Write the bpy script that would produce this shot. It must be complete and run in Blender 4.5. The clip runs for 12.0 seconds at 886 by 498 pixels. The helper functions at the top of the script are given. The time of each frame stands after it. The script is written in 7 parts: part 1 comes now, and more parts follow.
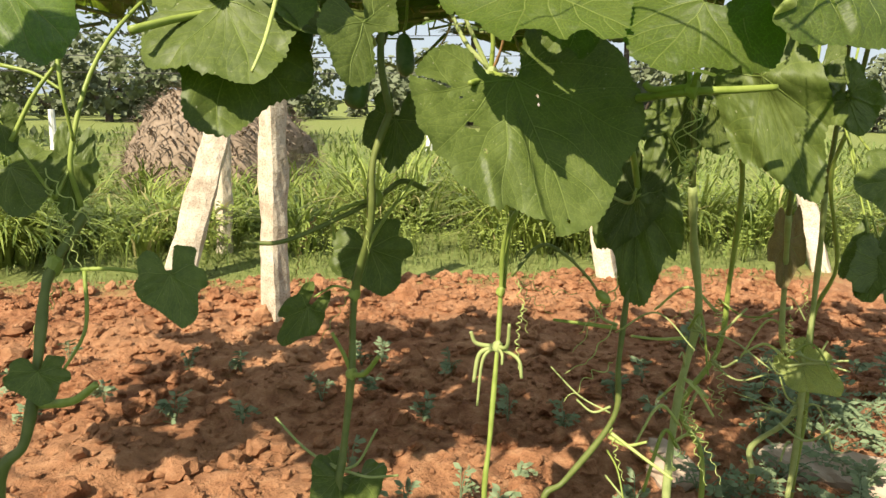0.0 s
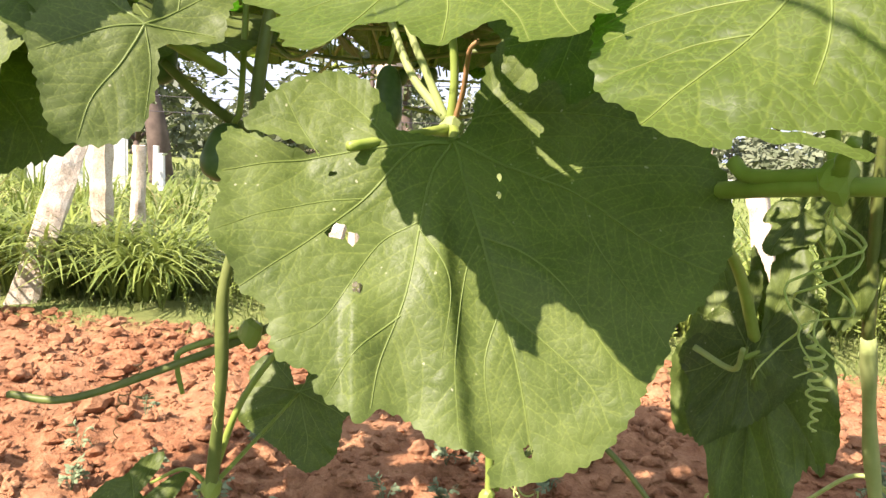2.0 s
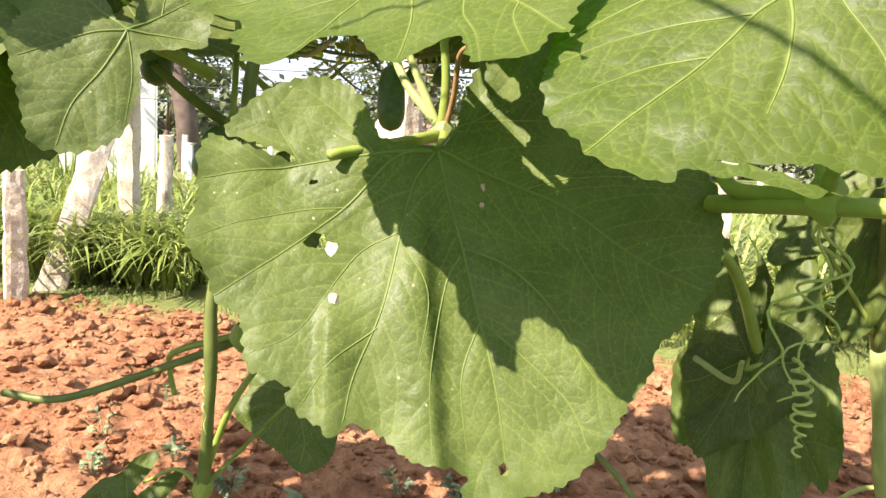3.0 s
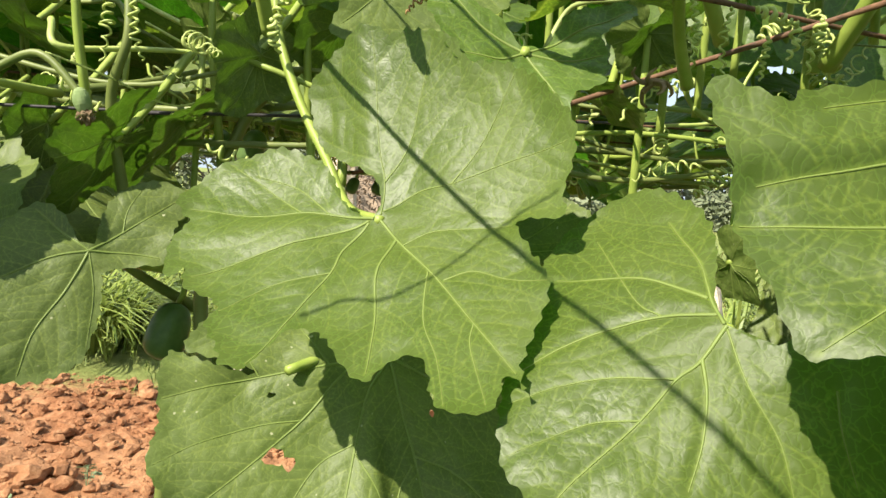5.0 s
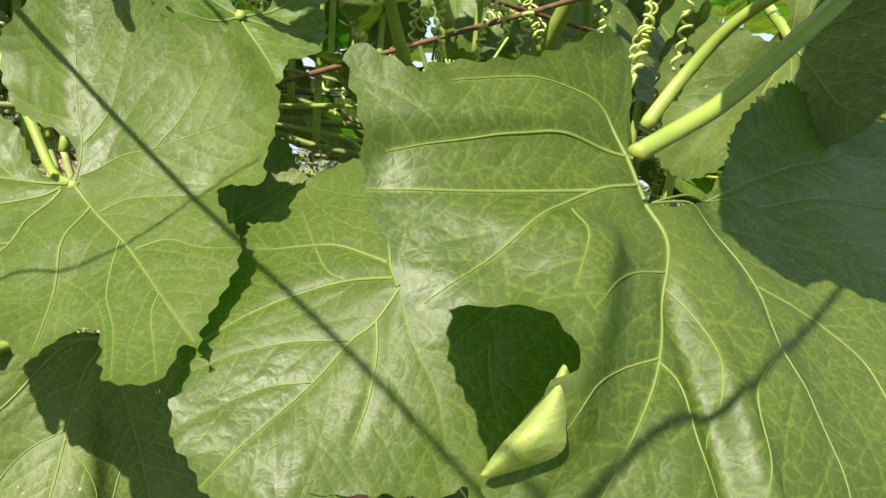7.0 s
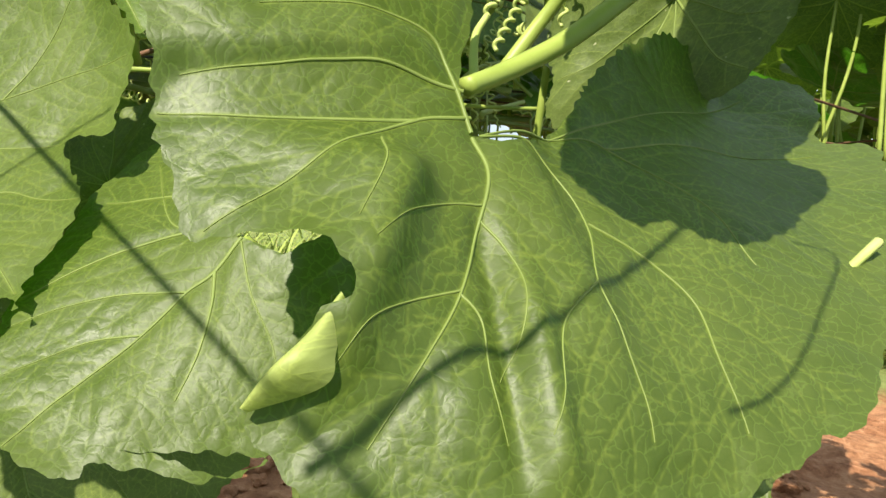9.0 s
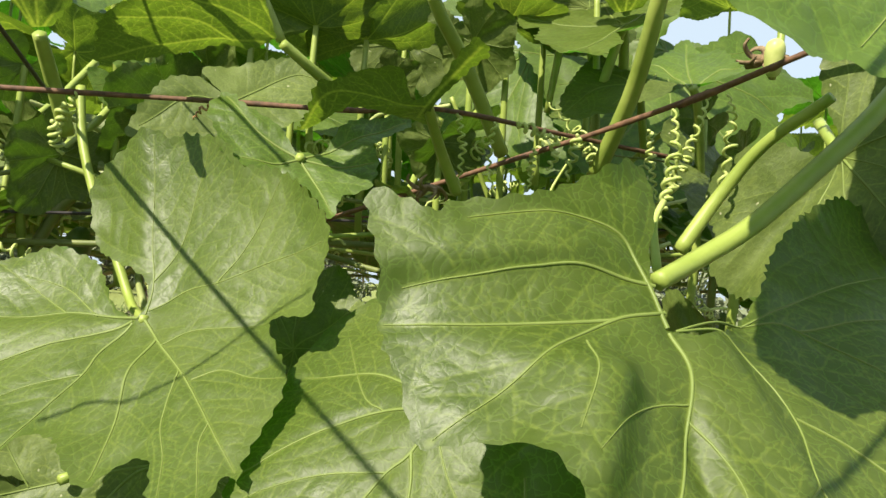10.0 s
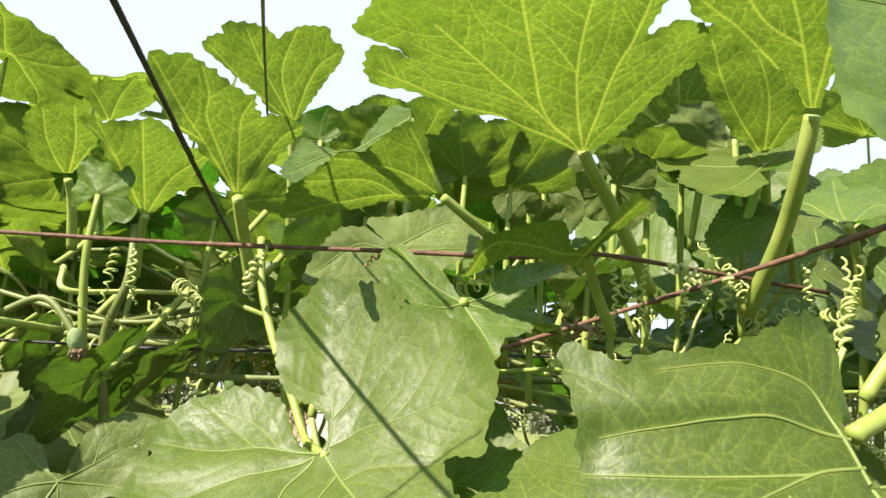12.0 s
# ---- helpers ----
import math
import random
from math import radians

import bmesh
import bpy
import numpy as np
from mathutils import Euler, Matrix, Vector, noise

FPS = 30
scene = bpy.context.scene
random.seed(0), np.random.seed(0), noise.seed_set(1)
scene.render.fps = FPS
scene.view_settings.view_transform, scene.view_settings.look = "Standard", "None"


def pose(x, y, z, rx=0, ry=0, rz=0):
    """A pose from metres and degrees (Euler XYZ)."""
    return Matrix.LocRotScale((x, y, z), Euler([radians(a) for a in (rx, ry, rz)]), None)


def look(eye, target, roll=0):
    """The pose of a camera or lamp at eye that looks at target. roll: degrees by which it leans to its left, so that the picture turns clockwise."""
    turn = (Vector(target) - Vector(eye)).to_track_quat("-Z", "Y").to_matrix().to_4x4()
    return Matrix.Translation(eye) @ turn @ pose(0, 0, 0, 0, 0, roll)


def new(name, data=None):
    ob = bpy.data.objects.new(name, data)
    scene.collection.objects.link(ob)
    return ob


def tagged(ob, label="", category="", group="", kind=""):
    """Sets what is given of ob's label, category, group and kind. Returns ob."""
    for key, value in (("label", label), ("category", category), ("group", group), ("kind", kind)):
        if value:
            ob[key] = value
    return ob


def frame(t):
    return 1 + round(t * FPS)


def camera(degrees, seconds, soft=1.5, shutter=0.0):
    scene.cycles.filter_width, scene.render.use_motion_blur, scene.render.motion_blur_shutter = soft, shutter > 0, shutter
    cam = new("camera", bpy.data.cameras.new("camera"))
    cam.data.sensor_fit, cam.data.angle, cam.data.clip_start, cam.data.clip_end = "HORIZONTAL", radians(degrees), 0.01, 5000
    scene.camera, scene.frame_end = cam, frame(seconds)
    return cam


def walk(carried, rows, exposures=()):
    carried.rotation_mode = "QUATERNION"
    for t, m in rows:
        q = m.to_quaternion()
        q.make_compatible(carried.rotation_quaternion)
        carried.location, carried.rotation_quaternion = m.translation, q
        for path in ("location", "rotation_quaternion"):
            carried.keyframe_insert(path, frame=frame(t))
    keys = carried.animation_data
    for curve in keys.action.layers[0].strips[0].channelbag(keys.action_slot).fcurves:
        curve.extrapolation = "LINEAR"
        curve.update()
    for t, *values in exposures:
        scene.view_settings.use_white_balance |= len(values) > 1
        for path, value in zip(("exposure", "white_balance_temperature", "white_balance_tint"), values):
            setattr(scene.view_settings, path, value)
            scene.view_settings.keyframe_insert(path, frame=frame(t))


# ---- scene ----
from mathutils import geometry

cam = camera(63.9, 12.0)


PATH = [
    (0, (0.426, -0.893, 1.113), (-0.552, 0.804, 0.706), 1.2),
    (0.5, (0.411, -0.787, 1.122), (-0.551, 0.92, 0.721), -1.1),
    (1, (0.364, -0.606, 1.124), (-0.618, 1.097, 0.758), 0.8),
    (1.5, (0.347, -0.471, 1.131), (-0.769, 1.168, 0.869), 1.6),
    (2, (0.352, -0.366, 1.14), (-1.026, 1.054, 0.853), 3.4),
    (2.5, (0.36, -0.343, 1.145), (-1.081, 1.007, 0.824), 3.5),
    (2.7, (0.362, -0.34, 1.145), (-1.072, 1.018, 0.826), 3.7),
    (4.3, (0.368, -0.355, 1.246), (-1.015, 1.073, 1.028), 3.9),
    (4.5, (0.365, -0.361, 1.252), (-0.993, 1.097, 1.083), 4.1),
    (5, (0.362, -0.367, 1.263), (-0.942, 1.139, 1.084), 4.3),
    (5.5, (0.353, -0.371, 1.266), (-0.914, 1.167, 1.097), 4.0),
    (6, (0.357, -0.368, 1.266), (-0.867, 1.204, 1.084), 4.5),
    (6.5, (0.379, -0.36, 1.262), (-0.641, 1.349, 1.062), 5.6),
    (7, (0.405, -0.341, 1.262), (-0.451, 1.457, 1.072), 5.6),
    (7.5, (0.416, -0.328, 1.26), (-0.322, 1.521, 1.069), 6.3),
    (7.7, (0.422, -0.326, 1.258), (-0.293, 1.533, 1.077), 6.1),
    (9.3, (0.445, -0.309, 1.247), (-0.384, 1.5, 1.052), 5.3),
    (9.5, (0.438, -0.316, 1.257), (-0.472, 1.459, 1.113), 4.6),
    (10, (0.427, -0.334, 1.27), (-0.676, 1.331, 1.379), 4.1),
    (10.5, (0.42, -0.348, 1.274), (-0.773, 1.221, 1.612), 5.1),
    (11, (0.421, -0.361, 1.278), (-0.805, 1.163, 1.698), 4.7),
    (11.5, (0.421, -0.364, 1.278), (-0.833, 1.133, 1.71), 4.9),
    (12, (0.421, -0.371, 1.276), (-0.925, 1.046, 1.702), 4.8),
]
EXPOSURES = [(0.0, 0.80, 6850, 13), (1.2, 1.04, 6700, 17), (1.7, 1.36, 6500, 24), (2.2, 1.6, 6500, 27), (3.0, 1.56, 6500, 24), (4.3, 1.2, 6500, 12), (5.5, 1.13, 6500, 10), (6.5, 1.06, 6500, 10), (7.7, 1.08, 6500, 10), (9.4, 1.07, 6550, 10), (10.0, 1.0, 6600, 10), (10.5, 1.15, 6500, 17), (12.0, 1.4, 6400, 19)]
walk(cam, [(t, look(eye, target, roll)) for t, eye, target, roll in PATH], EXPOSURES)

# ---- light and sky ----
SUN_AZ, SUN_EL = 184, 44
world = bpy.data.worlds.new("world")
scene.world = world
world.use_nodes = True
wn = world.node_tree
sky = wn.nodes.new("ShaderNodeTexSky")
sky.sky_type, sky.sun_disc = "NISHITA", False
sky.sun_elevation, sky.sun_rotation = radians(SUN_EL), radians(SUN_AZ)
sky.air_density, sky.dust_density, sky.ozone_density = 1.0, 2.0, 1.0
haze = wn.nodes.new("ShaderNodeMixRGB")
haze.inputs[0].default_value = 0.74
haze.inputs[2].default_value = (8.0, 9.6, 10.9, 1)
wn.links.new(sky.outputs[0], haze.inputs[1])
wn.links.new(haze.outputs[0], wn.nodes["Background"].inputs[0])
wn.nodes["Background"].inputs[1].default_value = 0.055
sun = new("sun", bpy.data.lights.new("sun", "SUN"))
sun.data.energy, sun.data.angle = 5.6, radians(0.55)
sun.data.color = (1.0, 0.93, 0.78)
SUN_DIR = Vector((math.sin(radians(SUN_AZ)) * math.cos(radians(SUN_EL)), math.cos(radians(SUN_AZ)) * math.cos(radians(SUN_EL)), math.sin(radians(SUN_EL))))
sun.matrix_world = look(SUN_DIR * 30, (0, 0, 0))

ALONG, ACROSS = Vector((0.77, 0.64, 0)).normalized(), Vector((-0.64, 0.77, 0)).normalized()


def strip(s, n, z=0.0):
    """A place s metres along the trellis row and n metres across it."""
    return ALONG * s + ACROSS * n + Vector((0, 0, z))


# ---- materials ----
def material(name, rough=0.6, spec=0.3):
    m = bpy.data.materials.new(name)
    m.use_nodes = True
    b = m.node_tree.nodes["Principled BSDF"]
    b.inputs["Roughness"].default_value = rough
    b.inputs["Specular IOR Level"].default_value = spec
    return m, m.node_tree.nodes, m.node_tree.links, b


def node(nodes, kind, **values):
    n = nodes.new(kind)
    for key, value in values.items():
        n.inputs[key].default_value = value
    return n


def ramp(nodes, links, source, stops):
    r = nodes.new("ShaderNodeValToRGB")
    while len(r.color_ramp.elements) < len(stops):
        r.color_ramp.elements.new(0.5)
    for e, (at, col) in zip(r.color_ramp.elements, stops):
        e.position, e.color = at, (*col, 1)
    links.new(source, r.inputs[0])
    return r.outputs[0]


def mix(nodes, links, factor, a, b, kind="MIX"):
    m = nodes.new("ShaderNodeMix")
    m.data_type, m.blend_type = "RGBA", kind
    for socket, value in ((m.inputs[0], factor), (m.inputs[6], a), (m.inputs[7], b)):
        if isinstance(value, bpy.types.NodeSocket):
            links.new(value, socket)
        elif isinstance(value, (int, float)):
            socket.default_value = value
        else:
            socket.default_value = (*value, 1)
    return m.outputs[2]


def bump(nodes, links, height, strength, distance, base, before=None):
    b = nodes.new("ShaderNodeBump")
    b.inputs["Strength"].default_value, b.inputs["Distance"].default_value = strength, distance
    links.new(height, b.inputs["Height"])
    if before:
        links.new(before, b.inputs["Normal"])
    links.new(b.outputs[0], base.inputs["Normal"])
    return b.outputs[0]


def leaf_material(name, dark, light, glow, rough=0.46, translucent=0.36, spots=0.0, spec=0.38):
    m, N, L, b = material(name, rough, spec)
    uv = N.new("ShaderNodeUVMap")
    uv.uv_map = "blade"
    warp = node(N, "ShaderNodeTexNoise", Scale=140.0, Detail=3.0)
    L.new(uv.outputs[0], warp.inputs["Vector"])
    bent = N.new("ShaderNodeMixRGB")
    bent.blend_type = "LINEAR_LIGHT"
    bent.inputs[0].default_value = 0.004
    L.new(uv.outputs[0], bent.inputs[1])
    L.new(warp.outputs["Color"], bent.inputs[2])
    cells = node(N, "ShaderNodeTexVoronoi", Scale=210.0)
    cells.feature = "DISTANCE_TO_EDGE"
    net = node(N, "ShaderNodeTexVoronoi", Scale=620.0)
    net.feature = "DISTANCE_TO_EDGE"
    for n in (cells, net):
        L.new(bent.outputs[0], n.inputs["Vector"])
    broad = node(N, "ShaderNodeTexNoise", Scale=19.0, Detail=6.0, Roughness=0.62)
    grain = node(N, "ShaderNodeTexNoise", Scale=520.0, Detail=3.0, Roughness=0.7)
    for n in (broad, grain):
        L.new(uv.outputs[0], n.inputs["Vector"])
    info = N.new("ShaderNodeObjectInfo")
    tone = ramp(N, L, broad.outputs["Fac"], [(0.3, dark), (0.72, light)])
    hue = N.new("ShaderNodeHueSaturation")
    vary = N.new("ShaderNodeMapRange")
    vary.inputs["To Min"].default_value, vary.inputs["To Max"].default_value = 0.82, 1.18
    L.new(info.outputs["Random"], vary.inputs["Value"])
    L.new(vary.outputs[0], hue.inputs["Value"])
    L.new(tone, hue.inputs["Color"])
    vein = ramp(N, L, cells.outputs["Distance"], [(0.0, (0.27, 0.27, 0.27)), (0.06, (0, 0, 0))])
    veined = mix(N, L, vein, hue.outputs[0], [1.25 * light[0] + 0.03, 1.2 * light[1] + 0.03, light[2] + 0.02])
    fine = ramp(N, L, net.outputs["Distance"], [(0.0, (0.84, 0.84, 0.84)), (0.14, (1, 1, 1))])
    speck = ramp(N, L, grain.outputs["Fac"], [(0.3, (0.86, 0.86, 0.86)), (0.7, (1, 1, 1))])
    colour = mix(N, L, 0.7, mix(N, L, 0.6, veined, fine, "MULTIPLY"), speck, "MULTIPLY")
    cord = N.new("ShaderNodeAttribute")
    cord.attribute_name = "vein"
    colour = mix(N, L, cord.outputs["Fac"], colour, [1.3 * light[0] + 0.035, 1.25 * light[1] + 0.035, light[2] + 0.01])
    if spots:
        grit = node(N, "ShaderNodeTexNoise", Scale=170.0, Detail=1.0)
        L.new(uv.outputs[0], grit.inputs["Vector"])
        fleck = ramp(N, L, grit.outputs["Fac"], [(0.75, (0, 0, 0)), (0.78, (0.8, 0.8, 0.8))])
        colour = mix(N, L, fleck, colour, (0.36, 0.36, 0.22))
    L.new(colour, b.inputs["Base Color"])
    dull = N.new("ShaderNodeMapRange")
    dull.inputs["From Min"].default_value, dull.inputs["From Max"].default_value = 0.3, 0.7
    dull.inputs["To Min"].default_value, dull.inputs["To Max"].default_value = rough - 0.07, rough + 0.10
    L.new(broad.outputs["Fac"], dull.inputs["Value"])
    L.new(dull.outputs[0], b.inputs["Roughness"])
    puff = N.new("ShaderNodeMath")
    puff.operation = "MINIMUM"
    puff.inputs[1].default_value = 0.22
    L.new(cells.outputs["Distance"], puff.inputs[0])
    first = bump(N, L, puff.outputs[0], 0.11, 0.003, b)
    crumple = node(N, "ShaderNodeTexNoise", Scale=58.0, Detail=3.0, Roughness=0.5)
    L.new(uv.outputs[0], crumple.inputs["Vector"])
    between = bump(N, L, crumple.outputs["Fac"], 0.13, 0.006, b, first)
    bump(N, L, grain.outputs["Fac"], 0.14, 0.0006, b, between)
    t = N.new("ShaderNodeBsdfTranslucent")
    web = ramp(N, L, cells.outputs["Distance"], [(0.0, (0.8, 0.8, 0.8)), (0.08, (0, 0, 0))])
    through_web = mix(N, L, web, mix(N, L, 0.75, colour, glow), [min(0.9, 1.45 * g) for g in glow])
    L.new(mix(N, L, cord.outputs["Fac"], through_web, [min(0.95, 2.2 * glow[0] + 0.14), min(0.95, 1.9 * glow[1] + 0.12), 2 * glow[2] + 0.03]), t.inputs["Color"])
    L.new(first, t.inputs["Normal"])
    s = N.new("ShaderNodeMixShader")
    s.inputs[0].default_value = translucent
    L.new(b.outputs[0], s.inputs[1])
    L.new(t.outputs[0], s.inputs[2])
    L.new(s.outputs[0], N["Material Output"].inputs["Surface"])
    return m


def stalk_material(name, a, b_, rough=0.5, translucent=0.12, scale=60.0, relief=0.002, each=False):
    m, N, L, b = material(name, rough, 0.35)
    tex = N.new("ShaderNodeTexCoord")
    n1 = node(N, "ShaderNodeTexNoise", Scale=scale, Detail=4.0)
    L.new(tex.outputs["Object"], n1.inputs["Vector"])
    info = N.new("ShaderNodeNewGeometry" if each else "ShaderNodeObjectInfo")
    own = info.outputs["Random Per Island" if each else "Random"]
    colour = mix(N, L, 0.6 if each else 0.25, ramp(N, L, n1.outputs["Fac"], [(0.32, a), (0.7, b_)]), ramp(N, L, own, [(0, a), (1, b_)]))
    L.new(colour, b.inputs["Base Color"])
    bump(N, L, n1.outputs["Fac"], 0.5, relief, b)
    if translucent:
        t = N.new("ShaderNodeBsdfTranslucent")
        L.new(colour, t.inputs["Color"])
        s = N.new("ShaderNodeMixShader")
        s.inputs[0].default_value = translucent
        L.new(b.outputs[0], s.inputs[1])
        L.new(t.outputs[0], s.inputs[2])
        L.new(s.outputs[0], N["Material Output"].inputs["Surface"])
    return m


LEAF = leaf_material("gourd_leaf", (0.050, 0.083, 0.011), (0.092, 0.143, 0.022), (0.10, 0.42, 0.010), 0.45, 0.26, 0.0, 0.28)
# Copy for backlit leaves: lighter colour and more translucency carry their glow.
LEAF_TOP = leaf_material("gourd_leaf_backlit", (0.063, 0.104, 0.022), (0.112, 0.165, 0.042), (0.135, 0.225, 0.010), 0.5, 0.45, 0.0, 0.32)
# Flecked old leaf; its dull low translucency also stands in for canopy shade.
LEAF_OLD_SHADED = leaf_material("gourd_leaf_old_shaded", (0.051, 0.076, 0.014), (0.116, 0.150, 0.037), (0.12, 0.30, 0.010), 0.50, 0.15, 1.0, 0.26)
# Copy for the sunlit leaves, their look in sun tuned into its colour.
LEAF_SUNLIT = leaf_material("gourd_leaf_sunlit", (0.054, 0.083, 0.011), (0.089, 0.121, 0.021), (0.12, 0.44, 0.015), 0.46, 0.24, 0.0, 0.3)
LEAF_PALE = leaf_material("gourd_leaf_pale", (0.24, 0.29, 0.08), (0.34, 0.39, 0.12), (0.5, 0.6, 0.1), 0.55, 0.3)
LEAF_DRY = leaf_material("gourd_leaf_dry", (0.16, 0.11, 0.05), (0.26, 0.22, 0.09), (0.4, 0.3, 0.1), 0.8, 0.2)
VEIN = stalk_material("leaf_vein", (0.150, 0.205, 0.046), (0.205, 0.265, 0.066), 0.5, 0.3)
STEM = stalk_material("vine_stem", (0.190, 0.255, 0.042), (0.310, 0.370, 0.085), 0.45, 0.12, 45)
# Darker copy of STEM: the shade on these stalks is put into its colour.
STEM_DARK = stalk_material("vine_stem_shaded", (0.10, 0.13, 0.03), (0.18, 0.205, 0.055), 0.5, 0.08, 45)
STEM_PALE = stalk_material("vine_stem_pale", (0.25, 0.31, 0.10), (0.40, 0.44, 0.17), 0.55, 0.15, 40)
TENDRIL = stalk_material("tendril", (0.34, 0.42, 0.10), (0.50, 0.55, 0.20), 0.45, 0.2, 80)
TENDRIL_DRY = stalk_material("tendril_dry", (0.22, 0.10, 0.04), (0.38, 0.22, 0.10), 0.7, 0.05, 80)
WITHERED = stalk_material("withered_flower", (0.10, 0.06, 0.03), (0.30, 0.22, 0.13), 0.9, 0.05, 200)
GOURD = stalk_material("gourd_skin", (0.065, 0.12, 0.032), (0.11, 0.175, 0.055), 0.38, 0.05, 120, 0.0006)
GOURD_YOUNG = stalk_material("young_gourd", (0.40, 0.46, 0.12), (0.55, 0.58, 0.22), 0.4, 0.2, 120, 0.0006)
FUZZ = stalk_material("bud_fuzz", (0.17, 0.24, 0.09), (0.27, 0.33, 0.15), 0.85, 0.15, 150)
RUST = stalk_material("rusty_wire", (0.055, 0.030, 0.018), (0.17, 0.085, 0.045), 0.75, 0, 220, 0.0012)
DARK_WIRE = stalk_material("dark_wire", (0.020, 0.018, 0.020), (0.05, 0.042, 0.045), 0.6, 0, 220, 0.001)
GRASS = stalk_material("tall_grass", (0.085, 0.140, 0.022), (0.350, 0.410, 0.090), 0.45, 0.3, 1.6, 0.002, True)
GRASS_DRY = stalk_material("straw_grass", (0.32, 0.29, 0.11), (0.44, 0.38, 0.17), 0.6, 0.25, 1.6)
TURF = stalk_material("short_grass", (0.11, 0.17, 0.035), (0.22, 0.26, 0.075), 0.6, 0.3, 1.2, 0.002, True)
WEED = stalk_material("silvery_weed", (0.12, 0.175, 0.085), (0.23, 0.285, 0.15), 0.7, 0.2, 3, 0.002, True)
HAY = stalk_material("old_hay", (0.16, 0.115, 0.075), (0.30, 0.23, 0.165), 0.9, 0, 14, 0.02)
BARK = stalk_material("bark", (0.07, 0.05, 0.04), (0.16, 0.12, 0.09), 0.9, 0, 5, 0.02)
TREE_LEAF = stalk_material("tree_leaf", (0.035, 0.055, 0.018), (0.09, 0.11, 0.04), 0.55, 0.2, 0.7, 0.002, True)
# Distance haze is mixed into this paler grey-green foliage colour.
FAR_LEAF_HAZED = stalk_material("far_leaf_hazed", (0.10, 0.125, 0.065), (0.19, 0.21, 0.125), 0.7, 0.15, 0.3, 0.002, True)
WHITEWASH = stalk_material("whitewash", (0.66, 0.65, 0.60), (0.80, 0.79, 0.75), 0.8, 0, 1.5, 0.004)
PALE_STONE = stalk_material("pale_stone", (0.30, 0.22, 0.15), (0.45, 0.36, 0.27), 0.9, 0, 16, 0.01)


def granite():
    m, N, L, b = material("granite_post", 0.85, 0.2)
    tex = N.new("ShaderNodeTexCoord")
    big = node(N, "ShaderNodeTexNoise", Scale=7.0, Detail=6.0, Roughness=0.65)
    fine = node(N, "ShaderNodeTexNoise", Scale=120.0, Detail=3.0)
    for n in (big, fine):
        L.new(tex.outputs["Object"], n.inputs["Vector"])
    c = ramp(N, L, big.outputs["Fac"], [(0.3, (0.34, 0.27, 0.19)), (0.5, (0.52, 0.45, 0.34)), (0.72, (0.62, 0.57, 0.47))])
    speck = ramp(N, L, fine.outputs["Fac"], [(0.36, (0.55, 0.5, 0.45)), (0.5, (1, 1, 1))])
    L.new(mix(N, L, 0.7, c, speck, "MULTIPLY"), b.inputs["Base Color"])
    first = bump(N, L, big.outputs["Fac"], 0.6, 0.03, b)
    bump(N, L, fine.outputs["Fac"], 0.5, 0.004, b, first)
    return m


STONE = granite()


def earth(name, field):
    """Tilled red soil; past the row of posts it turns into worn turf."""
    m, N, L, b = material(name, 0.95, 0.12)
    tex = N.new("ShaderNodeTexCoord")
    big = node(N, "ShaderNodeTexNoise", Scale=1.3, Detail=4.0)
    mid = node(N, "ShaderNodeTexNoise", Scale=16.0, Detail=6.0, Roughness=0.65)
    fine = node(N, "ShaderNodeTexNoise", Scale=130.0, Detail=4.0, Roughness=0.7)
    for n in (big, mid, fine):
        L.new(tex.outputs["Object"], n.inputs["Vector"])
    red = ramp(N, L, mid.outputs["Fac"], [(0.30, (0.180, 0.070, 0.032)), (0.52, (0.375, 0.174, 0.084)), (0.74, (0.545, 0.305, 0.165))])
    red = mix(N, L, 0.45, red, ramp(N, L, fine.outputs["Fac"], [(0.35, (0.38, 0.33, 0.30)), (0.65, (1, 1, 1))]), "MULTIPLY")
    red = mix(N, L, ramp(N, L, big.outputs["Fac"], [(0.42, (0, 0, 0)), (0.70, (0.45, 0.45, 0.45))]), red, (0.50, 0.285, 0.15))
    colour = red
    if field:
        sep = N.new("ShaderNodeSeparateXYZ")
        turn = N.new("ShaderNodeVectorMath")
        turn.operation = "DOT_PRODUCT"
        turn.inputs[1].default_value = ACROSS
        L.new(tex.outputs["Object"], turn.inputs[0])
        wob = N.new("ShaderNodeMath")
        wob.operation = "MULTIPLY_ADD"
        wob.inputs[1].default_value = 0.9
        L.new(mid.outputs["Fac"], wob.inputs[0])
        L.new(turn.outputs["Value"], wob.inputs[2])
        edge = N.new("ShaderNodeMapRange")
        edge.inputs["From Min"].default_value, edge.inputs["From Max"].default_value = 3.55, 4.0
        L.new(wob.outputs[0], edge.inputs["Value"])
        green = ramp(N, L, mid.outputs["Fac"], [(0.3, (0.13, 0.16, 0.045)), (0.7, (0.24, 0.27, 0.085))])
        # Unseen ground this side of the vines, greened to cut red bounce light.
        back = N.new("ShaderNodeMapRange")
        back.inputs["From Min"].default_value, back.inputs["From Max"].default_value = 1.0, 0.72
        L.new(wob.outputs[0], back.inputs["Value"])
        colour = mix(N, L, back.outputs[0], mix(N, L, edge.outputs[0], red, green), ramp(N, L, mid.outputs["Fac"], [(0.3, (0.050, 0.072, 0.022)), (0.5, (0.075, 0.115, 0.035)), (0.72, (0.14, 0.13, 0.060))]))
    L.new(colour, b.inputs["Base Color"])
    first = bump(N, L, mid.outputs["Fac"], 0.8, 0.04, b)
    bump(N, L, fine.outputs["Fac"], 0.9, 0.010, b, first)
    return m


SOIL = earth("red_soil", True)
CLOD = earth("soil_clod", False)


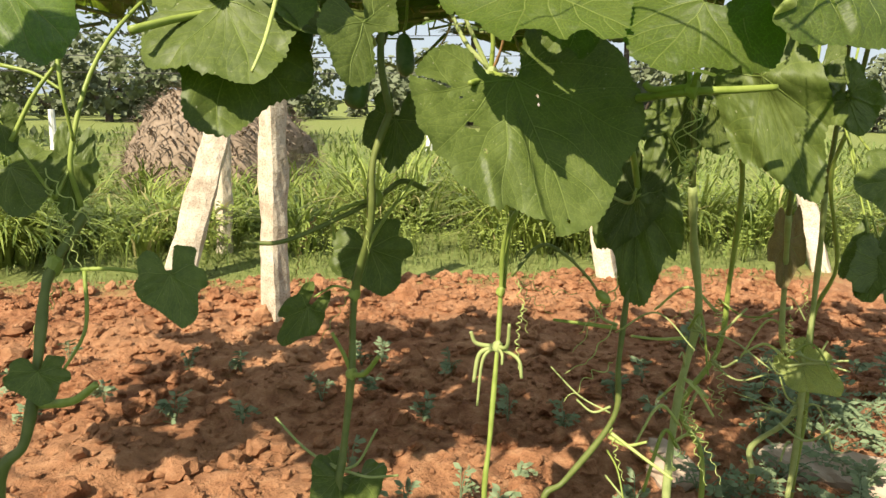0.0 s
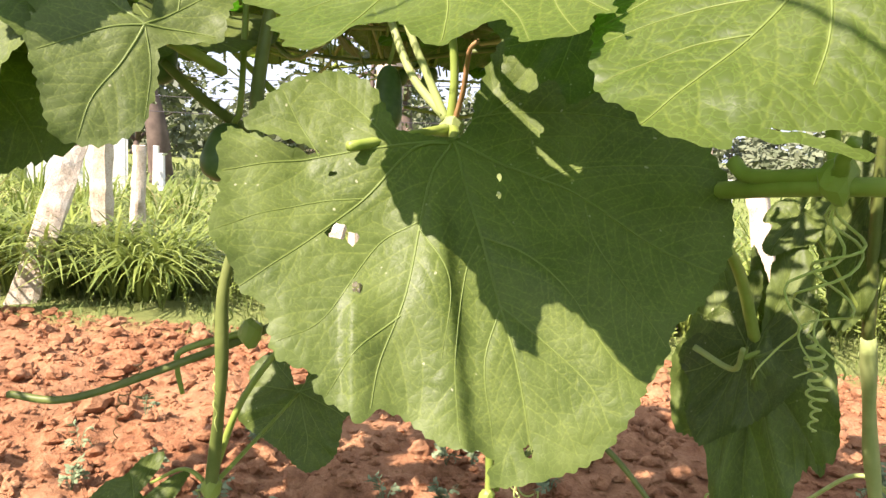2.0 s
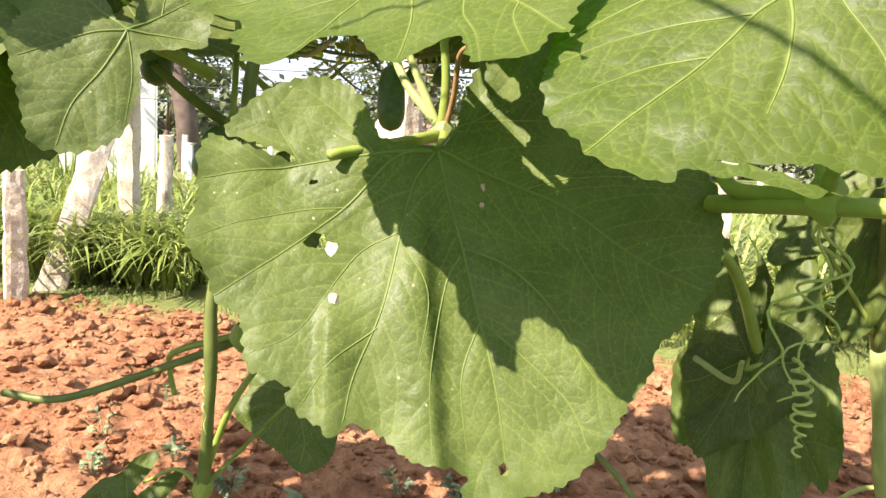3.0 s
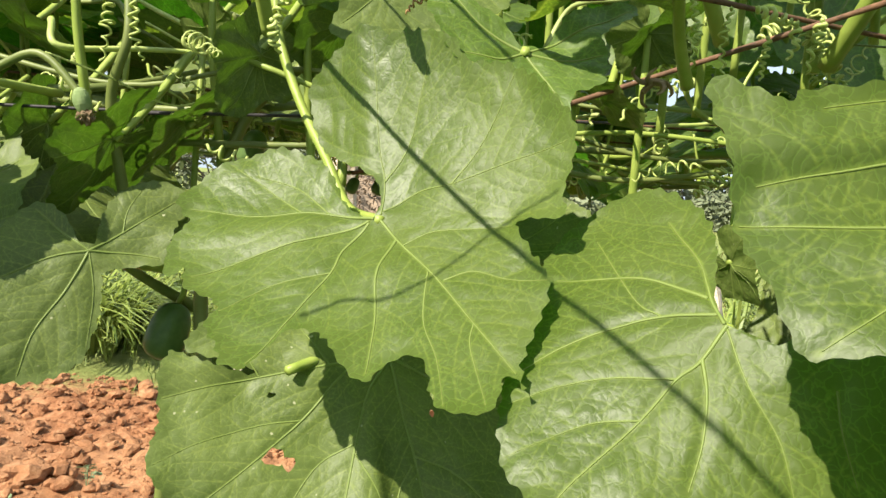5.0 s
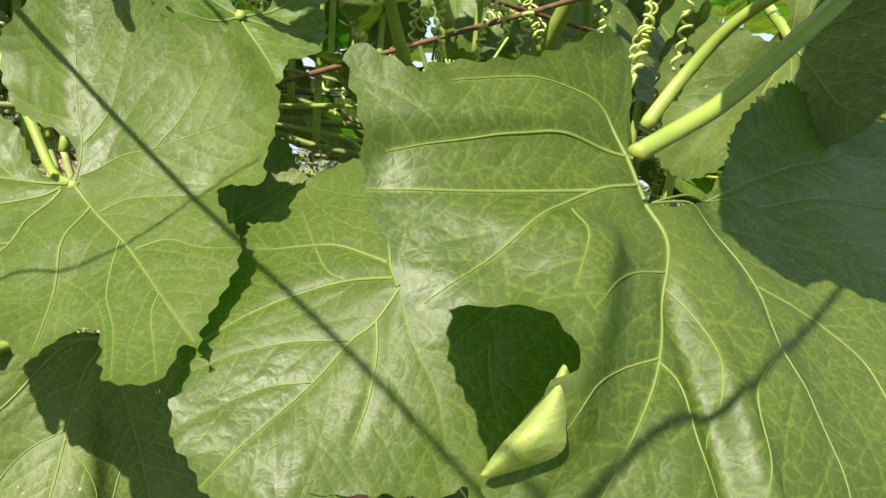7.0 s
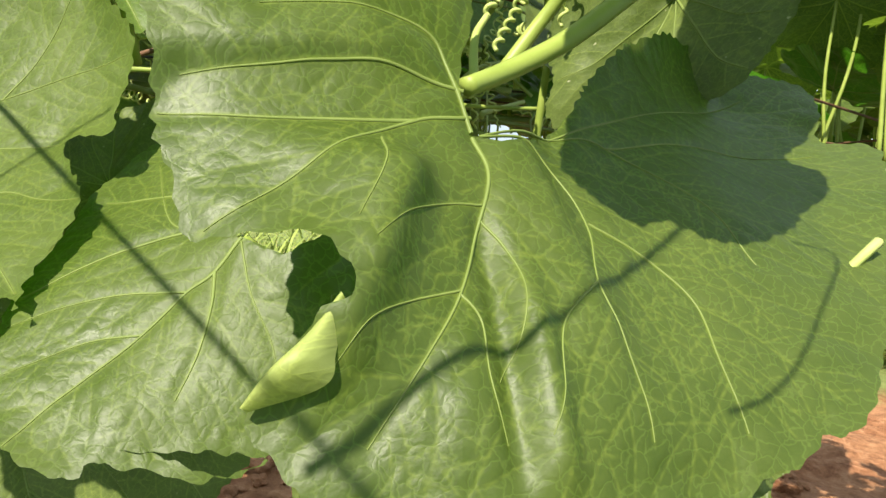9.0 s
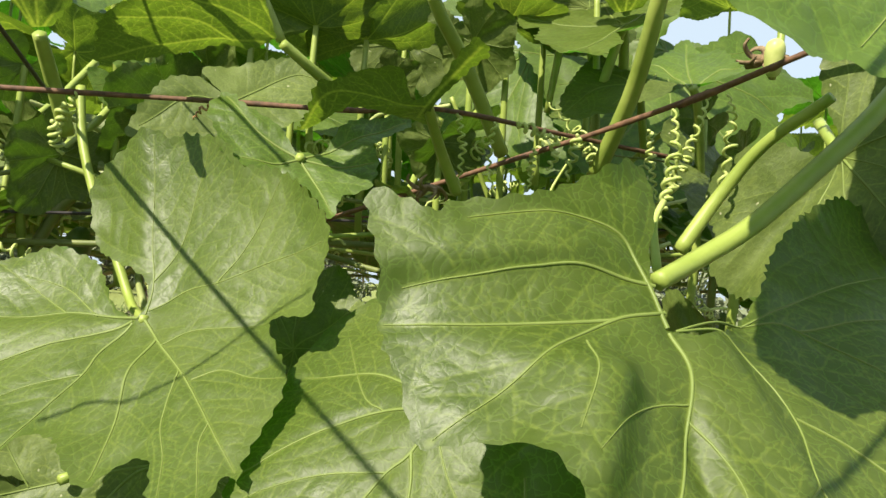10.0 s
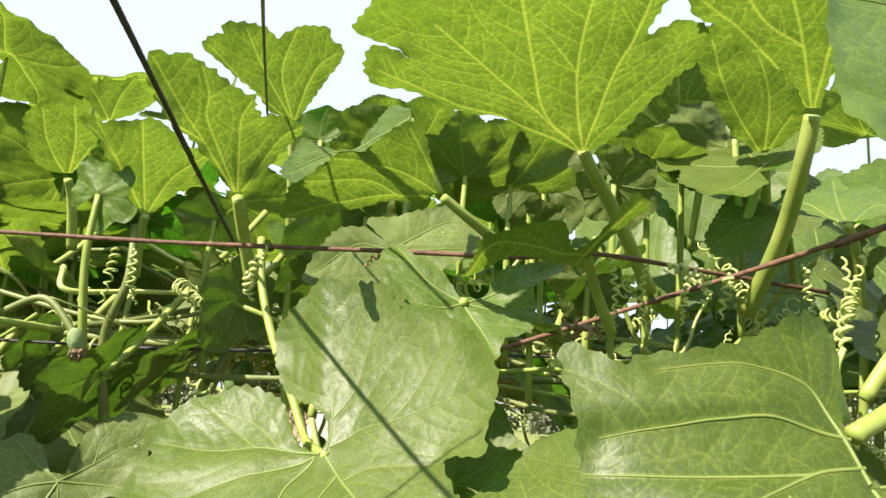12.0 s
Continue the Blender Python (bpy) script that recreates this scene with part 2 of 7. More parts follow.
# ---- building helpers ----
def part(name, me, mat, parent=None, label=""):
    """Links a mesh or bmesh as one object, in its parent's frame."""
    if isinstance(me, bmesh.types.BMesh):
        data = bpy.data.meshes.new(name)
        me.to_mesh(data)
        me.free()
        me = data
    if not me.materials:
        me.materials.append(mat)
    ob = new(name, me)
    if parent:
        ob.parent = parent
    return tagged(ob, label)


def thing(name, place, label, category, group="", kind=""):
    ob = new(name)
    ob.empty_display_size = 0.02
    ob.location = place
    return tagged(ob, label, category, group, kind)


def sheet(name, verts, faces, smooth=True):
    me = bpy.data.meshes.new(name)
    me.from_pydata([tuple(v) for v in verts], [], faces)
    if smooth:
        me.polygons.foreach_set("use_smooth", [True] * len(me.polygons))
    return me


def flow(points, steps=6):
    """A smooth line through the points."""
    p = [Vector(q) for q in points]
    if len(p) < 3:
        return [p[0].lerp(p[-1], i / steps) for i in range(steps + 1)]
    p = [p[0] * 2 - p[1], *p, p[-1] * 2 - p[-2]]
    out = []
    for i in range(1, len(p) - 2):
        a, b, c, d = p[i - 1:i + 3]
        for k in range(steps):
            t = k / steps
            out.append(0.5 * (2 * b + (c - a) * t + (2 * a - 5 * b + 4 * c - d) * t * t + (3 * b - a - 3 * c + d) * t ** 3))
    out.append(p[-2])
    return out


def tube_arrays(line, radius, sides=8, ridge=0.0):
    """Rings along a line; radius is one number or a function of 0..1."""
    verts, faces = [], []
    up = Vector((0.31, 0.2, 0.93))
    n = len(line)
    for i, p in enumerate(line):
        d = (line[min(i + 1, n - 1)] - line[max(i - 1, 0)])
        d = d.normalized() if d.length > 1e-9 else Vector((0, 0, 1))
        x = up.cross(d)
        if x.length < 1e-3:
            x = Vector((1, 0, 0)).cross(d)
        x.normalize()
        y = d.cross(x)
        up = y
        r = radius(i / (n - 1)) if callable(radius) else radius
        for k in range(sides):
            a = 2 * math.pi * k / sides
            q = r * (1 + (ridge if k % 2 else -ridge))
            verts.append(p + x * (q * math.cos(a)) + y * (q * math.sin(a)))
    for i in range(n - 1):
        for k in range(sides):
            a, b = i * sides + k, i * sides + (k + 1) % sides
            faces.append((a, b, b + sides, a + sides))
    faces.append(tuple(range(sides))[::-1])
    faces.append(tuple(range((n - 1) * sides, n * sides)))
    return verts, faces


def tube(name, points, radius, base=(0, 0, 0), sides=8, steps=6, ridge=0.0):
    o = Vector(base)
    v, f = tube_arrays([p - o for p in flow(points, steps)], radius, sides, ridge)
    return sheet(name, v, f)


def coil_line(a, b, turns, radius, seed=0, tight=1.0):
    """A tendril: a spring from a to b that loosens and reverses on the way."""
    rnd = random.Random(seed)
    a, b = Vector(a), Vector(b)
    d = (b - a).normalized()
    x = d.orthogonal().normalized()
    y = d.cross(x)
    out = []
    n = int(turns * 12)
    flip = rnd.uniform(0.45, 0.65)
    sway = Vector((rnd.uniform(-1, 1), rnd.uniform(-1, 1), rnd.uniform(-1, 1))) * (b - a).length * 0.08
    for i in range(n + 1):
        t = i / n
        ang = 2 * math.pi * turns * (t if t < flip else 2 * flip - t)
        r = radius * (0.35 + 0.65 * math.sin(math.pi * min(1, t * 1.15))) * (1 + 0.25 * math.sin(t * 17 + seed))
        out.append(a.lerp(b, t ** tight) + sway * math.sin(math.pi * t) + x * (r * math.cos(ang)) + y * (r * math.sin(ang)))
    return out


def lattice(x, y, seed):
    """Smooth value noise on a unit grid, 0..1, for arrays."""
    xi, yi = np.floor(x).astype(int), np.floor(y).astype(int)
    fx, fy = x - xi, y - yi
    fx, fy = fx * fx * (3 - 2 * fx), fy * fy * (3 - 2 * fy)

    def h(i, j):
        k = (i * 374761393 + j * 668265263 + seed * 974634777) & 0xFFFFFFFF
        k = ((k ^ (k >> 13)) * 1274126177) & 0xFFFFFFFF
        return ((k ^ (k >> 16)) & 0xFFFF) / 65535.0
    return (h(xi, yi) * (1 - fx) + h(xi + 1, yi) * fx) * (1 - fy) + (h(xi, yi + 1) * (1 - fx) + h(xi + 1, yi + 1) * fx) * fy


# ---- leaves ----
def gap_to(points, marks, reach):
    """The distance from each point to the nearest mark, up to a reach."""
    order, gap = np.argsort(points[:, 1]), np.full(len(points), float(reach))
    for k in range(0, len(points), 200):
        pick = order[k:k + 200]
        y = points[pick, 1]
        m = marks[(marks[:, 1] > y[0] - reach) & (marks[:, 1] < y[-1] + reach)]
        if len(m):
            g = (points[pick, 0, None] - m[None, :, 0]) ** 2 + (y[:, None] - m[None, :, 1]) ** 2
            gap[pick] = np.minimum(reach, np.sqrt(g.min(1)))
    return gap


class Lobed:
    """A leaf drawn in its own plane in millimetres, the stalk at the origin: edge: the margin, veins: main and side veins from their root,
    bend: the cubic swell of the sheet; folds: (u0, v0, u1, v1, rise, width on one side, width on the other) of ridges; holes: (u, v, a, b)."""

    def __init__(self, edge, veins, bend, step=2.4, seed=1, teeth=2.0, folds=(), holes=(), ripple=1.2, main=5, relief=1.0, twigs=1.0):
        self.bend, self.folds, self.seed, self.ripple, self.relief, self.step = np.array(bend), folds, seed, ripple, relief, step
        rnd = random.Random(seed)
        p = np.array([q[:] for q in flow([(u, v, 0) for u, v in edge], 8)])[:, :2]
        d = np.r_[0, np.cumsum(np.hypot(*np.diff(p, axis=0).T))]
        s = np.arange(0, d[-1], step * 0.8)
        o = np.stack([np.interp(s, d, p[:, 0]), np.interp(s, d, p[:, 1])], -1)
        t = np.gradient(o, axis=0)
        t /= np.maximum(np.hypot(t[:, 0], t[:, 1]), 1e-6)[:, None]
        area = 0.5 * np.sum(o[:-1, 0] * o[1:, 1] - o[1:, 0] * o[:-1, 1])
        out = np.stack([t[:, 1], -t[:, 0]], -1) * (1 if area > 0 else -1)
        phase = (s / 9.5 + 0.9 * lattice(s / 24.0, s * 0, seed)) % 1.0
        saw = np.maximum(0, 1 - np.abs(phase - 0.7) / np.where(phase < 0.7, 0.6, 0.3))
        rim = np.minimum(1, np.hypot(o[:, 0], o[:, 1]) / 40)
        o = o + out * (teeth * (saw - 0.35) * rim * (0.5 + lattice(s / 15.0, s * 0 + 7, seed)))[:, None]
        self.o = o
        self.holes = [[(u + a * math.cos(x) * rnd.uniform(0.7, 1.2), v + b * math.sin(x) * rnd.uniform(0.7, 1.2)) for x in np.arange(10) * 0.6283] for u, v, a, b in holes]
        self.lines = [(np.array([q[:2] for q in flow([(u, v, 0) for u, v in line], 7)]), 1.0 if k < main else 0.55) for k, line in enumerate(veins)]
        self.lines = [(self.within(q), w) for q, w in self.lines]
        self.lines = [(q, w) for q, w in self.lines if len(q) > 3]
        self.grow(rnd, twigs)
        web = []
        for q, w in self.lines:
            d = np.r_[0, np.cumsum(np.hypot(*np.diff(q, axis=0).T))]
            at = np.arange(0, d[-1], 0.8)
            web.append(np.stack([np.interp(at, d, q[:, 0]), np.interp(at, d, q[:, 1]), np.full(len(at), w) * (1 - 0.45 * at / d[-1])], -1))
        web = np.concatenate(web)
        self.web, self.heft = web[:, :2], web[:, 2]

    def inside(self, u, v, poly=None):
        q = self.o if poly is None else np.array(poly)
        x0, y0 = q[:, 0], q[:, 1]
        x1, y1 = np.roll(x0, -1), np.roll(y0, -1)
        slope = (x1 - x0) / np.where(y1 == y0, 1e-9, y1 - y0)
        out = []
        for k in range(0, len(u), 500):
            a, b = u[k:k + 500, None], v[k:k + 500, None]
            out.append((((y0 > b) != (y1 > b)) & (a < slope * (b - y0) + x0)).sum(1) % 2 == 1)
        return np.concatenate(out) if out else np.zeros(0, bool)

    def within(self, line):
        ok = self.inside(line[:, 0], line[:, 1])
        ok[0] = True
        bad = np.where(~ok)[0]
        return line[:bad[0]] if len(bad) and bad[0] > 2 else line

    def grow(self, rnd, share):
        """Finer side veins, alternate along each vein and arching towards the margin, until they near another."""
        for rank, (gap, width, reach) in enumerate(((19.0, 0.34, 26), (11.0, 0.2, 9))):
            taken = np.concatenate([q for q, w in self.lines])
            fresh = []
            for line, w in list(self.lines):
                if rank == 1 and w < 0.3:
                    continue
                d = np.r_[0, np.cumsum(np.hypot(*np.diff(line, axis=0).T))]
                at, side = rnd.uniform(0.5, 1.0) * gap, rnd.choice((-1, 1))
                while at < d[-1] * 0.93:
                    k = min(int(np.searchsorted(d, at)), len(line) - 2)
                    go = line[k + 1] - line[k - 1]
                    turn = math.atan2(go[1], go[0]) + side * rnd.uniform(0.75, 1.1)
                    q, road = line[k].copy(), [line[k].copy()]
                    for n in range(reach):
                        turn -= side * rnd.uniform(-0.01, 0.07)
                        q = q + 3.0 * np.array([math.cos(turn), math.sin(turn)])
                        if n > 2 and np.min((taken[:, 0] - q[0]) ** 2 + (taken[:, 1] - q[1]) ** 2) < 9:
                            break
                        road.append(q.copy())
                    road = np.array(road)
                    ok = self.inside(road[:, 0] * 1.03, road[:, 1] * 1.03)
                    if not ok[1:].all():
                        road = road[:1 + int(np.argmin(ok[1:]))]
                    if len(road) > 3 and rnd.random() < share:
                        fresh.append((road, width))
                        taken = np.concatenate([taken, road])
                    side = -side
                    at += gap * rnd.uniform(0.55, 0.95) / 1.6
            self.lines += fresh

    def height(self, u, v):
        x, y = u / 100.0, v / 100.0
        terms = np.stack([np.ones_like(x), x, y, x * x, x * y, y * y, x ** 3, x * x * y, x * y * y, y ** 3][:len(self.bend)], -1)
        h = terms @ self.bend
        for u0, v0, u1, v1, rise, wide, narrow in self.folds:
            d = np.array([u1 - u0, v1 - v0], float)
            size = np.hypot(*d)
            d /= size
            a, b = (u - u0) * d[0] + (v - v0) * d[1], (v - v0) * d[0] - (u - u0) * d[1]
            off = np.where(b > 0, b / wide, b / narrow)
            end = np.maximum(0, np.maximum(-a, a - size)) / (0.35 * size)
            h = h + rise * np.exp(-off ** 2 - end ** 2)
        sunk, tint, order = np.zeros(len(u)), np.zeros(len(u)), np.argsort(v)
        for k in range(0, len(u), 200):
            pick = order[k:k + 200]
            x, y = u[pick, None], v[pick, None]
            near = (self.web[:, 1] > y[0] - 11) & (self.web[:, 1] < y[-1] + 11)
            if near.any():
                g = (x - self.web[None, near, 0]) ** 2 + (y - self.web[None, near, 1]) ** 2
                w = self.heft[None, near]
                sunk[pick] = (np.exp(-g / (9.0 + 22.0 * w)) * (0.55 + 1.2 * w)).max(1)
                tint[pick] = ((0.25 + 0.75 * w) * np.maximum(0, 1 - np.sqrt(g) / (0.45 + 0.8 * w))).max(1)
        rim = gap_to(np.stack([u, v], -1), self.o, 45.0)
        self.tint = tint
        wave = lattice(u / 17.0, v / 17.0, self.seed) - 0.5
        h = h + self.ripple * 5.0 * wave * np.exp(-rim / 15.0) + 7.0 * (lattice(u / 48.0, v / 48.0, self.seed + 2) - 0.5) + 0.9 * (lattice(u / 14.0, v / 14.0, self.seed + 3) - 0.5)
        return h - 1.2 * self.relief * sunk

    def blade(self, name):
        n = len(self.o)
        lo, hi = self.o.min(0), self.o.max(0)
        rows = np.arange(lo[1], hi[1], self.step * 0.87)
        grid = np.concatenate([np.stack([np.arange(lo[0] + (k % 2) * self.step / 2, hi[0], self.step), np.full(len(np.arange(lo[0] + (k % 2) * self.step / 2, hi[0], self.step)), y)], -1) for k, y in enumerate(rows)])
        grid = grid[self.inside(grid[:, 0], grid[:, 1])]
        grid = grid[gap_to(grid, self.o, 4.0) > 0.55 * self.step]
        ribs = []
        for line, share in self.lines:
            if share < 0.3 and self.step > 3:
                continue
            d = np.r_[0, np.cumsum(np.hypot(*np.diff(line, axis=0).T))]
            at = np.arange(0.8, d[-1], 2.0)
            p = np.stack([np.interp(at, d, line[:, 0]), np.interp(at, d, line[:, 1])], -1)
            t = np.stack([np.interp(at, d, a) for a in np.gradient(line, axis=0).T], -1)
            t /= np.maximum(np.hypot(t[:, 0], t[:, 1]), 1e-6)[:, None]
            off = np.stack([-t[:, 1], t[:, 0]], -1) * (0.5 + 0.8 * share)
            ribs += [p, p + off, p - off]
        ribs = np.concatenate(ribs)
        ribs = ribs[self.inside(ribs[:, 0], ribs[:, 1])]
        grid = np.concatenate([grid[gap_to(grid, ribs, 3.0) > 1.0], ribs])
        pts = [Vector(q) for q in self.o]
        edges = [(k, (k + 1) % n) for k in range(n)]
        for hole in self.holes:
            base, m = len(pts), len(hole)
            pts += [Vector(q) for q in hole]
            edges += [(base + k, base + (k + 1) % m) for k in range(m)]
        pts += [Vector(q) for q in grid]
        v, e, f, *rest = geometry.delaunay_2d_cdt(pts, edges, [], 0, 1e-4)
        v = np.array([q[:] for q in v])
        f = np.array([q[:] for q in f])
        mid = v[f].mean(1)
        keep = self.inside(mid[:, 0], mid[:, 1])
        for hole in self.holes:
            keep &= ~self.inside(mid[:, 0], mid[:, 1], hole)
        f = f[keep]
        turn = np.cross(v[f[:, 1]] - v[f[:, 0]], v[f[:, 2]] - v[f[:, 0]])
        f[turn < 0] = f[turn < 0][:, ::-1]
        me = sheet(name, np.c_[v, self.height(v[:, 0], v[:, 1])] * 0.001, f.tolist())
        spread = me.uv_layers.new(name="blade")
        idx = np.zeros(len(me.loops), int)
        me.loops.foreach_get("vertex_index", idx)
        spread.data.foreach_set("uv", (v[idx] * 0.001).ravel())
        me.attributes.new("vein", "FLOAT", "POINT").data.foreach_set("value", self.tint)
        return me

    def veins(self, name, width=2.2):
        """The veins as thin raised cords that taper to the margin."""
        verts, faces = [], []
        for line, share in self.lines:
            if share < 0.5 or any(self.inside(line[:1, 0], line[:1, 1], hole)[0] for hole in self.holes):
                continue
            h = self.height(line[:, 0], line[:, 1])
            d = np.gradient(line, axis=0)
            d /= np.maximum(np.hypot(d[:, 0], d[:, 1]), 1e-6)[:, None]
            base, m = len(verts), len(line)
            for k in range(m):
                q = 0.5 * width * share * (1 - 0.8 * k / (m - 1))
                nx, ny = -d[k, 1] * q, d[k, 0] * q
                x, y, z = line[k, 0], line[k, 1], h[k] + 0.18 + 0.1 * share
                verts += [(x + nx, y + ny, z - 0.3), (x + nx * 0.5, y + ny * 0.5, z + q * 0.45), (x - nx * 0.5, y - ny * 0.5, z + q * 0.45), (x - nx, y - ny, z - 0.3), (x, y, z - q * 1.2 - 0.5)]
            for k in range(m - 1):
                for j in range(5):
                    a, b = base + 5 * k + j, base + 5 * k + (j + 1) % 5
                    faces.append((a, a + 5, b + 5, b))
        return sheet(name, np.array(verts) * 0.001, faces)


def random_leaf(seed, funnel=False):
    """A lobed gourd leaf of tip length 100, each seed its own outline and curl."""
    r = random.Random(seed)
    edge = [(8, 12), (20, 52)] if not funnel else [(10, 6), (42, 22)]
    for a, q in ((148, 84), (126, 92), (106, 80), (88, 98), (66, 106), (46, 86), (24, 102), (0, 112), (-24, 102), (-46, 86), (-66, 106), (-88, 98), (-106, 80), (-126, 92), (-148, 84)):
        a, q = (a * 0.74 if funnel else a) + r.uniform(-4, 4), q * r.uniform(0.90, 1.10)
        edge.append((q * math.sin(radians(a)), -q * math.cos(radians(a))))
    edge += [(-20, 52), (-8, 12)] if not funnel else [(-42, 22), (-10, 6)]
    veins = []
    for a, q in ((0, 108), (52, 100), (-52, 100), (105, 84), (-105, 84), (26, 82), (-26, 82), (146, 76), (-146, 76)):
        a, w = (a * 0.74 if funnel else a) + r.uniform(-4, 4), r.uniform(-9, 9)
        veins.append([(q * t * math.sin(radians(a + w * t * (1 - t) * 4)), -q * t * math.cos(radians(a + w * t * (1 - t) * 4))) for t in (0, 0.35, 0.7, 0.97)])
    bend = [0, 0, r.uniform(-8, 8), r.uniform(-16, 16), r.uniform(-12, 12), r.uniform(-20, 6), r.uniform(-6, 6), r.uniform(-8, 8), r.uniform(-8, 8), r.uniform(-6, 6)]
    if funnel:
        bend[3], bend[5] = r.uniform(28, 48), r.uniform(-16, 10)
    folds = [(20 * math.sin(a), -20 * math.cos(a), 95 * math.sin(a), -95 * math.cos(a), r.uniform(-7, 9), 13, 13) for a in (0.45, -0.45, 1.35, -1.35)]
    return Lobed(edge, veins, bend, 3.6, seed, 2.4, folds, (), 2.0, 5, 1.1, 0.8)


FORMS = []
for k in range(13):
    shape = random_leaf(20 + k, k > 8)
    FORMS.append((shape.blade("blade"), shape.veins("vein_web", 1.9)))
for blade_mesh, vein_mesh in FORMS:
    vein_mesh.materials.append(VEIN)
SHADES = {}


def form_mesh(form, mat):
    key = (form % len(FORMS), mat.name)
    if key not in SHADES:
        me = FORMS[key[0]][0].copy()
        me.materials.append(mat)
        SHADES[key] = me
    return SHADES[key]


def leaf_parts(parent, base, stalk, tip, face, form, width, mat, name="blade"):
    """A blade with its veins under parent; stalk, tip: world places; face: the way its upper side looks."""
    j, t, n = Vector(stalk), Vector(tip), Vector(face).normalized()
    size = (t - j).length
    y = -(t - j).normalized()
    n = (n - y * n.dot(y)).normalized()
    x = y.cross(n)
    turn = Matrix((x, y, n)).transposed().to_4x4()
    b = part(name, form_mesh(form, mat), mat, parent)
    b.matrix_basis = Matrix.Translation(j - Vector(base)) @ turn @ Matrix.Diagonal((10 * size * width, 10 * size, 10 * size, 1))
    if mat is not LEAF_TOP:
        part("vein_web", FORMS[form % len(FORMS)][1], VEIN, b, "pale yellow-green raised veins")
    return b


def gourd_leaf(stalk, tip, face, form, width, label, petiole=(), mat=LEAF, thick=0.0028, group=""):
    ob = thing("gourd_leaf", stalk, label, "leaf", group)
    leaf_parts(ob, stalk, stalk, tip, face, form, width, mat)
    if petiole:
        part("petiole", tube("petiole", [stalk, *petiole], lambda t: thick * (0.85 + 0.4 * t), stalk, 8, 6, 0.08), STEM, ob, "ribbed green leaf stalk")
    return ob


def lobed_leaf(label, place, leaf, mat, width, petiole=(), thick=0.004, joined=True):
    ob = thing("gourd_leaf", place.translation, label, "leaf")
    turn = place.copy()
    turn.translation = (0, 0, 0)
    b = part("blade", leaf.blade("blade"), mat, ob)
    b.matrix_basis = turn
    if mat is not LEAF_TOP:
        part("vein_web", leaf.veins("vein_web", width), VEIN, b, "pale yellow-green raised veins")
    if petiole:
        o = place.translation
        part("petiole", tube("petiole", [o, *petiole] if joined else petiole, lambda t: thick * (0.9 + 0.25 * t), o, 10, 8, 0.07), STEM, ob, "ribbed hairy leaf stalk")
    return ob


# ---- the ground ----
def ground_height(x, y):
    s, n = x * ALONG.x + y * ALONG.y, x * ACROSS.x + y * ACROSS.y
    near = np.clip((3.5 - n) / 0.5, 0, 1) * np.clip((n + 3) / 1.5, 0, 1) * np.clip((7 - np.abs(s)) / 2, 0, 1)
    rough = 0.050 * (lattice(s / 0.42, n / 0.42, 2) - 0.5) + 0.055 * (lattice(s / 0.15, n / 0.15, 3) - 0.5) + 0.034 * np.abs(lattice(s / 0.065, n / 0.065, 4) - 0.5) + 0.016 * (lattice(s / 0.03, n / 0.03, 5) - 0.5)
    return near * rough + 0.05 * (lattice(s / 1.7, n / 1.7, 6) - 0.5) * np.clip(3 - np.abs(n) / 12, 0, 1)


def spaced(fine_from, fine_to, step, far):
    inner = np.arange(fine_from, fine_to, step)
    grow = np.geomspace(step, far, 40)
    return np.r_[fine_from - np.cumsum(grow)[::-1], inner, fine_to + np.cumsum(grow)]


gs, gn = spaced(-3.6, 2.8, 0.024, 260.0), spaced(0.3, 3.9, 0.024, 260.0)
GS, GN = np.meshgrid(gs, gn)
gx, gy = GS * ALONG.x + GN * ACROSS.x, GS * ALONG.y + GN * ACROSS.y
gz = ground_height(gx, gy)
nc = len(gs)
ii, jj = np.meshgrid(np.arange(len(gn) - 1), np.arange(nc - 1), indexing="ij")
corner = (ii * nc + jj).ravel()
quads = np.stack([corner, corner + 1, corner + nc + 1, corner + nc], -1)
ground_mesh = bpy.data.meshes.new("ground")
ground_mesh.from_pydata(np.stack([gx.ravel(), gy.ravel(), gz.ravel()], -1).tolist(), [], quads.tolist())
ground_mesh.polygons.foreach_set("use_smooth", [True] * len(ground_mesh.polygons))
tagged(part("ground", ground_mesh, SOIL), "freshly tilled red soil running into a green field", "ground", kind="structure")


def ground_at(x, y):
    return float(ground_height(np.array([x]), np.array([y]))[0])


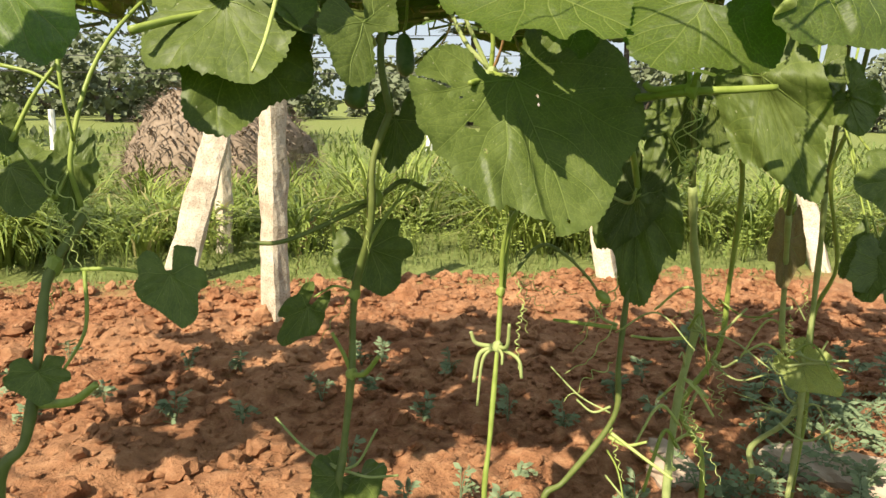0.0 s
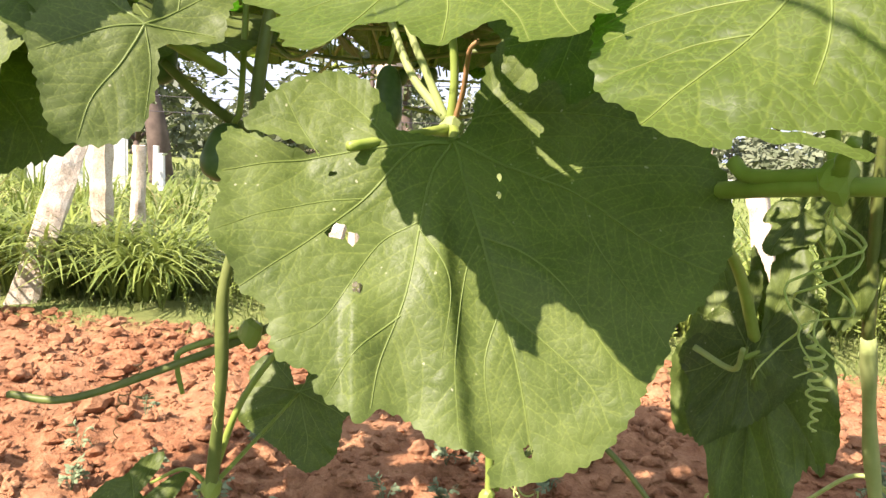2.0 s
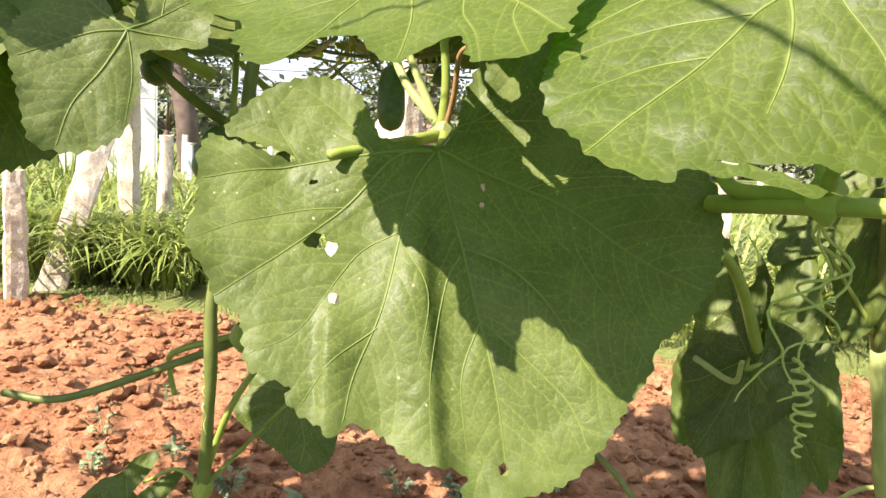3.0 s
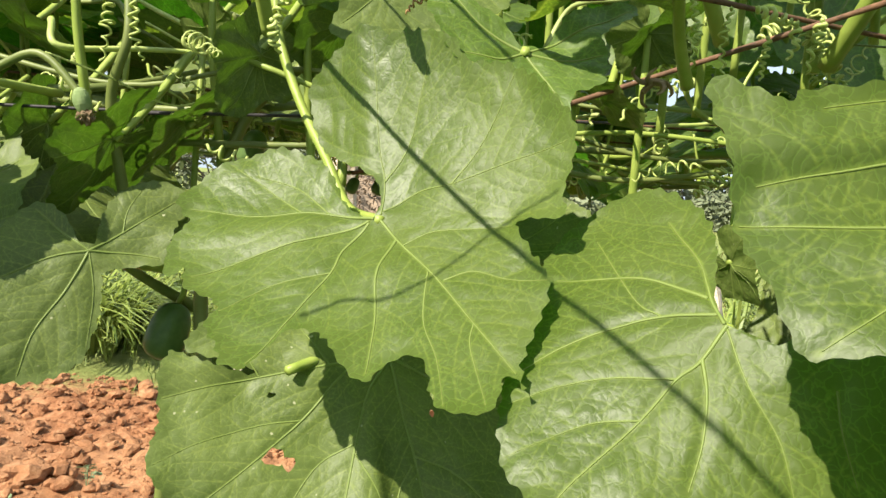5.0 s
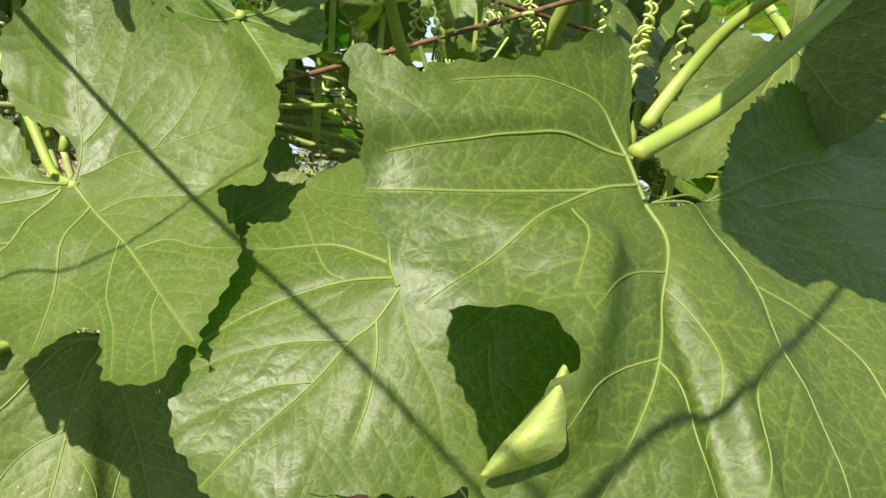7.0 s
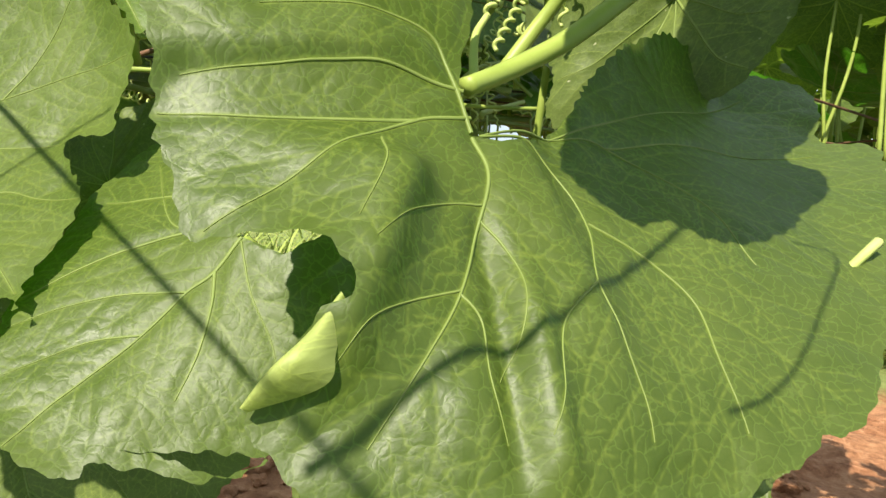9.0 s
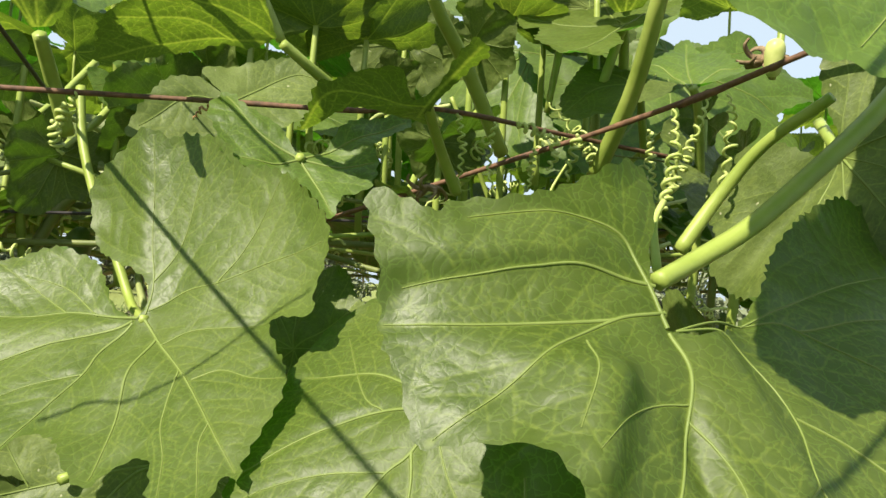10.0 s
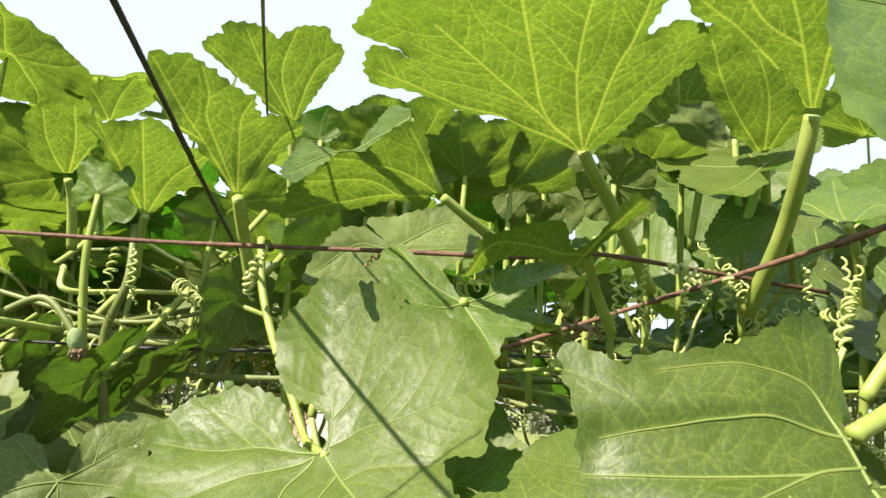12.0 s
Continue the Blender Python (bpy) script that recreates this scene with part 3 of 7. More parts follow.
# clods of broken soil over the tilled strip
def clods(count, seed, least, most, cuts, label):
    r = np.random.RandomState(seed)
    bm = bmesh.new()
    bmesh.ops.create_icosphere(bm, subdivisions=cuts, radius=1)
    base = np.array([v.co[:] for v in bm.verts])
    tris = np.array([[v.index for v in f.verts] for f in bm.faces])
    bm.free()
    verts, faces = [], []
    for k in range(count):
        s, n = r.uniform(-3.6, 2.8), 0.3 + 3.2 * r.uniform() ** 0.8
        size = least + (most - least) * r.uniform() ** 2.6
        if r.uniform() < 0.02:
            size *= 1.7
        q = base * (1 + 0.95 * (lattice(base[:, 0] * 1.7 + k, base[:, 1] * 1.7 + base[:, 2] * 1.3, k % 97) - 0.5)[:, None])
        q = q + 0.5 * (lattice(base[:, 0] * 4 + k, base[:, 2] * 4, k % 89) - 0.5)[:, None] * base
        a = r.uniform(0, 6.28)
        q = q * [r.uniform(0.8, 1.3), r.uniform(0.8, 1.3), r.uniform(0.55, 0.9)] * size
        q = np.stack([q[:, 0] * math.cos(a) - q[:, 1] * math.sin(a), q[:, 0] * math.sin(a) + q[:, 1] * math.cos(a), q[:, 2]], -1)
        c = strip(s, n)
        q = q + [c.x, c.y, ground_at(c.x, c.y) + size * 0.38]
        faces.append(tris + len(verts) * len(base))
        verts.append(q)
    me = sheet("soil_clods", np.concatenate(verts), np.concatenate(faces).tolist(), False)
    return tagged(part("soil_clods", me, CLOD), label, "soil", kind="stuff")


clods(3200, 5, 0.010, 0.042, 2, "loose clods of dry red earth on the tilled strip")
clods(9000, 6, 0.004, 0.016, 1, "fine crumbs of dry red earth between the clods")


# ---- stone posts ----
def stone_post(foot, top, width, depth, label, seed):
    """A split granite post, rough on every side, standing or leaning."""
    foot, top = Vector(foot), Vector(top)
    ob = thing("stone_post", (foot.x, foot.y, 0), label, "post", "granite posts along the field edge")
    d = top - foot
    bm = bmesh.new()
    bmesh.ops.create_cube(bm, size=1)
    bmesh.ops.subdivide_edges(bm, edges=[e for e in bm.edges if abs(e.verts[0].co.z - e.verts[1].co.z) > 0.5], cuts=26)
    bmesh.ops.subdivide_edges(bm, edges=[e for e in bm.edges if abs(e.verts[0].co.z - e.verts[1].co.z) < 0.01 and e.calc_length() > 0.9], cuts=3)
    bm.normal_update()
    for v in bm.verts:
        taper = 1.08 - 0.16 * (v.co.z + 0.5)
        p = Vector((v.co.x * width * taper, v.co.y * depth * taper, (v.co.z + 0.5) * d.length))
        soft = 1 - 0.10 * (abs(v.co.x) > 0.45) * (abs(v.co.y) > 0.45)
        q = noise.noise_vector(Vector((p.x * 9, p.y * 9, p.z * 5 + seed)))
        q2 = noise.noise_vector(Vector((p.x * 30, p.y * 30, p.z * 22 + seed)))
        v.co = Vector((p.x * soft, p.y * soft, p.z)) + q * 0.014 + q2 * 0.006
    post = part("shaft", bm, STONE, ob)
    turn = d.to_track_quat("Z", "Y").to_matrix().to_4x4()
    post.matrix_basis = Matrix.Translation((0, 0, foot.z)) @ turn @ pose(0, 0, 0, 0, 0, 38)
    return ob


stone_post((-2.03, 1.68, -0.15), (-2.02, 1.69, 1.62), 0.115, 0.10, "rough upright granite post in the red soil", 1)
stone_post((-3.08, 1.90, -0.12), (-3.16, 2.52, 1.22), 0.17, 0.13, "pale granite brace leaning steeply in full sun", 2)
stone_post((-3.50, 2.72, -0.12), (-3.49, 2.73, 1.10), 0.09, 0.09, "thin upright granite post behind the brace", 3)
stone_post((-4.42, 0.70, -0.12), (-4.41, 0.71, 0.78), 0.14, 0.12, "short upright granite post at the field edge", 4)
stone_post((-4.60, 0.90, -0.12), (-5.10, 1.55, 1.35), 0.17, 0.13, "granite brace leaning beside a short post", 5)
stone_post((-0.88, 3.62, -0.12), (-1.25, 3.85, 1.05), 0.15, 0.12, "granite brace leaning in the grass edge", 6)
stone_post((-1.79, 4.30, -0.12), (-1.79, 4.31, 1.35), 0.11, 0.10, "upright granite post in the tall grass", 7)
stone_post((0.33, 4.66, -0.12), (-0.05, 4.95, 1.10), 0.15, 0.12, "granite brace leaning before the tall grass", 8)
stone_post((-5.18, 1.64, -0.12), (-5.18, 1.65, 1.45), 0.13, 0.12, "upright granite post carrying a leaning brace", 9)
stone_post((-5.67, 2.1, -0.12), (-5.65, 2.12, 1.0), 0.13, 0.10, "short granite stub in the tall grass", 10)


# ---- grasses ----
def blades(name, places, mat, label, category):
    """Arching grass blades: (root, height, lean direction, reach, width) each."""
    verts, faces = [], []
    for root, height, way, reach, width in places:
        side = Vector((-way.y, way.x, 0)) * width * 0.5
        b = len(verts)
        for k, t in enumerate((0.0, 0.35, 0.65, 0.88, 1.0)):
            p = root + way * (reach * t * t) + Vector((0, 0, height * (t - 0.42 * t ** 3.2 * min(1.6, reach / height * 1.4))))
            w = (0.75, 1.0, 0.85, 0.5, 0.05)[k]
            verts += [p - side * w, p + side * w]
        for k in range(4):
            a = b + 2 * k
            faces.append((a, a + 1, a + 3, a + 2))
    return tagged(part(name, sheet(name, verts, faces), mat), label, category, kind="stuff")


def grass_bank():
    r = random.Random(11)
    green, straw = [], []
    for k in range(330):
        s, n = r.uniform(-11, 8), 4.25 + 3.6 * r.random() ** 1.3
        c = strip(s, n)
        tall = r.uniform(0.62, 0.98) * (0.92 + 0.25 * math.sin(s * 0.9))
        for i in range(58 if n < 5.6 else 34):
            a, q = r.uniform(0, 6.283), r.uniform(0, 0.16)
            way = Vector((math.cos(a), math.sin(a), 0))
            h = tall * r.uniform(0.55, 1.12)
            item = (c + way * q + Vector((0, 0, -0.02)), h, way, h * r.uniform(0.35, 1.15), r.uniform(0.014, 0.028))
            (straw if r.random() < 0.07 else green).append(item)
    for k in range(70):
        c = strip(r.uniform(-5.4, -2.2), r.uniform(3.95, 4.5))
        for i in range(50):
            a = r.uniform(0, 6.283)
            way = Vector((math.cos(a), math.sin(a), 0))
            h = r.uniform(0.45, 0.85)
            green.append((c + way * r.uniform(0, 0.14) + Vector((0, 0, -0.02)), h, way, h * r.uniform(0.45, 1.2), r.uniform(0.014, 0.026)))
    blades("tall_grass", green, GRASS, "bank of tall arching fodder grass", "grass")
    blades("straw_grass", straw, GRASS_DRY, "dry straw-coloured blades in the tall grass", "grass")


def grass_edge():
    r = random.Random(12)
    items = []
    for k in range(9000):
        n = 3.25 + 1.5 * r.random() ** 0.8
        s = r.uniform(-8, 6)
        if lattice(np.array([s / 0.5]), np.array([n / 0.5]), 31)[0] < 0.34 and n < 4.0:
            continue
        a = r.uniform(0, 6.283)
        way = Vector((math.cos(a), math.sin(a), 0))
        h = r.uniform(0.03, 0.11)
        items.append((strip(s, n, -0.01), h, way, h * r.uniform(0.3, 1.0), r.uniform(0.004, 0.009)))
    for k in range(9000):
        n = 7.5 + 15 * r.random() ** 1.5
        s = r.uniform(-34, 16)
        a = r.uniform(0, 6.283)
        way = Vector((math.cos(a), math.sin(a), 0))
        h = r.uniform(0.15, 0.42)
        items.append((strip(s, n, -0.01), h, way, h * r.uniform(0.3, 0.9), r.uniform(0.03, 0.06)))
    blades("short_grass", items, TURF, "worn short turf and open field grass", "grass")


grass_bank()
grass_edge()


def tangle(name, count, seed, spot, mat, label, category, height):
    """Low sprawling weeds: thin stalks with narrow leaves, one joined mass."""
    r = random.Random(seed)
    verts, faces = [], []
    for k in range(count):
        c, spread = spot(r)
        c.z = ground_at(c.x, c.y)
        for i in range(r.randint(4, 8)):
            a = r.uniform(0, 6.283)
            way = Vector((math.cos(a), math.sin(a), 0))
            end = c + way * spread * r.uniform(0.3, 1) + Vector((0, 0, height * r.uniform(0.15, 1)))
            line = flow([c, c.lerp(end, 0.5) + Vector((0, 0, height * 0.3)), end], 4)
            v, f = tube_arrays(line, 0.0016, 4)
            b = len(verts)
            verts += v
            faces += [tuple(q + b for q in g) for g in f]
            for p in line[2:]:
                for side in (-1, 1):
                    d = (way * 0.6 + Vector((-way.y, way.x, 0)) * side + Vector((0, 0, r.uniform(-0.1, 0.5)))).normalized()
                    q = d.orthogonal().normalized()
                    length, b = r.uniform(0.012, 0.035), len(verts)
                    verts += [p, p + d * length * 0.5 + q * length * 0.22, p + d * length, p + d * length * 0.5 - q * length * 0.22]
                    faces.append((b, b + 1, b + 2, b + 3))
    return tagged(part(name, sheet(name, verts, faces), mat), label, category, kind="stuff")


def weed_spot(r):
    if r.random() < 0.3:
        return strip(r.uniform(-1.5, 2.2), r.uniform(0.3, 2.2)), 0.05
    return Vector((r.uniform(0.15, 1.6), r.uniform(1.0, 2.6), 0)), 0.16


tangle("silvery_weeds", 150, 13, weed_spot, WEED, "low silvery-green weeds sprawling on the soil", "weeds", 0.12)
tangle("broadleaf_weeds", 160, 14, lambda r: (strip(r.uniform(-5, 4), r.uniform(3.7, 4.6)), 0.2), GRASS, "dark weeds at the foot of the grass bank", "weeds", 0.4)


def pale_stone(x, y, size, label, seed):
    bm = bmesh.new()
    bmesh.ops.create_icosphere(bm, subdivisions=3, radius=1)
    for v in bm.verts:
        q = noise.noise_vector(v.co * 1.4 + Vector((seed, 0, 0)))
        v.co = Vector((v.co.x * 1.25, v.co.y, v.co.z * 0.55)) * size + q * size * 0.4
    ob = part("stone", bm, PALE_STONE)
    ob.location = (x, y, ground_at(x, y) + size * 0.12)
    return tagged(ob, label, "stone", "pale stones by the stems")


pale_stone(0.064, 1.217, 0.075, "pale dusty stone at the foot of a vine", 1)
pale_stone(0.40, 1.46, 0.10, "flat pale stone among dry vine stalks", 2)
pale_stone(0.58, 1.48, 0.12, "large grey stone half sunk in soil", 3)
pale_stone(-0.02, 1.34, 0.05, "small pale stone on red soil", 4)


# ---- the distance ----
def haystack(x, y, radius, height):
    ob = thing("haystack", (x, y, 0), "weathered brown haystack out in the field", "haystack")
    bm = bmesh.new()
    bmesh.ops.create_uvsphere(bm, u_segments=48, v_segments=24, radius=1)
    for v in bm.verts:
        q = noise.noise_vector(v.co * 3) * 0.10 + noise.noise_vector(v.co * 14) * 0.04
        v.co = Vector((v.co.x * radius, v.co.y * radius, max(-0.1, v.co.z) * height)) + q
    part("mound", bm, HAY, ob)
    r = random.Random(3)
    items = []
    for k in range(2200):
        a, t = r.uniform(0, 6.283), math.acos(r.uniform(0, 1))
        c = Vector((math.cos(a) * math.sin(t) * radius, math.sin(a) * math.sin(t) * radius, math.cos(t) * height))
        way = Vector((math.cos(a + r.uniform(-1, 1)), math.sin(a + r.uniform(-1, 1)), 0))
        items.append((c, r.uniform(0.05, 0.16), way, r.uniform(0.1, 0.3), 0.02))
    straw = blades("straw", items, HAY, "", "")
    straw.parent = ob
    del straw["kind"]


haystack(-6.6, 5.6, 1.2, 1.30)


def tree(x, y, height, spread, label, mat, seed, droop=0.0, clumps=46, leaves=120, leaf=0.10, low=0.35):
    """Tapered trunk, forked limbs and a crown of many small leaves gathered in clumps."""
    r = random.Random(seed)
    ob = thing("tree", (x, y, 0), label, "tree", "trees beyond the field")
    fork = Vector((r.uniform(-0.1, 0.1) * spread, r.uniform(-0.1, 0.1) * spread, height * low))
    w = height * 0.032
    part("trunk", tube("trunk", [(0, 0, -0.2), fork * 0.5 + Vector((w, 0, 0)), fork], lambda t: w * (1.3 - 0.5 * t), (0, 0, 0), 9, 5), BARK, ob)
    verts, faces = [], []
    for k in range(clumps):
        a = r.uniform(0, 6.283)
        q = math.sqrt(r.random())
        h = height * (low + (1 - low) * r.random()) * (1 - 0.35 * q)
        c = Vector((math.cos(a) * q * spread, math.sin(a) * q * spread, h))
        if k % 4 == 0:
            part("limb", tube("limb", [fork, fork.lerp(c, 0.5) + Vector((0, 0, 0.08 * height)), c], lambda t: w * (0.55 - 0.45 * t), (0, 0, 0), 6, 4), BARK, ob)
        size = spread * r.uniform(0.14, 0.28)
        for i in range(leaves):
            d = Vector((r.gauss(0, 1), r.gauss(0, 1), r.gauss(0, 0.8)))
            p = c + d.normalized() * size * r.random() ** 0.5
            p.z -= droop * r.random() ** 2
            u = Vector((r.uniform(-1, 1), r.uniform(-1, 1), r.uniform(-1, 0.3))).normalized()
            v = u.orthogonal().normalized()
            s, b = leaf * r.uniform(0.6, 1.4), len(verts)
            verts += [p, p + u * s * 0.5 + v * s * 0.25, p + u * s, p + u * s * 0.5 - v * s * 0.25]
            faces.append((b, b + 1, b + 2, b + 3))
    part("crown", sheet("crown", verts, faces, False), mat, ob, "open crown of small leaves")
    return ob


tree(-14.8, 6.4, 6.6, 4.3, "dark spreading tree with drooping foliage", TREE_LEAF, 4, 0.9, 24, 80, 0.15, 0.36)
tree(-13.0, 11.5, 6.0, 3.0, "dark tree with hanging twigs at the field", TREE_LEAF, 5, 1.1, 30, 90, 0.15, 0.36)
tree(-19.0, 3.5, 6.5, 4.0, "broad dark tree beside a white wall", TREE_LEAF, 6, 0.5, 60, 110, 0.18, 0.3)
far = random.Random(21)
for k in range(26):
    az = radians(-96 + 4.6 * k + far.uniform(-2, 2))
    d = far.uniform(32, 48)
    tree(d * math.sin(az), d * math.cos(az), far.uniform(2.6, 4.6), far.uniform(2.2, 3.6), "hazy grey-green tree at the far field edge", FAR_LEAF_HAZED, 30 + k, 0.2, 26, 70, 0.42, 0.12)


def palm(x, y, height):
    ob = thing("palm", (x, y, 0), "slender palm beyond the field", "palm tree", "trees beyond the field")
    part("trunk", tube("trunk", [(0, 0, -0.2), (0.1, 0, height * 0.5), (0, 0.1, height)], 0.13, (0, 0, 0), 7, 4), BARK, ob)
    for k in range(14):
        a = 2.4 * k
        way = Vector((math.cos(a), math.sin(a), 0))
        items = [(Vector((0, 0, height)) + way * 0.12 * i, 0.9 - 0.09 * i, Vector((math.cos(a + q), math.sin(a + q), 0)), 1.2, 0.16) for i in range(7) for q in (-0.5, 0.5)]
        f = blades("frond", items, FAR_LEAF_HAZED, "", "")
        f.parent = ob
        del f["kind"]


palm(-16.0, 30.0, 4.2)
palm(-9.5, 33.0, 4.0)

for k, (x, y, h) in enumerate(((-12.1, 9.6, 0.75), (-11.4, 8.6, 0.8), (-10.6, 9.9, 0.75), (-9.7, 9.3, 0.8), (-13.5, 7.6, 0.8), (-14.2, 6.0, 0.8), (-12.6, 5.4, 0.7), (-8.0, 13.0, 0.8), (-5.6, 14.0, 0.8))):
    ob = thing("field_post", (x, y, 0), "short whitewashed concrete post in the field", "post", "white posts in the field")
    bm = bmesh.new()
    bmesh.ops.create_cone(bm, cap_ends=True, segments=8, radius1=0.075, radius2=0.06, depth=h)
    bmesh.ops.translate(bm, verts=bm.verts, vec=(0, 0, h / 2))
    part("shaft", bm, WHITEWASH, ob)

wall = thing("white_wall", (-12.4, 3.9, 0), "low whitewashed wall beyond the tall grass", "wall")
bm = bmesh.new()
bmesh.ops.create_cube(bm, size=1)
bmesh.ops.bevel(bm, geom=bm.edges[:], offset=0.03, segments=2, affect="EDGES")
for v in bm.verts:
    v.co = Vector((v.co.x * 1.5, v.co.y * 0.22, (v.co.z + 0.5) * 1.75))
part("panel", bm, WHITEWASH, wall).rotation_euler = (0, 0, radians(70))

for k, (a, b, z0) in enumerate(((-16, 6, 1.75), (-16, 6, 2.0), (-16, 6, 2.35))):
    ob = thing("field_wire", strip(a, 10 + 0.4 * k), "thin slack wire strung over the field", "wire", "wires over the field")
    o = strip(a, 10 + 0.4 * k)
    part("strand", tube("strand", [strip(a + (b - a) * t, 10 + 0.4 * k, z0 - 0.35 * math.sin(math.pi * t)) for t in np.linspace(0, 1, 7)], 0.006, o, 5, 4), DARK_WIRE, ob)
for s in (-16, -9, -2, 6):
    ob = thing("field_pole", strip(s, 10.2), "thin grey pole holding wires over the field", "pole", "poles in the field")
    part("shaft", tube("shaft", [(0, 0, -0.1), (0, 0, 1.3), (0.03, 0, 2.5)], 0.035, (0, 0, 0), 8, 3), BARK, ob)


# ---- the four large leaves and the one beside them ----
def ribbon(one, two, base):
    """A narrow rolled strip between two lines."""
    a, b = flow(one, 8), flow(two, 8)
    rows = 6
    verts = []
    for p, q in zip(a, b):
        for k in range(rows + 1):
            t = k / rows
            verts.append(p.lerp(q, t) - Vector(base) + Vector((0.15, -0.6, 0.5)) * (0.010 * math.sin(math.pi * t)) * (p - q).length / 0.012)
    faces = [(i * (rows + 1) + k, i * (rows + 1) + k + 1, (i + 1) * (rows + 1) + k + 1, (i + 1) * (rows + 1) + k) for i in range(len(a) - 1) for k in range(rows)]
    me = sheet("curled_edge", verts, faces)
    spread = me.uv_layers.new(name="blade")
    for loop, spot in zip(me.loops, spread.data):
        spot.uv = (verts[loop.vertex_index].x, verts[loop.vertex_index].z)
    return me


B_POSE = pose(0.0902, -0.1052, 1.2419, 38.6, -40.0, 53.5)
B_EDGE = [(-4, 4), (-9, 24), (-5, 44), (-5, 62), (-13, 78), (-25, 91), (-46, 99), (-65, 98), (-80, 90), (-84, 80), (-84, 68), (-94, 61), (-102, 46), (-105, 30), (-96, 33), (-100, 21), (-91, 3), (-92, -6), (-98, -14), (-97, -32), (-98, -43), (-91, -50), (-85, -44), (-68, -37), (-58, -48), (-55, -61), (-55, -77), (-51, -90), (-40, -86), (-30, -89), (-26, -100), (-32, -124), (-21, -139), (-13, -138), (-5, -129), (-1, -131), (-2, -140), (4, -128), (19, -117), (38, -101), (44, -74), (50, -59), (64, -78), (74, -66), (93, -54), (102, -39), (103, 1), (89, 30), (92, 40), (88, 55), (79, 71), (69, 80), (65, 91), (52, 99), (21, 104), (13, 99), (1, 71), (4, 51), (12, 23), (5, 7)]
B_VEINS = [[(0, 0), (0, -22), (2, -56), (1, -95), (0, -136)], [(-2, 4), (-15, 20), (-31, 37), (-54, 53), (-80, 78)], [(-5, 5), (-32, 14), (-58, 22), (-95, 27)], [(-6, 4), (-25, -3), (-37, -14), (-62, -28), (-90, -47)], [(0, -17), (-19, -34), (-33, -59), (-49, -86)], [(2, 3), (15, 18), (28, 42), (63, 88)], [(4, 4), (25, -1), (40, -13), (68, -29), (93, -48)], [(15, 18), (39, 26), (61, 41), (84, 55)], [(0, -24), (17, -30), (35, -47), (49, -59)], [(4, -62), (17, -67), (26, -84), (38, -100)], [(1, -51), (-15, -76), (-21, -101), (-30, -125)], [(1, -95), (-7, -106), (-17, -136)], [(40, -13), (63, -10), (100, 2)], [(-31, 37), (-41, 74), (-48, 97)], [(-37, -14), (-65, -4), (-91, -6)], [(-19, 23), (-25, 55), (-40, 81)]]
B_BEND = (-0.4, -2.1, 0.4, 28.9, 15.6, 15.1, 4.4, 6.5, 4.4, 1.4)
C_POSE = pose(0.2703, -0.0935, 1.2161, 41.4, 22.1, -5.8)
C_EDGE = [(-2, 0), (-13, 10), (-26, 28), (-41, 43), (-55, 51), (-73, 56), (-88, 54), (-96, 44), (-98, 31), (-100, 21), (-100, 3), (-87, -23), (-71, -47), (-52, -70), (-39, -84), (-22, -97), (-10, -98), (4, -101), (13, -100), (24, -95), (26, -92), (26, -85), (33, -82), (39, -76), (51, -70), (54, -65), (59, -57), (60, -49), (29, -78), (37, -71), (47, -67), (57, -60), (65, -38), (72, -41), (80, -29), (89, -10), (89, 7), (80, 24), (69, 28), (50, 32), (28, 24), (18, 4)]
C_VEINS = [[(0, 0), (1, -17), (-1, -28), (0, -48), (-1, -83), (2, -104)], [(-1, 0), (-11, 6), (-20, 14), (-30, 22), (-60, 39)], [(-6, 2), (-23, -9), (-35, -25), (-45, -45), (-50, -67)], [(-14, 7), (-40, 4), (-62, -7), (-79, -16)], [(1, -15), (11, -25), (21, -40), (28, -56)], [(-1, -27), (-19, -42), (-32, -59), (-41, -77)], [(1, 0), (20, 6), (41, 6), (66, 1)], [(1, -1), (19, -13), (38, -21), (52, -32)], [(0, -48), (-13, -63), (-25, -93)], [(-23, -9), (-39, -8), (-82, 14)], [(41, 6), (50, -4), (63, -14)]]
C_BEND = (0.2, 7.6, 12.7, -31.8, 17.1, 11.3, -14.3, 5.9, 4.8, 1.1)
D_POSE = pose(0.3650, -0.1071, 1.2622, 48.8, 5.6, 43.5)
D_EDGE = [(-1, 1), (-3, 13), (-2, 30), (2, 48), (2, 60), (-5, 66), (-23, 56), (-41, 44), (-57, 39), (-66, 38), (-74, 35), (-78, 31), (-87, 35), (-97, 39), (-99, 38), (-99, 30), (-92, 7), (-88, -13), (-82, -25), (-79, -39), (-76, -41), (-74, -44), (-70, -43), (-60, -45), (-49, -49), (-43, -56), (-39, -63), (-48, -70), (-52, -78), (-59, -87), (-56, -92), (-48, -101), (-41, -110), (-16, -117), (11, -118), (42, -117), (65, -106), (68, -102), (80, -99), (89, -92), (100, -90), (117, -73), (145, -36), (192, 33), (200, 52), (186, 59), (198, 84), (203, 106), (172, 114), (157, 121), (127, 117), (99, 98), (73, 72), (56, 49), (41, 25), (24, 7), (8, -1)]
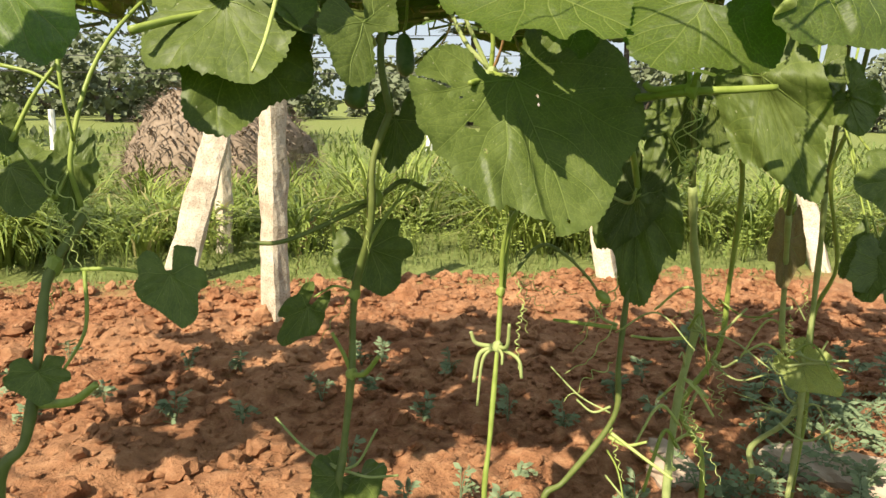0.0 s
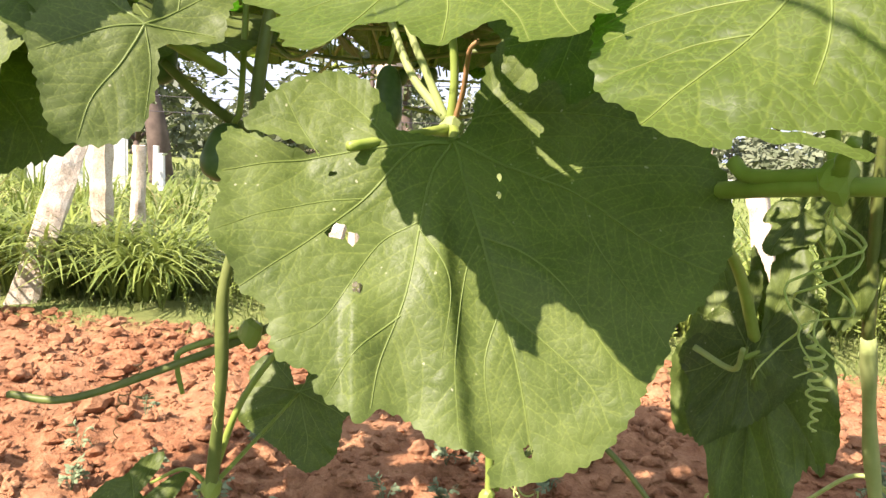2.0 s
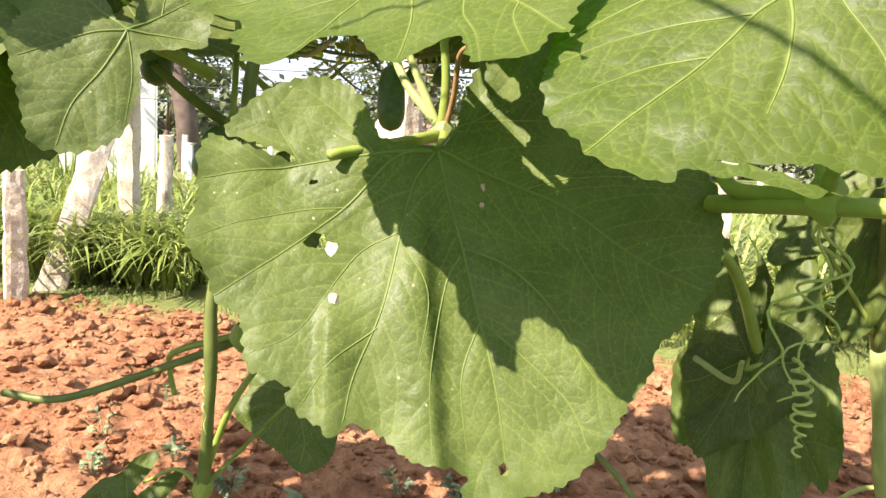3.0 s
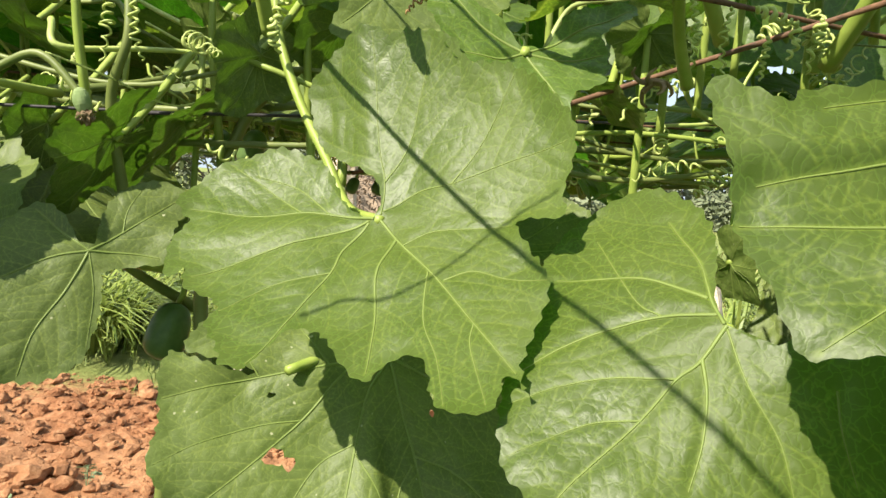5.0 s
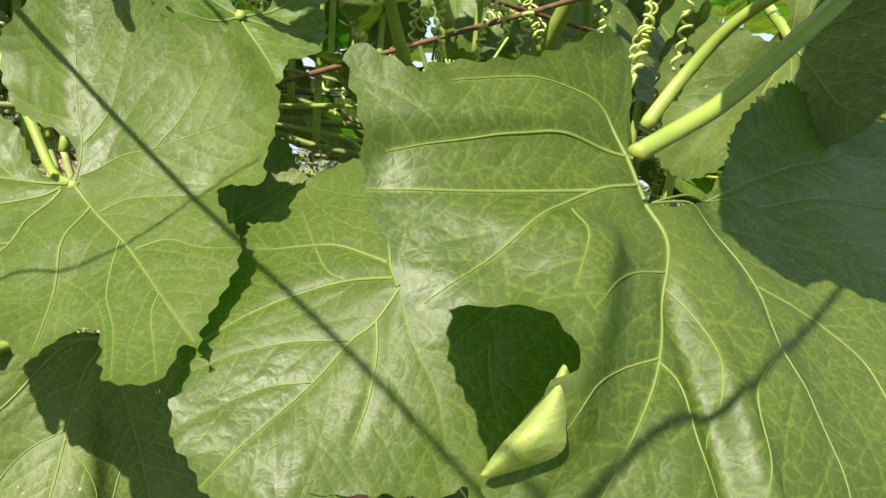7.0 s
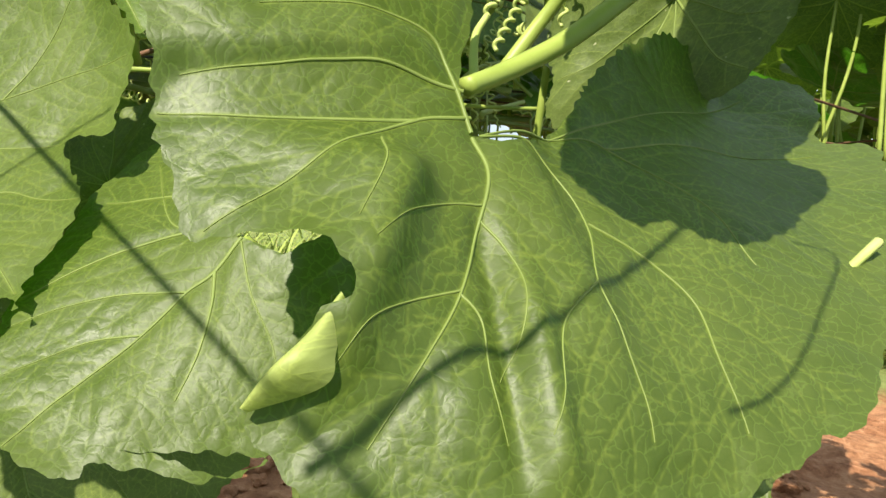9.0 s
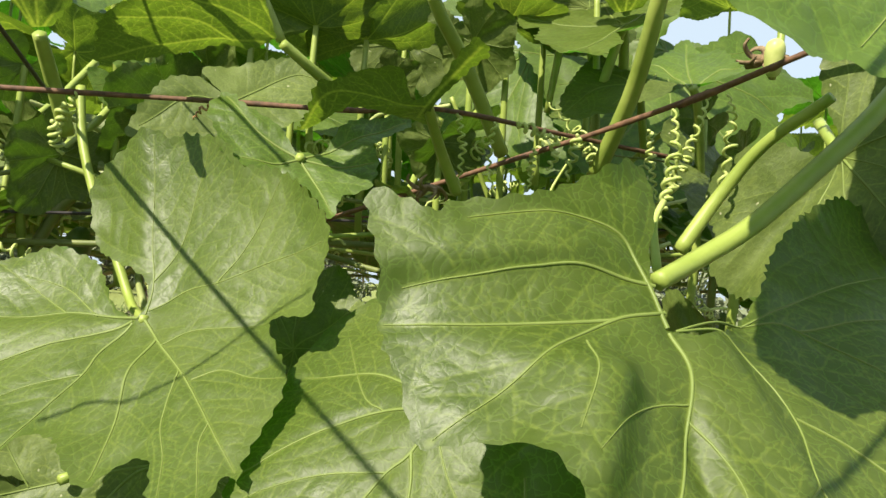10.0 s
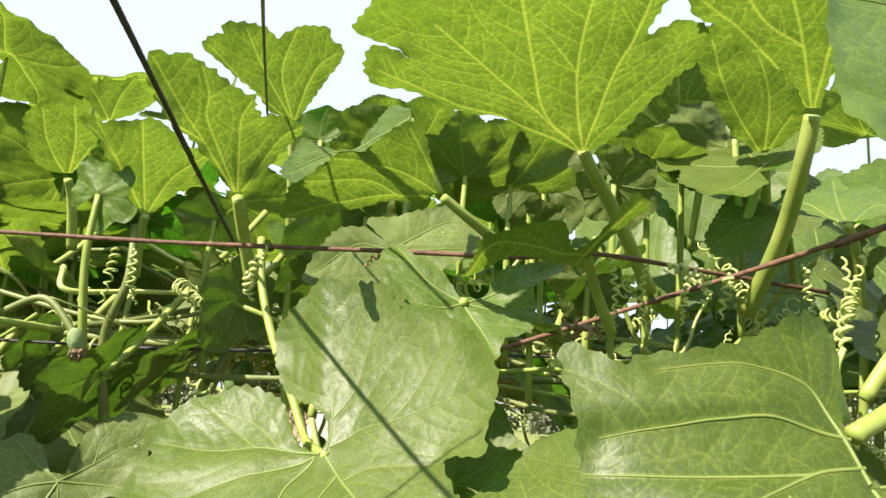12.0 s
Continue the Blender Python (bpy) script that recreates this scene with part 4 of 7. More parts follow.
D_VEINS = [[(0, 0), (3, -14), (-1, -32), (-9, -56), (-19, -74), (-32, -95)], [(0, 2), (-7, 27), (-15, 37), (-37, 38), (-67, 31)], [(-2, 18), (-25, 20), (-45, 16), (-65, 11), (-85, 7)], [(0, 8), (-19, 1), (-39, -13), (-55, -28), (-73, -41)], [(-19, 1), (-42, -3), (-67, -5), (-89, -4)], [(0, -26), (-12, -29), (-24, -38), (-35, -50)], [(-9, -55), (-22, -60), (-34, -68), (-42, -79)], [(-1, -30), (5, -40), (8, -52), (5, -69), (-1, -80)], [(2, 1), (21, 3), (33, -11), (36, -29), (31, -49), (34, -65), (37, -82), (38, -94)], [(2, 1), (31, 13), (57, 17), (85, -4), (95, -33)], [(32, 13), (86, 47), (165, 93)], [(31, -49), (18, -63), (13, -83), (9, -94)], [(37, -24), (54, -34), (66, -51), (65, -71), (67, -91)], [(-9, -56), (-4, -64), (-4, -79), (0, -95)], [(-30, -10), (-32, -26), (-39, -44)], [(57, 17), (111, 36), (172, 45)]]
D_BEND = (-0.1, -2.7, 1.0, -12.2, -30.2, 13.2, 10.2, 2.2, -13.6, 19.1)
A_POSE = pose(0.0282, -0.0277, 1.1420, 62.9, -12.4, 54.2)
A_EDGE = [(-12, 5), (-34, 14), (-37, 27), (-43, 47), (-51, 58), (-64, 66), (-81, 65), (-101, 59), (-130, 35), (-116, 24), (-91, 12), (-88, 7), (-107, 15), (-129, 27), (-139, 31), (-147, 13), (-149, -13), (-157, -37), (-148, -59), (-145, -76), (-133, -87), (-133, -108), (-129, -120), (-110, -132), (-114, -137), (-106, -149), (-97, -156), (-92, -164), (-81, -158), (-67, -165), (-50, -184), (-29, -192), (-21, -198), (-26, -205), (-23, -213), (6, -215), (33, -212), (52, -201), (76, -178), (97, -160), (104, -147), (126, -135), (151, -109), (158, -88), (160, -63), (156, -44), (161, -9), (142, 30), (90, 85), (56, 77), (24, 35), (15, 14), (4, 2)]
A_VEINS = [[(0, 0), (1, -33), (3, -65), (4, -107), (5, -151), (2, -200)], [(-2, -1), (-18, -18), (-30, -43), (-51, -94), (-74, -131), (-84, -156)], [(-4, 0), (-28, -1), (-60, -25), (-79, -37), (-108, -54), (-145, -73)], [(-5, 1), (-38, 4), (-73, 5), (-114, 5), (-146, 2)], [(2, 0), (24, -18), (48, -37), (72, -56), (110, -97), (142, -123)], [(48, -37), (81, -36), (124, -45), (160, -59)], [(71, -61), (72, -85), (88, -129), (97, -157)], [(3, -65), (27, -83), (47, -116), (61, -156), (75, -175)], [(4, -111), (25, -139), (44, -169), (49, -195)], [(0, 2), (25, 16), (83, 4), (144, -22)], [(25, 16), (70, 33), (112, 43)], [(0, -71), (-12, -87), (-31, -138), (-39, -185)], [(3, -114), (-14, -145), (-19, -192)], [(-64, -28), (-91, -26), (-128, -30), (-154, -38)], [(-35, -54), (-24, -92), (-39, -137)], [(-87, 6), (-97, 33), (-102, 54)], [(-41, 5), (-55, 32), (-80, 61)], [(-35, -50), (-62, -60), (-101, -100), (-130, -109)], [(-57, -107), (-85, -122), (-107, -144)]]
A_BEND = (-0.0, 1.1, -1.2, 7.5, 1.4, -0.7, 0.1, -0.5, -0.1, 0.0)
A_FOLDS = [(-24, -70, -38, -185, 9, 7, 24), (-84, -105, -92, -150, 6, 16, 6), (60, -40, 130, -70, 5, 22, 22), (40, -110, 70, -190, 5, 16, 16)]
A_HOLES = [(-84, -47, 7, 6), (-76, -53, 4, 5), (-79, -85, 3, 4), (-81, -8, 3, 2), (23, -29, 1.5, 3), (20, -41, 1.5, 2.5), (0, -198, 3, 4)]
B_FOLDS = [(20, 40, 75, 120, 4, 12, 12), (-40, 30, -85, 55, 5, 14, 14), (-20, -30, -60, -60, 4, 14, 14)]
D_FOLDS = [(-27, -28, -40, -68, 13, 10, 28), (-40, 22, -95, 16, 5, 8, 20), (0, -45, 2, -90, -3.5, 4, 4), (10, -60, 12, -95, 3.5, 4, 5), (22, -20, 30, -60, 4, 7, 16)]
lobed_leaf("large dark green lobed gourd leaf with insect holes", A_POSE, Lobed(A_EDGE, A_VEINS, A_BEND, 2.6, 3, 2.2, A_FOLDS, A_HOLES), LEAF_OLD_SHADED, 2.4, [(-0.018, 0.020, 1.150), (-0.037, 0.034, 1.153)], 0.0042)
lobed_leaf("broad fresh green lobed gourd leaf in full sun", B_POSE, Lobed(B_EDGE, B_VEINS, B_BEND, 2.2, 4, 1.8, B_FOLDS), LEAF_SUNLIT, 2.0, [(0.020, -0.067, 1.245), (-0.008, -0.062, 1.272), (-0.051, -0.056, 1.315), (-0.082, -0.052, 1.358), (-0.098, -0.049, 1.401)], 0.0030)
lobed_leaf("broad green gourd leaf crossed by a wire shadow", C_POSE, Lobed(C_EDGE, C_VEINS, C_BEND, 2.0, 5, 1.6), LEAF_SUNLIT, 1.8, [(0.236, 0.030, 1.165), (0.240, 0.036, 1.134)], 0.0034)
big = lobed_leaf("big glossy folded gourd leaf with a curled edge", D_POSE, Lobed(D_EDGE, D_VEINS, D_BEND, 2.0, 6, 1.5, D_FOLDS), LEAF_SUNLIT, 1.7, [(0.357, -0.099, 1.277), (0.365, -0.081, 1.286), (0.379, -0.063, 1.3), (0.394, -0.044, 1.32), (0.411, -0.024, 1.344), (0.427, -0.004, 1.37), (0.445, 0.044, 1.398)], 0.0036, False)
part("curled_edge", ribbon([(0.3590, -0.1677, 1.2189), (0.3560, -0.1763, 1.2094), (0.350, -0.182, 1.200), (0.3472, -0.1868, 1.1931)], [(0.3610, -0.1680, 1.2172), (0.3633, -0.1745, 1.2070), (0.3632, -0.1780, 1.1996), (0.3490, -0.1865, 1.1925)], big.location), LEAF_PALE, big, "pale underside of the curled leaf margin")
lobed_leaf("greyish green gourd leaf with a folded corner", pose(-0.108, -0.172, 1.203, 61.6, -9.5, 71.9), Lobed([(4, 4), (12, 24), (21, 37), (33, 44), (46, 46), (60, 41), (66, 31), (60, 17), (51, 1), (43, -17), (29, -16), (7, -15), (4, -22), (-1, -42), (-10, -60), (-15, -69), (-36, -76), (-53, -73), (-63, -67), (-65, -36), (-66, -1), (-52, 18), (-39, 31), (-22, 39), (-10, 27), (-5, 7)], [[(0, 0), (-16, -22), (-38, -46), (-50, -70)], [(0, 0), (22, 10), (61, 29)], [(0, 0), (-25, -1), (-62, -13)], [(0, 0), (-13, 16), (-26, 35)], [(0, 0), (25, -6), (41, -13)], [(0, 0), (-2, -28), (-12, -63)], [(22, 10), (28, 26), (42, 43)]], (0, 0, 0, 8, 0, -10), 2.6, 7, 2.0), LEAF_OLD_SHADED, 2.0, [(-0.12, -0.145, 1.196), (-0.143, -0.1, 1.185)], 0.004)
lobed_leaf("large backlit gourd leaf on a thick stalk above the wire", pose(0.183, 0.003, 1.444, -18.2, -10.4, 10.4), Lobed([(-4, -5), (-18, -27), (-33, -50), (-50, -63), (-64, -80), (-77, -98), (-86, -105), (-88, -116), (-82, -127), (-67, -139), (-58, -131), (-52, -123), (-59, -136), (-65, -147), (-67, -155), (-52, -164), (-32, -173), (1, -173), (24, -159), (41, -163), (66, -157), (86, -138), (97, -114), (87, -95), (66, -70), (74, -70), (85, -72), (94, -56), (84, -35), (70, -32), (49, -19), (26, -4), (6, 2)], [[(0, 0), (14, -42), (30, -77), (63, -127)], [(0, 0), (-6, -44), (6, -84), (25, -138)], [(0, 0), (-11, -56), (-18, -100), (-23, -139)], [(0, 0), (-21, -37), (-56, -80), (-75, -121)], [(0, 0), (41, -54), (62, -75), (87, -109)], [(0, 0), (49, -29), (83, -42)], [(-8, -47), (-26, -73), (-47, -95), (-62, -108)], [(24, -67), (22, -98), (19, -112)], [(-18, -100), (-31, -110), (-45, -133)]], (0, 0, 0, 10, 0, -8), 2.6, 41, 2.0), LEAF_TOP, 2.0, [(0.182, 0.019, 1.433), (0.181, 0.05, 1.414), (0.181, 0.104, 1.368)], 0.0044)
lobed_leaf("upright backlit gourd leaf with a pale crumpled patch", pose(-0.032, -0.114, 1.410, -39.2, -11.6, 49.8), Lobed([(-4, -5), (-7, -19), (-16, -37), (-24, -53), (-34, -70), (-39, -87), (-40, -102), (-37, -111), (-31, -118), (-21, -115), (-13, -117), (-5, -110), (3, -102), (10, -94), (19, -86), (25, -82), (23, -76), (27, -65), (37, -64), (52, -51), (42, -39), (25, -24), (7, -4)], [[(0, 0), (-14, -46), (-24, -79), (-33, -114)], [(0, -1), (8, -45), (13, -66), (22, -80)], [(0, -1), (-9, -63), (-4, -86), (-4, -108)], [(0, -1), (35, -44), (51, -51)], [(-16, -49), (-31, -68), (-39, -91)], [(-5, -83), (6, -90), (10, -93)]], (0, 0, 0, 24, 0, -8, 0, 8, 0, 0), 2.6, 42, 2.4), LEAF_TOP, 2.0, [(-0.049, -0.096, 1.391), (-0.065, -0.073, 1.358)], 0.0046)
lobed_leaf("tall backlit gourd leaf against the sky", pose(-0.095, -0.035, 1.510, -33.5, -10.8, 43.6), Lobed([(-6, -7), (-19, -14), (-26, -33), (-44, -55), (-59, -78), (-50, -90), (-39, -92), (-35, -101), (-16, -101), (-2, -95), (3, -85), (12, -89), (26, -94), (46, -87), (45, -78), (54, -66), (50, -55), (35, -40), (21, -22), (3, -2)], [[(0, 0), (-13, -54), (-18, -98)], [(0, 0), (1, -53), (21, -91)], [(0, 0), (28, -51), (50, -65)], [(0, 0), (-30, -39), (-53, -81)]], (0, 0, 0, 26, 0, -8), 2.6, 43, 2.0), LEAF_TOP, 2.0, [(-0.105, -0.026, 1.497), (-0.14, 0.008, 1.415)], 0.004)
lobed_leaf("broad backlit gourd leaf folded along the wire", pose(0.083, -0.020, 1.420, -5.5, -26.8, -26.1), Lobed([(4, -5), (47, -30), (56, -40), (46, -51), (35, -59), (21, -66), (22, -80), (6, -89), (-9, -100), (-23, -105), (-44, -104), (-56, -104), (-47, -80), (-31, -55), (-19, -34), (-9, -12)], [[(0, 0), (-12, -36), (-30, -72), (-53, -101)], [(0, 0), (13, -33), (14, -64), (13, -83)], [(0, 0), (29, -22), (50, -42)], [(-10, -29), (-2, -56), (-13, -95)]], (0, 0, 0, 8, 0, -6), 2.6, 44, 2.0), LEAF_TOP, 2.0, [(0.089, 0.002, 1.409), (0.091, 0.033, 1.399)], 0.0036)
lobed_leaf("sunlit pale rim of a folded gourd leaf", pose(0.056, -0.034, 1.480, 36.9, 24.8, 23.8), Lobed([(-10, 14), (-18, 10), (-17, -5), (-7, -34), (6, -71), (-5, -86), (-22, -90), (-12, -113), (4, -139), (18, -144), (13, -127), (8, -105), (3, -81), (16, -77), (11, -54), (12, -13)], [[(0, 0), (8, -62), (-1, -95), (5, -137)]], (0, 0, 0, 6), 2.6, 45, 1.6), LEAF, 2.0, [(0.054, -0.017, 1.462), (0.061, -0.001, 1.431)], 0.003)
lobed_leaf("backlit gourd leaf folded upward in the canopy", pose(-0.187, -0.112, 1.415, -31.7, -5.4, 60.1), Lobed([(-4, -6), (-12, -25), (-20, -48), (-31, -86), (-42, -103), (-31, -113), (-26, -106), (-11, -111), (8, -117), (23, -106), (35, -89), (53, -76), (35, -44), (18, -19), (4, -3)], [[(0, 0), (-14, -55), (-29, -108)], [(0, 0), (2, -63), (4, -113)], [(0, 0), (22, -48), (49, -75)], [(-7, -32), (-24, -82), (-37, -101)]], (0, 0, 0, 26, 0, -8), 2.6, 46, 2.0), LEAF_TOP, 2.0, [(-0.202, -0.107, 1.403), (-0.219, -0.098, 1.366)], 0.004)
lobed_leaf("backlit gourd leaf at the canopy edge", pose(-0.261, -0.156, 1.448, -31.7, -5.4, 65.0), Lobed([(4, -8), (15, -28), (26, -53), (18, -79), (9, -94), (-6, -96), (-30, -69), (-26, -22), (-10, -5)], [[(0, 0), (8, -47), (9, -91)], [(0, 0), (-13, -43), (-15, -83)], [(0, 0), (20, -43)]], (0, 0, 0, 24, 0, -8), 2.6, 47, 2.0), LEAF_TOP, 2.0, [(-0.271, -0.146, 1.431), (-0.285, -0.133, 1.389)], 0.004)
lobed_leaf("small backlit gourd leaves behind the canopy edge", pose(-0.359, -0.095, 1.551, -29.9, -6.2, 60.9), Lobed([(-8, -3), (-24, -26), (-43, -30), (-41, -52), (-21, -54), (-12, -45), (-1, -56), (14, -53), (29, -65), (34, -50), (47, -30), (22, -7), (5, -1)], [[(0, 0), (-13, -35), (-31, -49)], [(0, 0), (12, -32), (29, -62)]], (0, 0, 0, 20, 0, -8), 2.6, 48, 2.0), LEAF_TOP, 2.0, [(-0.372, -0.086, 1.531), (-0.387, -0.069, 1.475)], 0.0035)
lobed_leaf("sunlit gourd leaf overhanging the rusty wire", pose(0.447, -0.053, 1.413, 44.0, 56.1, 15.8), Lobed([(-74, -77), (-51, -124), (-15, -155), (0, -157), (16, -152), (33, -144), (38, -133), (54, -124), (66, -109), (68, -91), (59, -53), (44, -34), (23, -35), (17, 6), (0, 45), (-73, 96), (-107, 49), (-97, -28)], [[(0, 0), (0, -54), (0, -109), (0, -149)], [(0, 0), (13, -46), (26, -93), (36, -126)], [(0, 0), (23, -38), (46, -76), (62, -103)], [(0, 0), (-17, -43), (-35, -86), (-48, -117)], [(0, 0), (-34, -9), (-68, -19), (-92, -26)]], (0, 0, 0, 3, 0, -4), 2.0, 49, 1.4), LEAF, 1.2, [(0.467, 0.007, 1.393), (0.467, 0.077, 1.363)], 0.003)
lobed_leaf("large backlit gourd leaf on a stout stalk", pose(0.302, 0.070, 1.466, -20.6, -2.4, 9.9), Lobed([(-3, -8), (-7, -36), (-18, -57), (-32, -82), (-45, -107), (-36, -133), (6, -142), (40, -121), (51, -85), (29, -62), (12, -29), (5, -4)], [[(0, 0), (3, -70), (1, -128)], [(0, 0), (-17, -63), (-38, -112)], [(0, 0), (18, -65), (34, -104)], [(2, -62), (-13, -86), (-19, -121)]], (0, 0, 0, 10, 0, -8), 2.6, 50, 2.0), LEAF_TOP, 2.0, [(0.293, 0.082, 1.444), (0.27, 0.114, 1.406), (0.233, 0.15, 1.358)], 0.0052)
lobed_leaf("backlit gourd leaf with small holes", pose(0.226, 0.211, 1.497, -28.0, -4.6, 11.3), Lobed([(-6, -8), (-20, -42), (-27, -85), (-27, -117), (-16, -139), (-3, -137), (17, -110), (32, -82), (35, -35), (14, -6)], [[(0, 0), (-14, -76), (-14, -128)], [(0, 0), (14, -63), (13, -111)], [(0, 0), (28, -43)]], (0, 0, 0, 12, 0, -6), 2.6, 51, 2.0), LEAF_TOP, 2.0, [(0.222, 0.227, 1.477), (0.216, 0.245, 1.442)], 0.004)
lobed_leaf("sunlit pale gourd leaf half in shade", pose(0.240, 0.175, 1.478, -27.8, 21.6, -124.4), Lobed([(23, 18), (45, 50), (81, 56), (85, 32), (88, 10), (57, -30), (70, -34), (44, -78), (-1, -113), (-34, -109), (-65, -127), (-58, -80), (-23, -27), (-63, -57), (-98, -67), (-101, -46), (-43, 8), (-9, 14)], [[(0, 0), (18, -19), (42, -70)], [(0, 0), (55, 32), (82, 34)], [(0, 0), (-37, -71), (-57, -118)], [(0, 0), (-58, -32), (-84, -33)]], (0, 0, 0, 6), 2.6, 52, 1.8), LEAF_SUNLIT, 2.0, [(0.231, 0.184, 1.468), (0.214, 0.194, 1.429)], 0.0035)
lobed_leaf("wide shaded gourd leaf behind the wire", pose(0.014, -0.003, 1.391, -64.8, -22.7, -141.9), Lobed([(8, -5), (30, -16), (14, -33), (-13, -61), (-32, -68), (-57, -53), (-57, -34), (-46, -7), (-31, 20), (0, 49), (28, 58), (43, 58), (46, 30), (42, 5), (26, -9)], [[(0, 0), (-24, -49), (-48, -58)], [(0, 0), (24, 10), (39, 49)], [(0, 0), (-25, 9), (-24, 24)], [(0, 0), (-33, -22), (-52, -34)]], (0, 0, 0, 8), 2.6, 53, 2.0), LEAF_OLD_SHADED, 2.0, [(0.001, 0.017, 1.377), (-0.005, 0.035, 1.344)], 0.0035)
lobed_leaf("pale lobed gourd leaf below the trellis wire", pose(0.128, -0.040, 1.340, -50.1, -31.1, -161.9), Lobed([(5, -2), (27, -9), (48, -5), (66, -7), (64, 11), (44, 22), (26, 31), (13, 26), (2, 17), (-11, 16), (-26, 17), (-45, 23), (-39, 7), (-46, -8), (-36, -28), (-25, -38), (-30, -64), (-23, -72), (-10, -57), (-2, -37), (-5, -13), (1, -7)], [[(0, 0), (31, 3), (64, -4)], [(0, 0), (9, 14), (28, 27)], [(0, 0), (-25, 11), (-43, 20)], [(0, 0), (-11, -26), (-25, -68)], [(0, 0), (-23, -12), (-34, -26)]], (0, 0, 0, 8, 0, -6), 2.2, 54, 2.0), LEAF, 2.0, [(0.109, -0.013, 1.331), (0.089, 0.02, 1.3)], 0.003)
lobed_leaf("bright young gourd leaf lying across the wire", pose(0.210, -0.033, 1.369, -5.1, -16.7, -37.9), Lobed([(-65, -60), (-36, -57), (-14, -56), (-7, -46), (10, -38), (23, -21), (3, -8), (15, 1), (39, 3), (57, 7), (49, 16), (38, 12), (18, 8), (-2, 4), (-24, 13), (-23, -4), (-20, -19), (-24, -35), (-36, -45)], [[(0, 0), (-6, -26), (-19, -50), (-55, -57)], [(0, 0), (11, -12), (13, -29)], [(0, 0), (25, 5), (53, 10)], [(0, 0), (-17, 1)]], (0, 0, 0, 6), 2.2, 55, 1.6), LEAF_TOP, 2.0, [(0.197, 0.003, 1.35), (0.192, 0.031, 1.329)], 0.0032)
lobed_leaf("puckered gourd leaf behind the rusty wire", pose(0.308, 0.119, 1.408, -36.1, 0.3, -166.5), Lobed([(5, -9), (17, -26), (34, -44), (22, -75), (8, -107), (0, -91), (-16, -75), (-28, -37), (-29, -17), (-13, -5)], [[(0, 0), (6, -54), (8, -100)], [(0, 0), (21, -44), (32, -48)], [(0, 0), (-15, -39), (-28, -31)]], (0, 0, 0, 8), 2.6, 56, 1.6), LEAF, 2.0, [(0.308, 0.135, 1.396), (0.303, 0.168, 1.359)], 0.003)
lobed_leaf("shaded gourd leaf under the large stalk", pose(0.246, 0.192, 1.438, 25.5, 37.3, -32.3), Lobed([(24, 28), (28, -12), (39, -41), (30, -64), (13, -78), (-22, -47), (-58, -10), (-45, 1), (-9, 3)], [[(0, 0), (-11, -28), (14, -74)], [(0, 0), (-34, -10), (-53, -12)], [(0, 0), (19, -30)]], (0, 0, 0, 10), 2.6, 57, 1.8), LEAF_OLD_SHADED, 2.0, [(0.245, 0.208, 1.425), (0.243, 0.23, 1.388)], 0.003)
gourd_leaf((-0.157, 0.041, 1.531), (-0.146, 0.041, 1.563), (0.54, -0.378, 0.364), 0, 1.1, "sunlit gourd leaf deep in the canopy", [(-0.157, 0.041, 1.471), (-0.167, 0.061, 1.371)], LEAF, 0.0028, "leaves deep in the canopy")
gourd_leaf((-0.061, 0.049, 1.505), (-0.039, 0.016, 1.541), (-0.393, 0.337, 1.035), 9, 1.1, "backlit gourd leaf deep in the canopy", [(-0.061, 0.049, 1.445), (-0.071, 0.069, 1.345)], LEAF_TOP, 0.0028, "leaves deep in the canopy")
gourd_leaf((-0.032, 0.053, 1.48), (0.016, 0.039, 1.53), (-0.384, 0.354, 1.021), 10, 1.1, "backlit gourd leaf deep in the canopy", [(-0.032, 0.053, 1.42), (-0.042, 0.073, 1.32)], LEAF_TOP, 0.0028, "leaves deep in the canopy")
gourd_leaf((0.02, 0.072, 1.473), (0.043, 0.041, 1.509), (-0.353, 0.385, 1.022), 11, 1.1, "backlit gourd leaf deep in the canopy", [(0.02, 0.072, 1.413), (0.01, 0.092, 1.313)], LEAF_TOP, 0.0028, "leaves deep in the canopy")
gourd_leaf((0.038, 0.114, 1.473), (0.053, 0.073, 1.517), (-0.328, 0.409, 1.017), 9, 1.1, "backlit gourd leaf deep in the canopy", [(0.038, 0.114, 1.413), (0.028, 0.134, 1.313)], LEAF_TOP, 0.0028, "leaves deep in the canopy")
gourd_leaf((0.028, 0.18, 1.494), (0.041, 0.175, 1.549), (-0.307, 0.424, 1.018), 3, 1.1, "shaded gourd leaf deep in the canopy", [(0.028, 0.18, 1.434), (0.018, 0.2, 1.334)], LEAF_OLD_SHADED, 0.0028, "leaves deep in the canopy")
gourd_leaf((-0.037, 0.245, 1.542), (-0.039, 0.234, 1.573), (-0.312, 0.416, 1.03), 5, 1.1, "shaded gourd leaf deep in the canopy", [(-0.037, 0.245, 1.482), (-0.047, 0.265, 1.382)], LEAF_OLD_SHADED, 0.0028, "leaves deep in the canopy")
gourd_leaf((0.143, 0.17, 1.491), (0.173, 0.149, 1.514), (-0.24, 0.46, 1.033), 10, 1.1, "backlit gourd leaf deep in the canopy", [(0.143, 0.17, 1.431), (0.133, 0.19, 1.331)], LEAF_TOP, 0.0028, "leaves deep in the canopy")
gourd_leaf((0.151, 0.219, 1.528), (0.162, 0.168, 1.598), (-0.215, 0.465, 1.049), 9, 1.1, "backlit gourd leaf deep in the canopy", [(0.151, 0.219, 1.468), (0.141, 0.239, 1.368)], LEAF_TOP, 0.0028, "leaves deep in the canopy")
